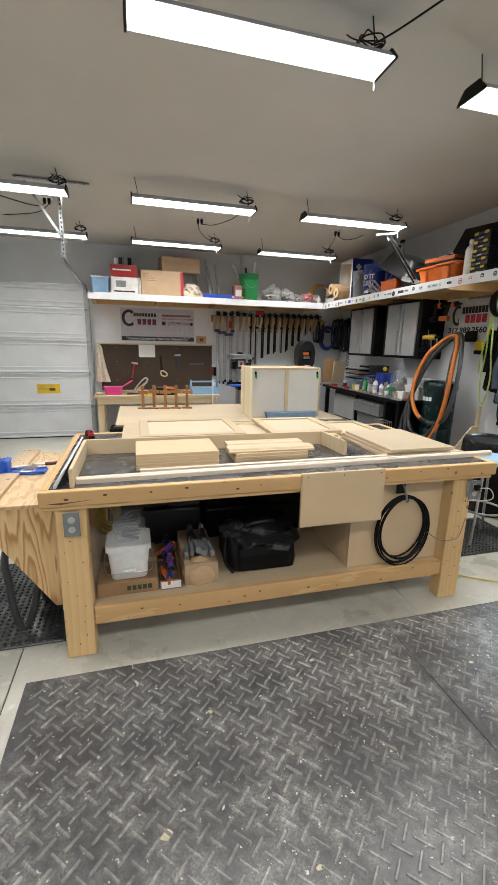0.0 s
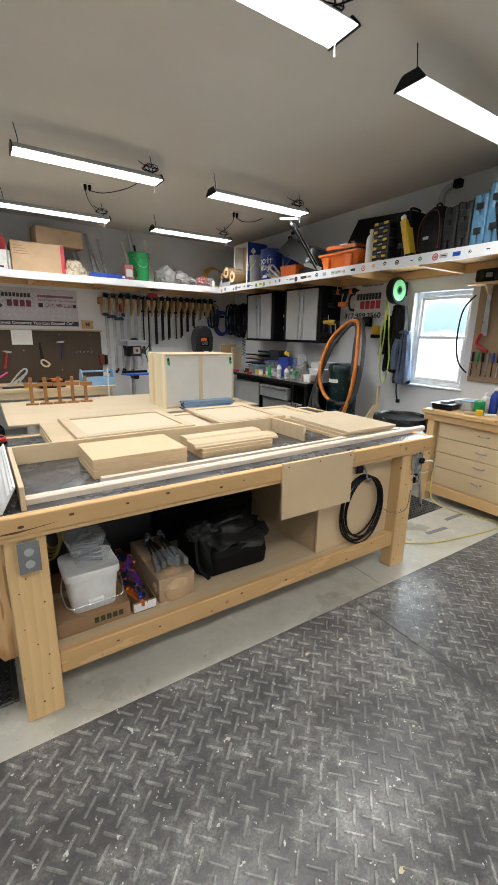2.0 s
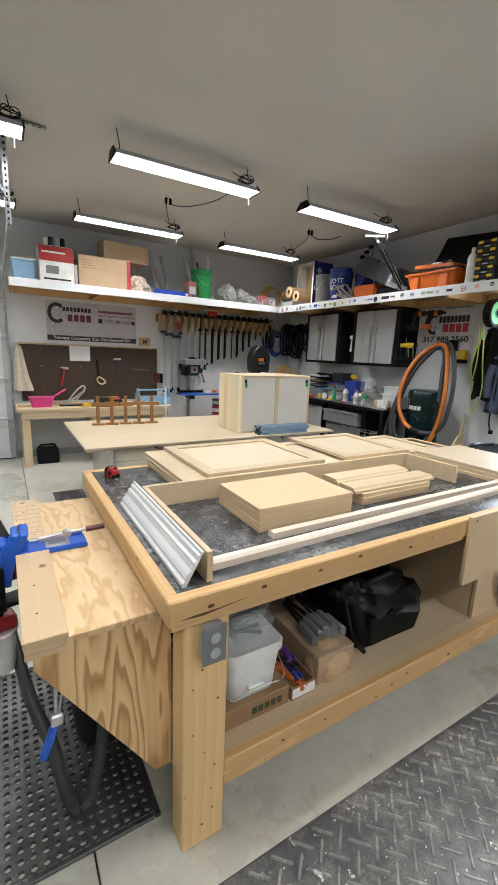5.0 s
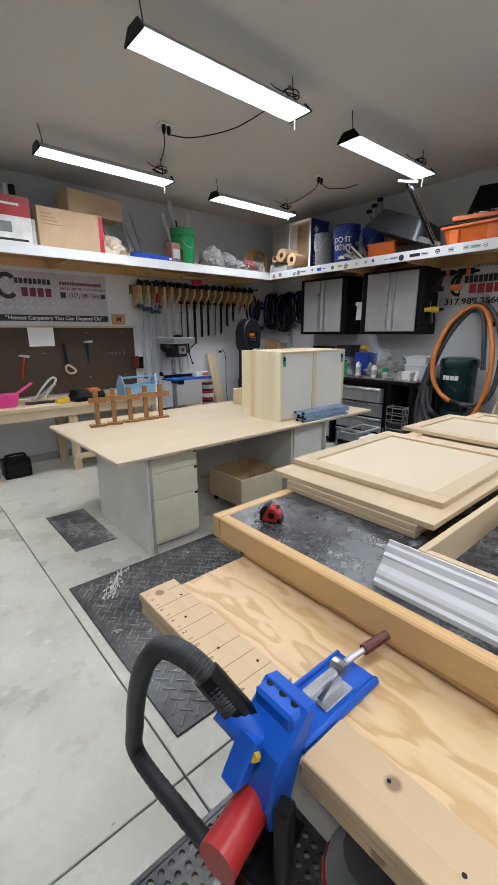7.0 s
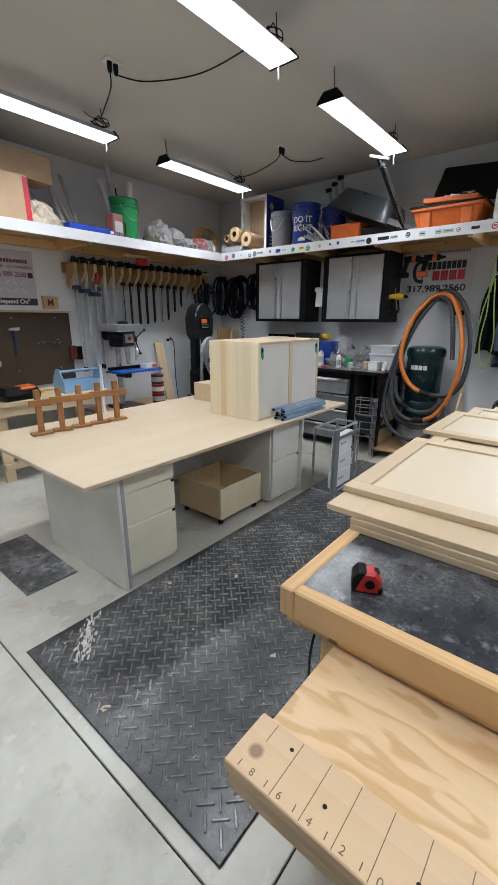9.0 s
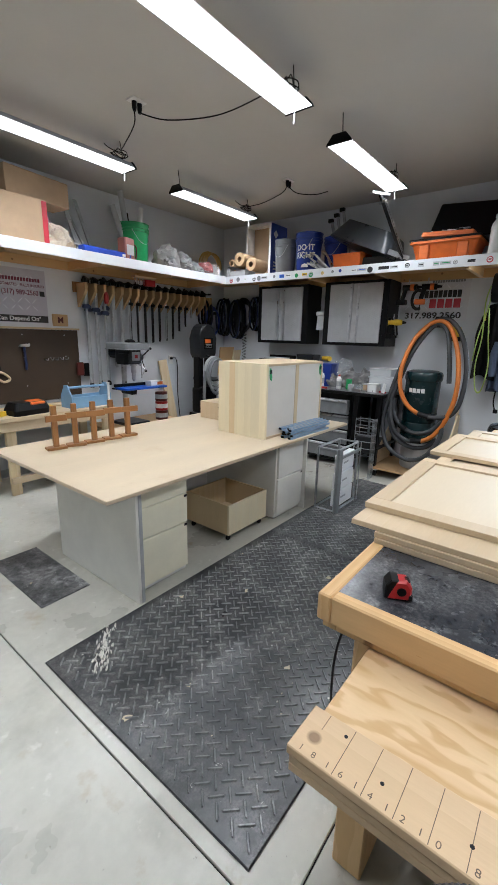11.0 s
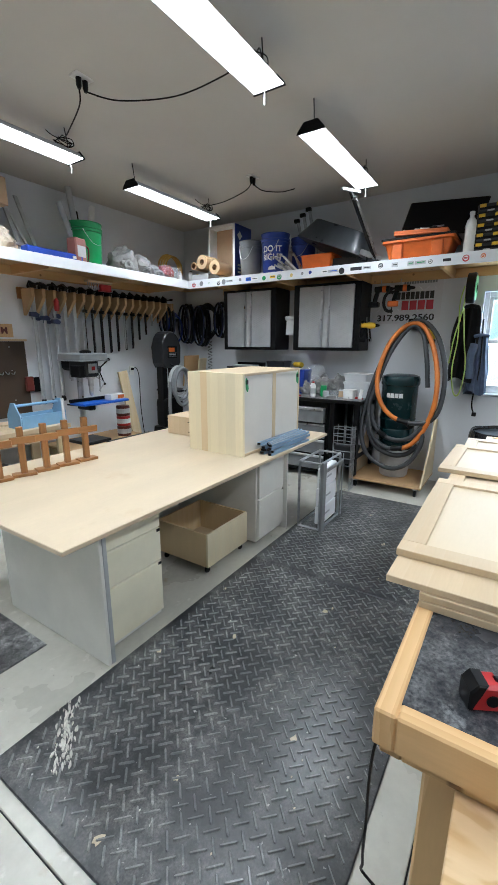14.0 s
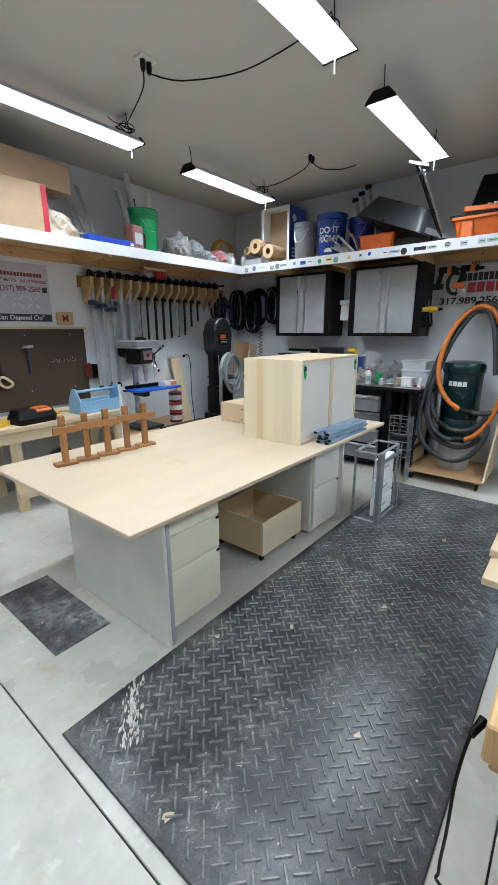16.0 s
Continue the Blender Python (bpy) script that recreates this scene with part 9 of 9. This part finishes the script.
part("lid", box(-0.02, 0.012, -0.40, 0.30, 0.36, 0.84, 0.012, m=pose(0.07, 0, 0.02, 7, 16, 0)), BLACK, oc, "black lid standing open")
oc.scale = (1.0, 1.0, 0.7)
bottle(3.165, 3.585, H, 0.045, 0.33, WHITE, WHITE, "tall white bottle on the shelf")
for i in range(5):
    t = thing("parts_organizer", "black parts case with yellow latches in a stack", "parts case", 3.32, 3.45, H + 0.075 * i, group="stacked parts cases")
    t.scale = (1.0, 0.85, 0.83)
    part("case", box(-0.17, 0.17, -0.115, 0.115, 0, 0.086, 0.008), DARK_GREY, t)
    part("cover", box(-0.172, 0.165, -0.10, 0.10, 0.03, 0.058, 0.004), BLACK, t)
    for y in (-0.07, 0.07):
        part("latch", box(-0.182, -0.1725, y - 0.028, y + 0.028, 0.052, 0.083, 0.003), YELLOW, t)
    part("bin_label", box(-0.1735, -0.1722, -0.03, 0.03, 0.012, 0.027, 0), LIGHT_GREY, t)


def upright_case(y, w, d, h, mt, label, lean=0, x=3.40, name="tool_case"):
    t = thing(name, label, "tool case", x, y, H)
    m = pose(0, 0, 0, lean, 0, 0)
    part("shell", box(-d / 2, d / 2, -w / 2, 0, 0, h, 0.02, seg=2, m=m), mt, t)
    part("shell", box(-d / 2, d / 2, 0.003, w / 2, 0, h, 0.02, seg=2, m=m), mt, t)
    part("handle", tube([m @ Vector(p) for p in ((-d * 0.2, 0, h - 0.01), (-d * 0.18, 0, h + 0.04), (d * 0.18, 0, h + 0.04), (d * 0.2, 0, h - 0.01))], 0.011, 8), mt, t)
    for z in (0.25, 0.7):
        part("latch", box(-d / 2 - 0.008, -d / 2 + 0.002, -0.03, 0.03, h * z, h * z + 0.05, 0.003, m=m), DARK_GREY, t)
    part("panel", box(-d / 2 - 0.003, -d / 2 + 0.004, -w * 0.38, w * 0.38, h * 0.35, h * 0.6, 0.002, m=m), mt, t)
    return t


upright_case(3.26, 0.17, 0.34, 0.44, BLACK, "black plastic tool case standing on the shelf")
t = thing("yellow_tool", "yellow nail gun case leaning on the shelf", "tool", 3.22, 3.11, H)
part("body", beam((0, 0.02, 0.03), (0.02, 0.13, 0.36), 0.10, 0.07, None, 0.014), YELLOW, t)
part("cap", beam((0.02, 0.13, 0.36), (0.02, 0.15, 0.40), 0.07, 0.05, None, 0.008), WHITE, t)
part("foot", box(-0.05, 0.05, -0.04, 0.05, 0, 0.04, 0.006), BLACK, t)
t = thing("sanding_arm", "grey plastic pipe elbow standing behind the cases", "pipe", 3.62, 3.12, H)
part("pipe", tube([(0, 0, 0.03), (0, 0.02, 0.5), (0, 0.0, 0.64), (0, -0.10, 0.68)], 0.03, 10, 6), LIGHT_GREY, t)
part("end", box(-0.035, 0.035, -0.17, -0.10, 0.645, 0.715, 0.006), BLACK, t)
part("base", box(-0.06, 0.06, -0.06, 0.06, 0, 0.03, 0.004), GREY, t)
bp_ = thing("backpack", "black tool backpack with red piping", "backpack", 3.30, 2.925, H)
bp_.scale = (0.85, 0.85, 0.78)
rings = []
for z, w, d in ((0, 0.13, 0.11), (0.02, 0.15, 0.13), (0.2, 0.155, 0.14), (0.38, 0.145, 0.12), (0.48, 0.115, 0.09), (0.53, 0.06, 0.05)):
    rings.append([(d * math.copysign(abs(math.cos(a)) ** 0.6, math.cos(a)), w * math.copysign(abs(math.sin(a)) ** 0.6, math.sin(a)), z) for a in [i * math.pi / 12 for i in range(24)]])
part("body", lofted(rings), BLACK_CLOTH, bp_, smooth=True)
part("pocket", lofted([[(-0.13 + 0.05 * math.cos(a), 0.11 * math.sin(a), z) for a in [i * math.pi / 10 for i in range(20)]] for z in (0.03, 0.25)]), BLACK_CLOTH, bp_)
part("piping", tube([(-0.145, -0.12, 0.06), (-0.15, -0.12, 0.3), (-0.12, -0.06, 0.46), (-0.12, 0.06, 0.46), (-0.15, 0.12, 0.3), (-0.145, 0.12, 0.06)], 0.006, 6), DARK_RED, bp_, "red piping")
part("badge", box(-0.195, -0.18, -0.03, 0.03, 0.16, 0.19, 0.002), LIGHT_GREY, bp_)
part("loop", tube([(0, -0.03, 0.52), (-0.02, -0.02, 0.56), (-0.02, 0.02, 0.56), (0, 0.03, 0.52)], 0.010, 8), BLACK, bp_)
upright_case(2.745, 0.13, 0.40, 0.37, DARK_GREY, "dark grey plastic tool case standing on the shelf")
upright_case(2.615, 0.12, 0.40, 0.38, DARK_GREY, "dark grey plastic tool case standing on the shelf")
upright_case(2.49, 0.12, 0.40, 0.41, BLUE_CLEAR, "translucent blue plastic case standing on the shelf")
upright_case(2.36, 0.13, 0.42, 0.47, BLUE_CLEAR, "tall translucent blue plastic case on the shelf")
upright_case(2.24, 0.10, 0.26, 0.32, BLACK, "black plastic case leaning on the shelf", -12, x=3.28)
t = thing("wheel_fender", "large dark wheel with a pale rounded fender", "wheel", 3.42, 2.03, H)
bm = bmesh.new()
part("tyre", turned([(0.20, -0.07), (0.30, -0.08), (0.325, -0.04), (0.325, 0.04), (0.30, 0.08), (0.20, 0.07)], 32, m=pose(0, 0, 0.325, 90, 0, 12)), TYRE, t, smooth=True)
part("fender", turned([(0.335, -0.075), (0.35, -0.06), (0.35, 0.06), (0.335, 0.075)], 32, m=pose(0, 0.0, 0.335, 90, 0, 12), close=False), GREY, t, smooth=True)
part("rim", turned([(0.05, -0.05), (0.2, -0.05), (0.2, 0.05), (0.05, 0.05)], 24, m=pose(0, 0, 0.325, 90, 0, 12)), DARK_GREY, t)
upright_case(1.66, 0.16, 0.36, 0.52, DARK_GREY, "dark grey case behind the wheel")
t = thing("green_sack", "pale green fabric bundle on the shelf", "bundle", 3.3, 1.42, H)
part("cloth", soft_lump(0.3, 0.28, 0.42, 95, 0.2, 4), plastic("sage_fabric", (0.22, 0.32, 0.24), 0.8), t)
upright_case(1.15, 0.2, 0.4, 0.45, BLACK, "black plastic tool case standing on the shelf")
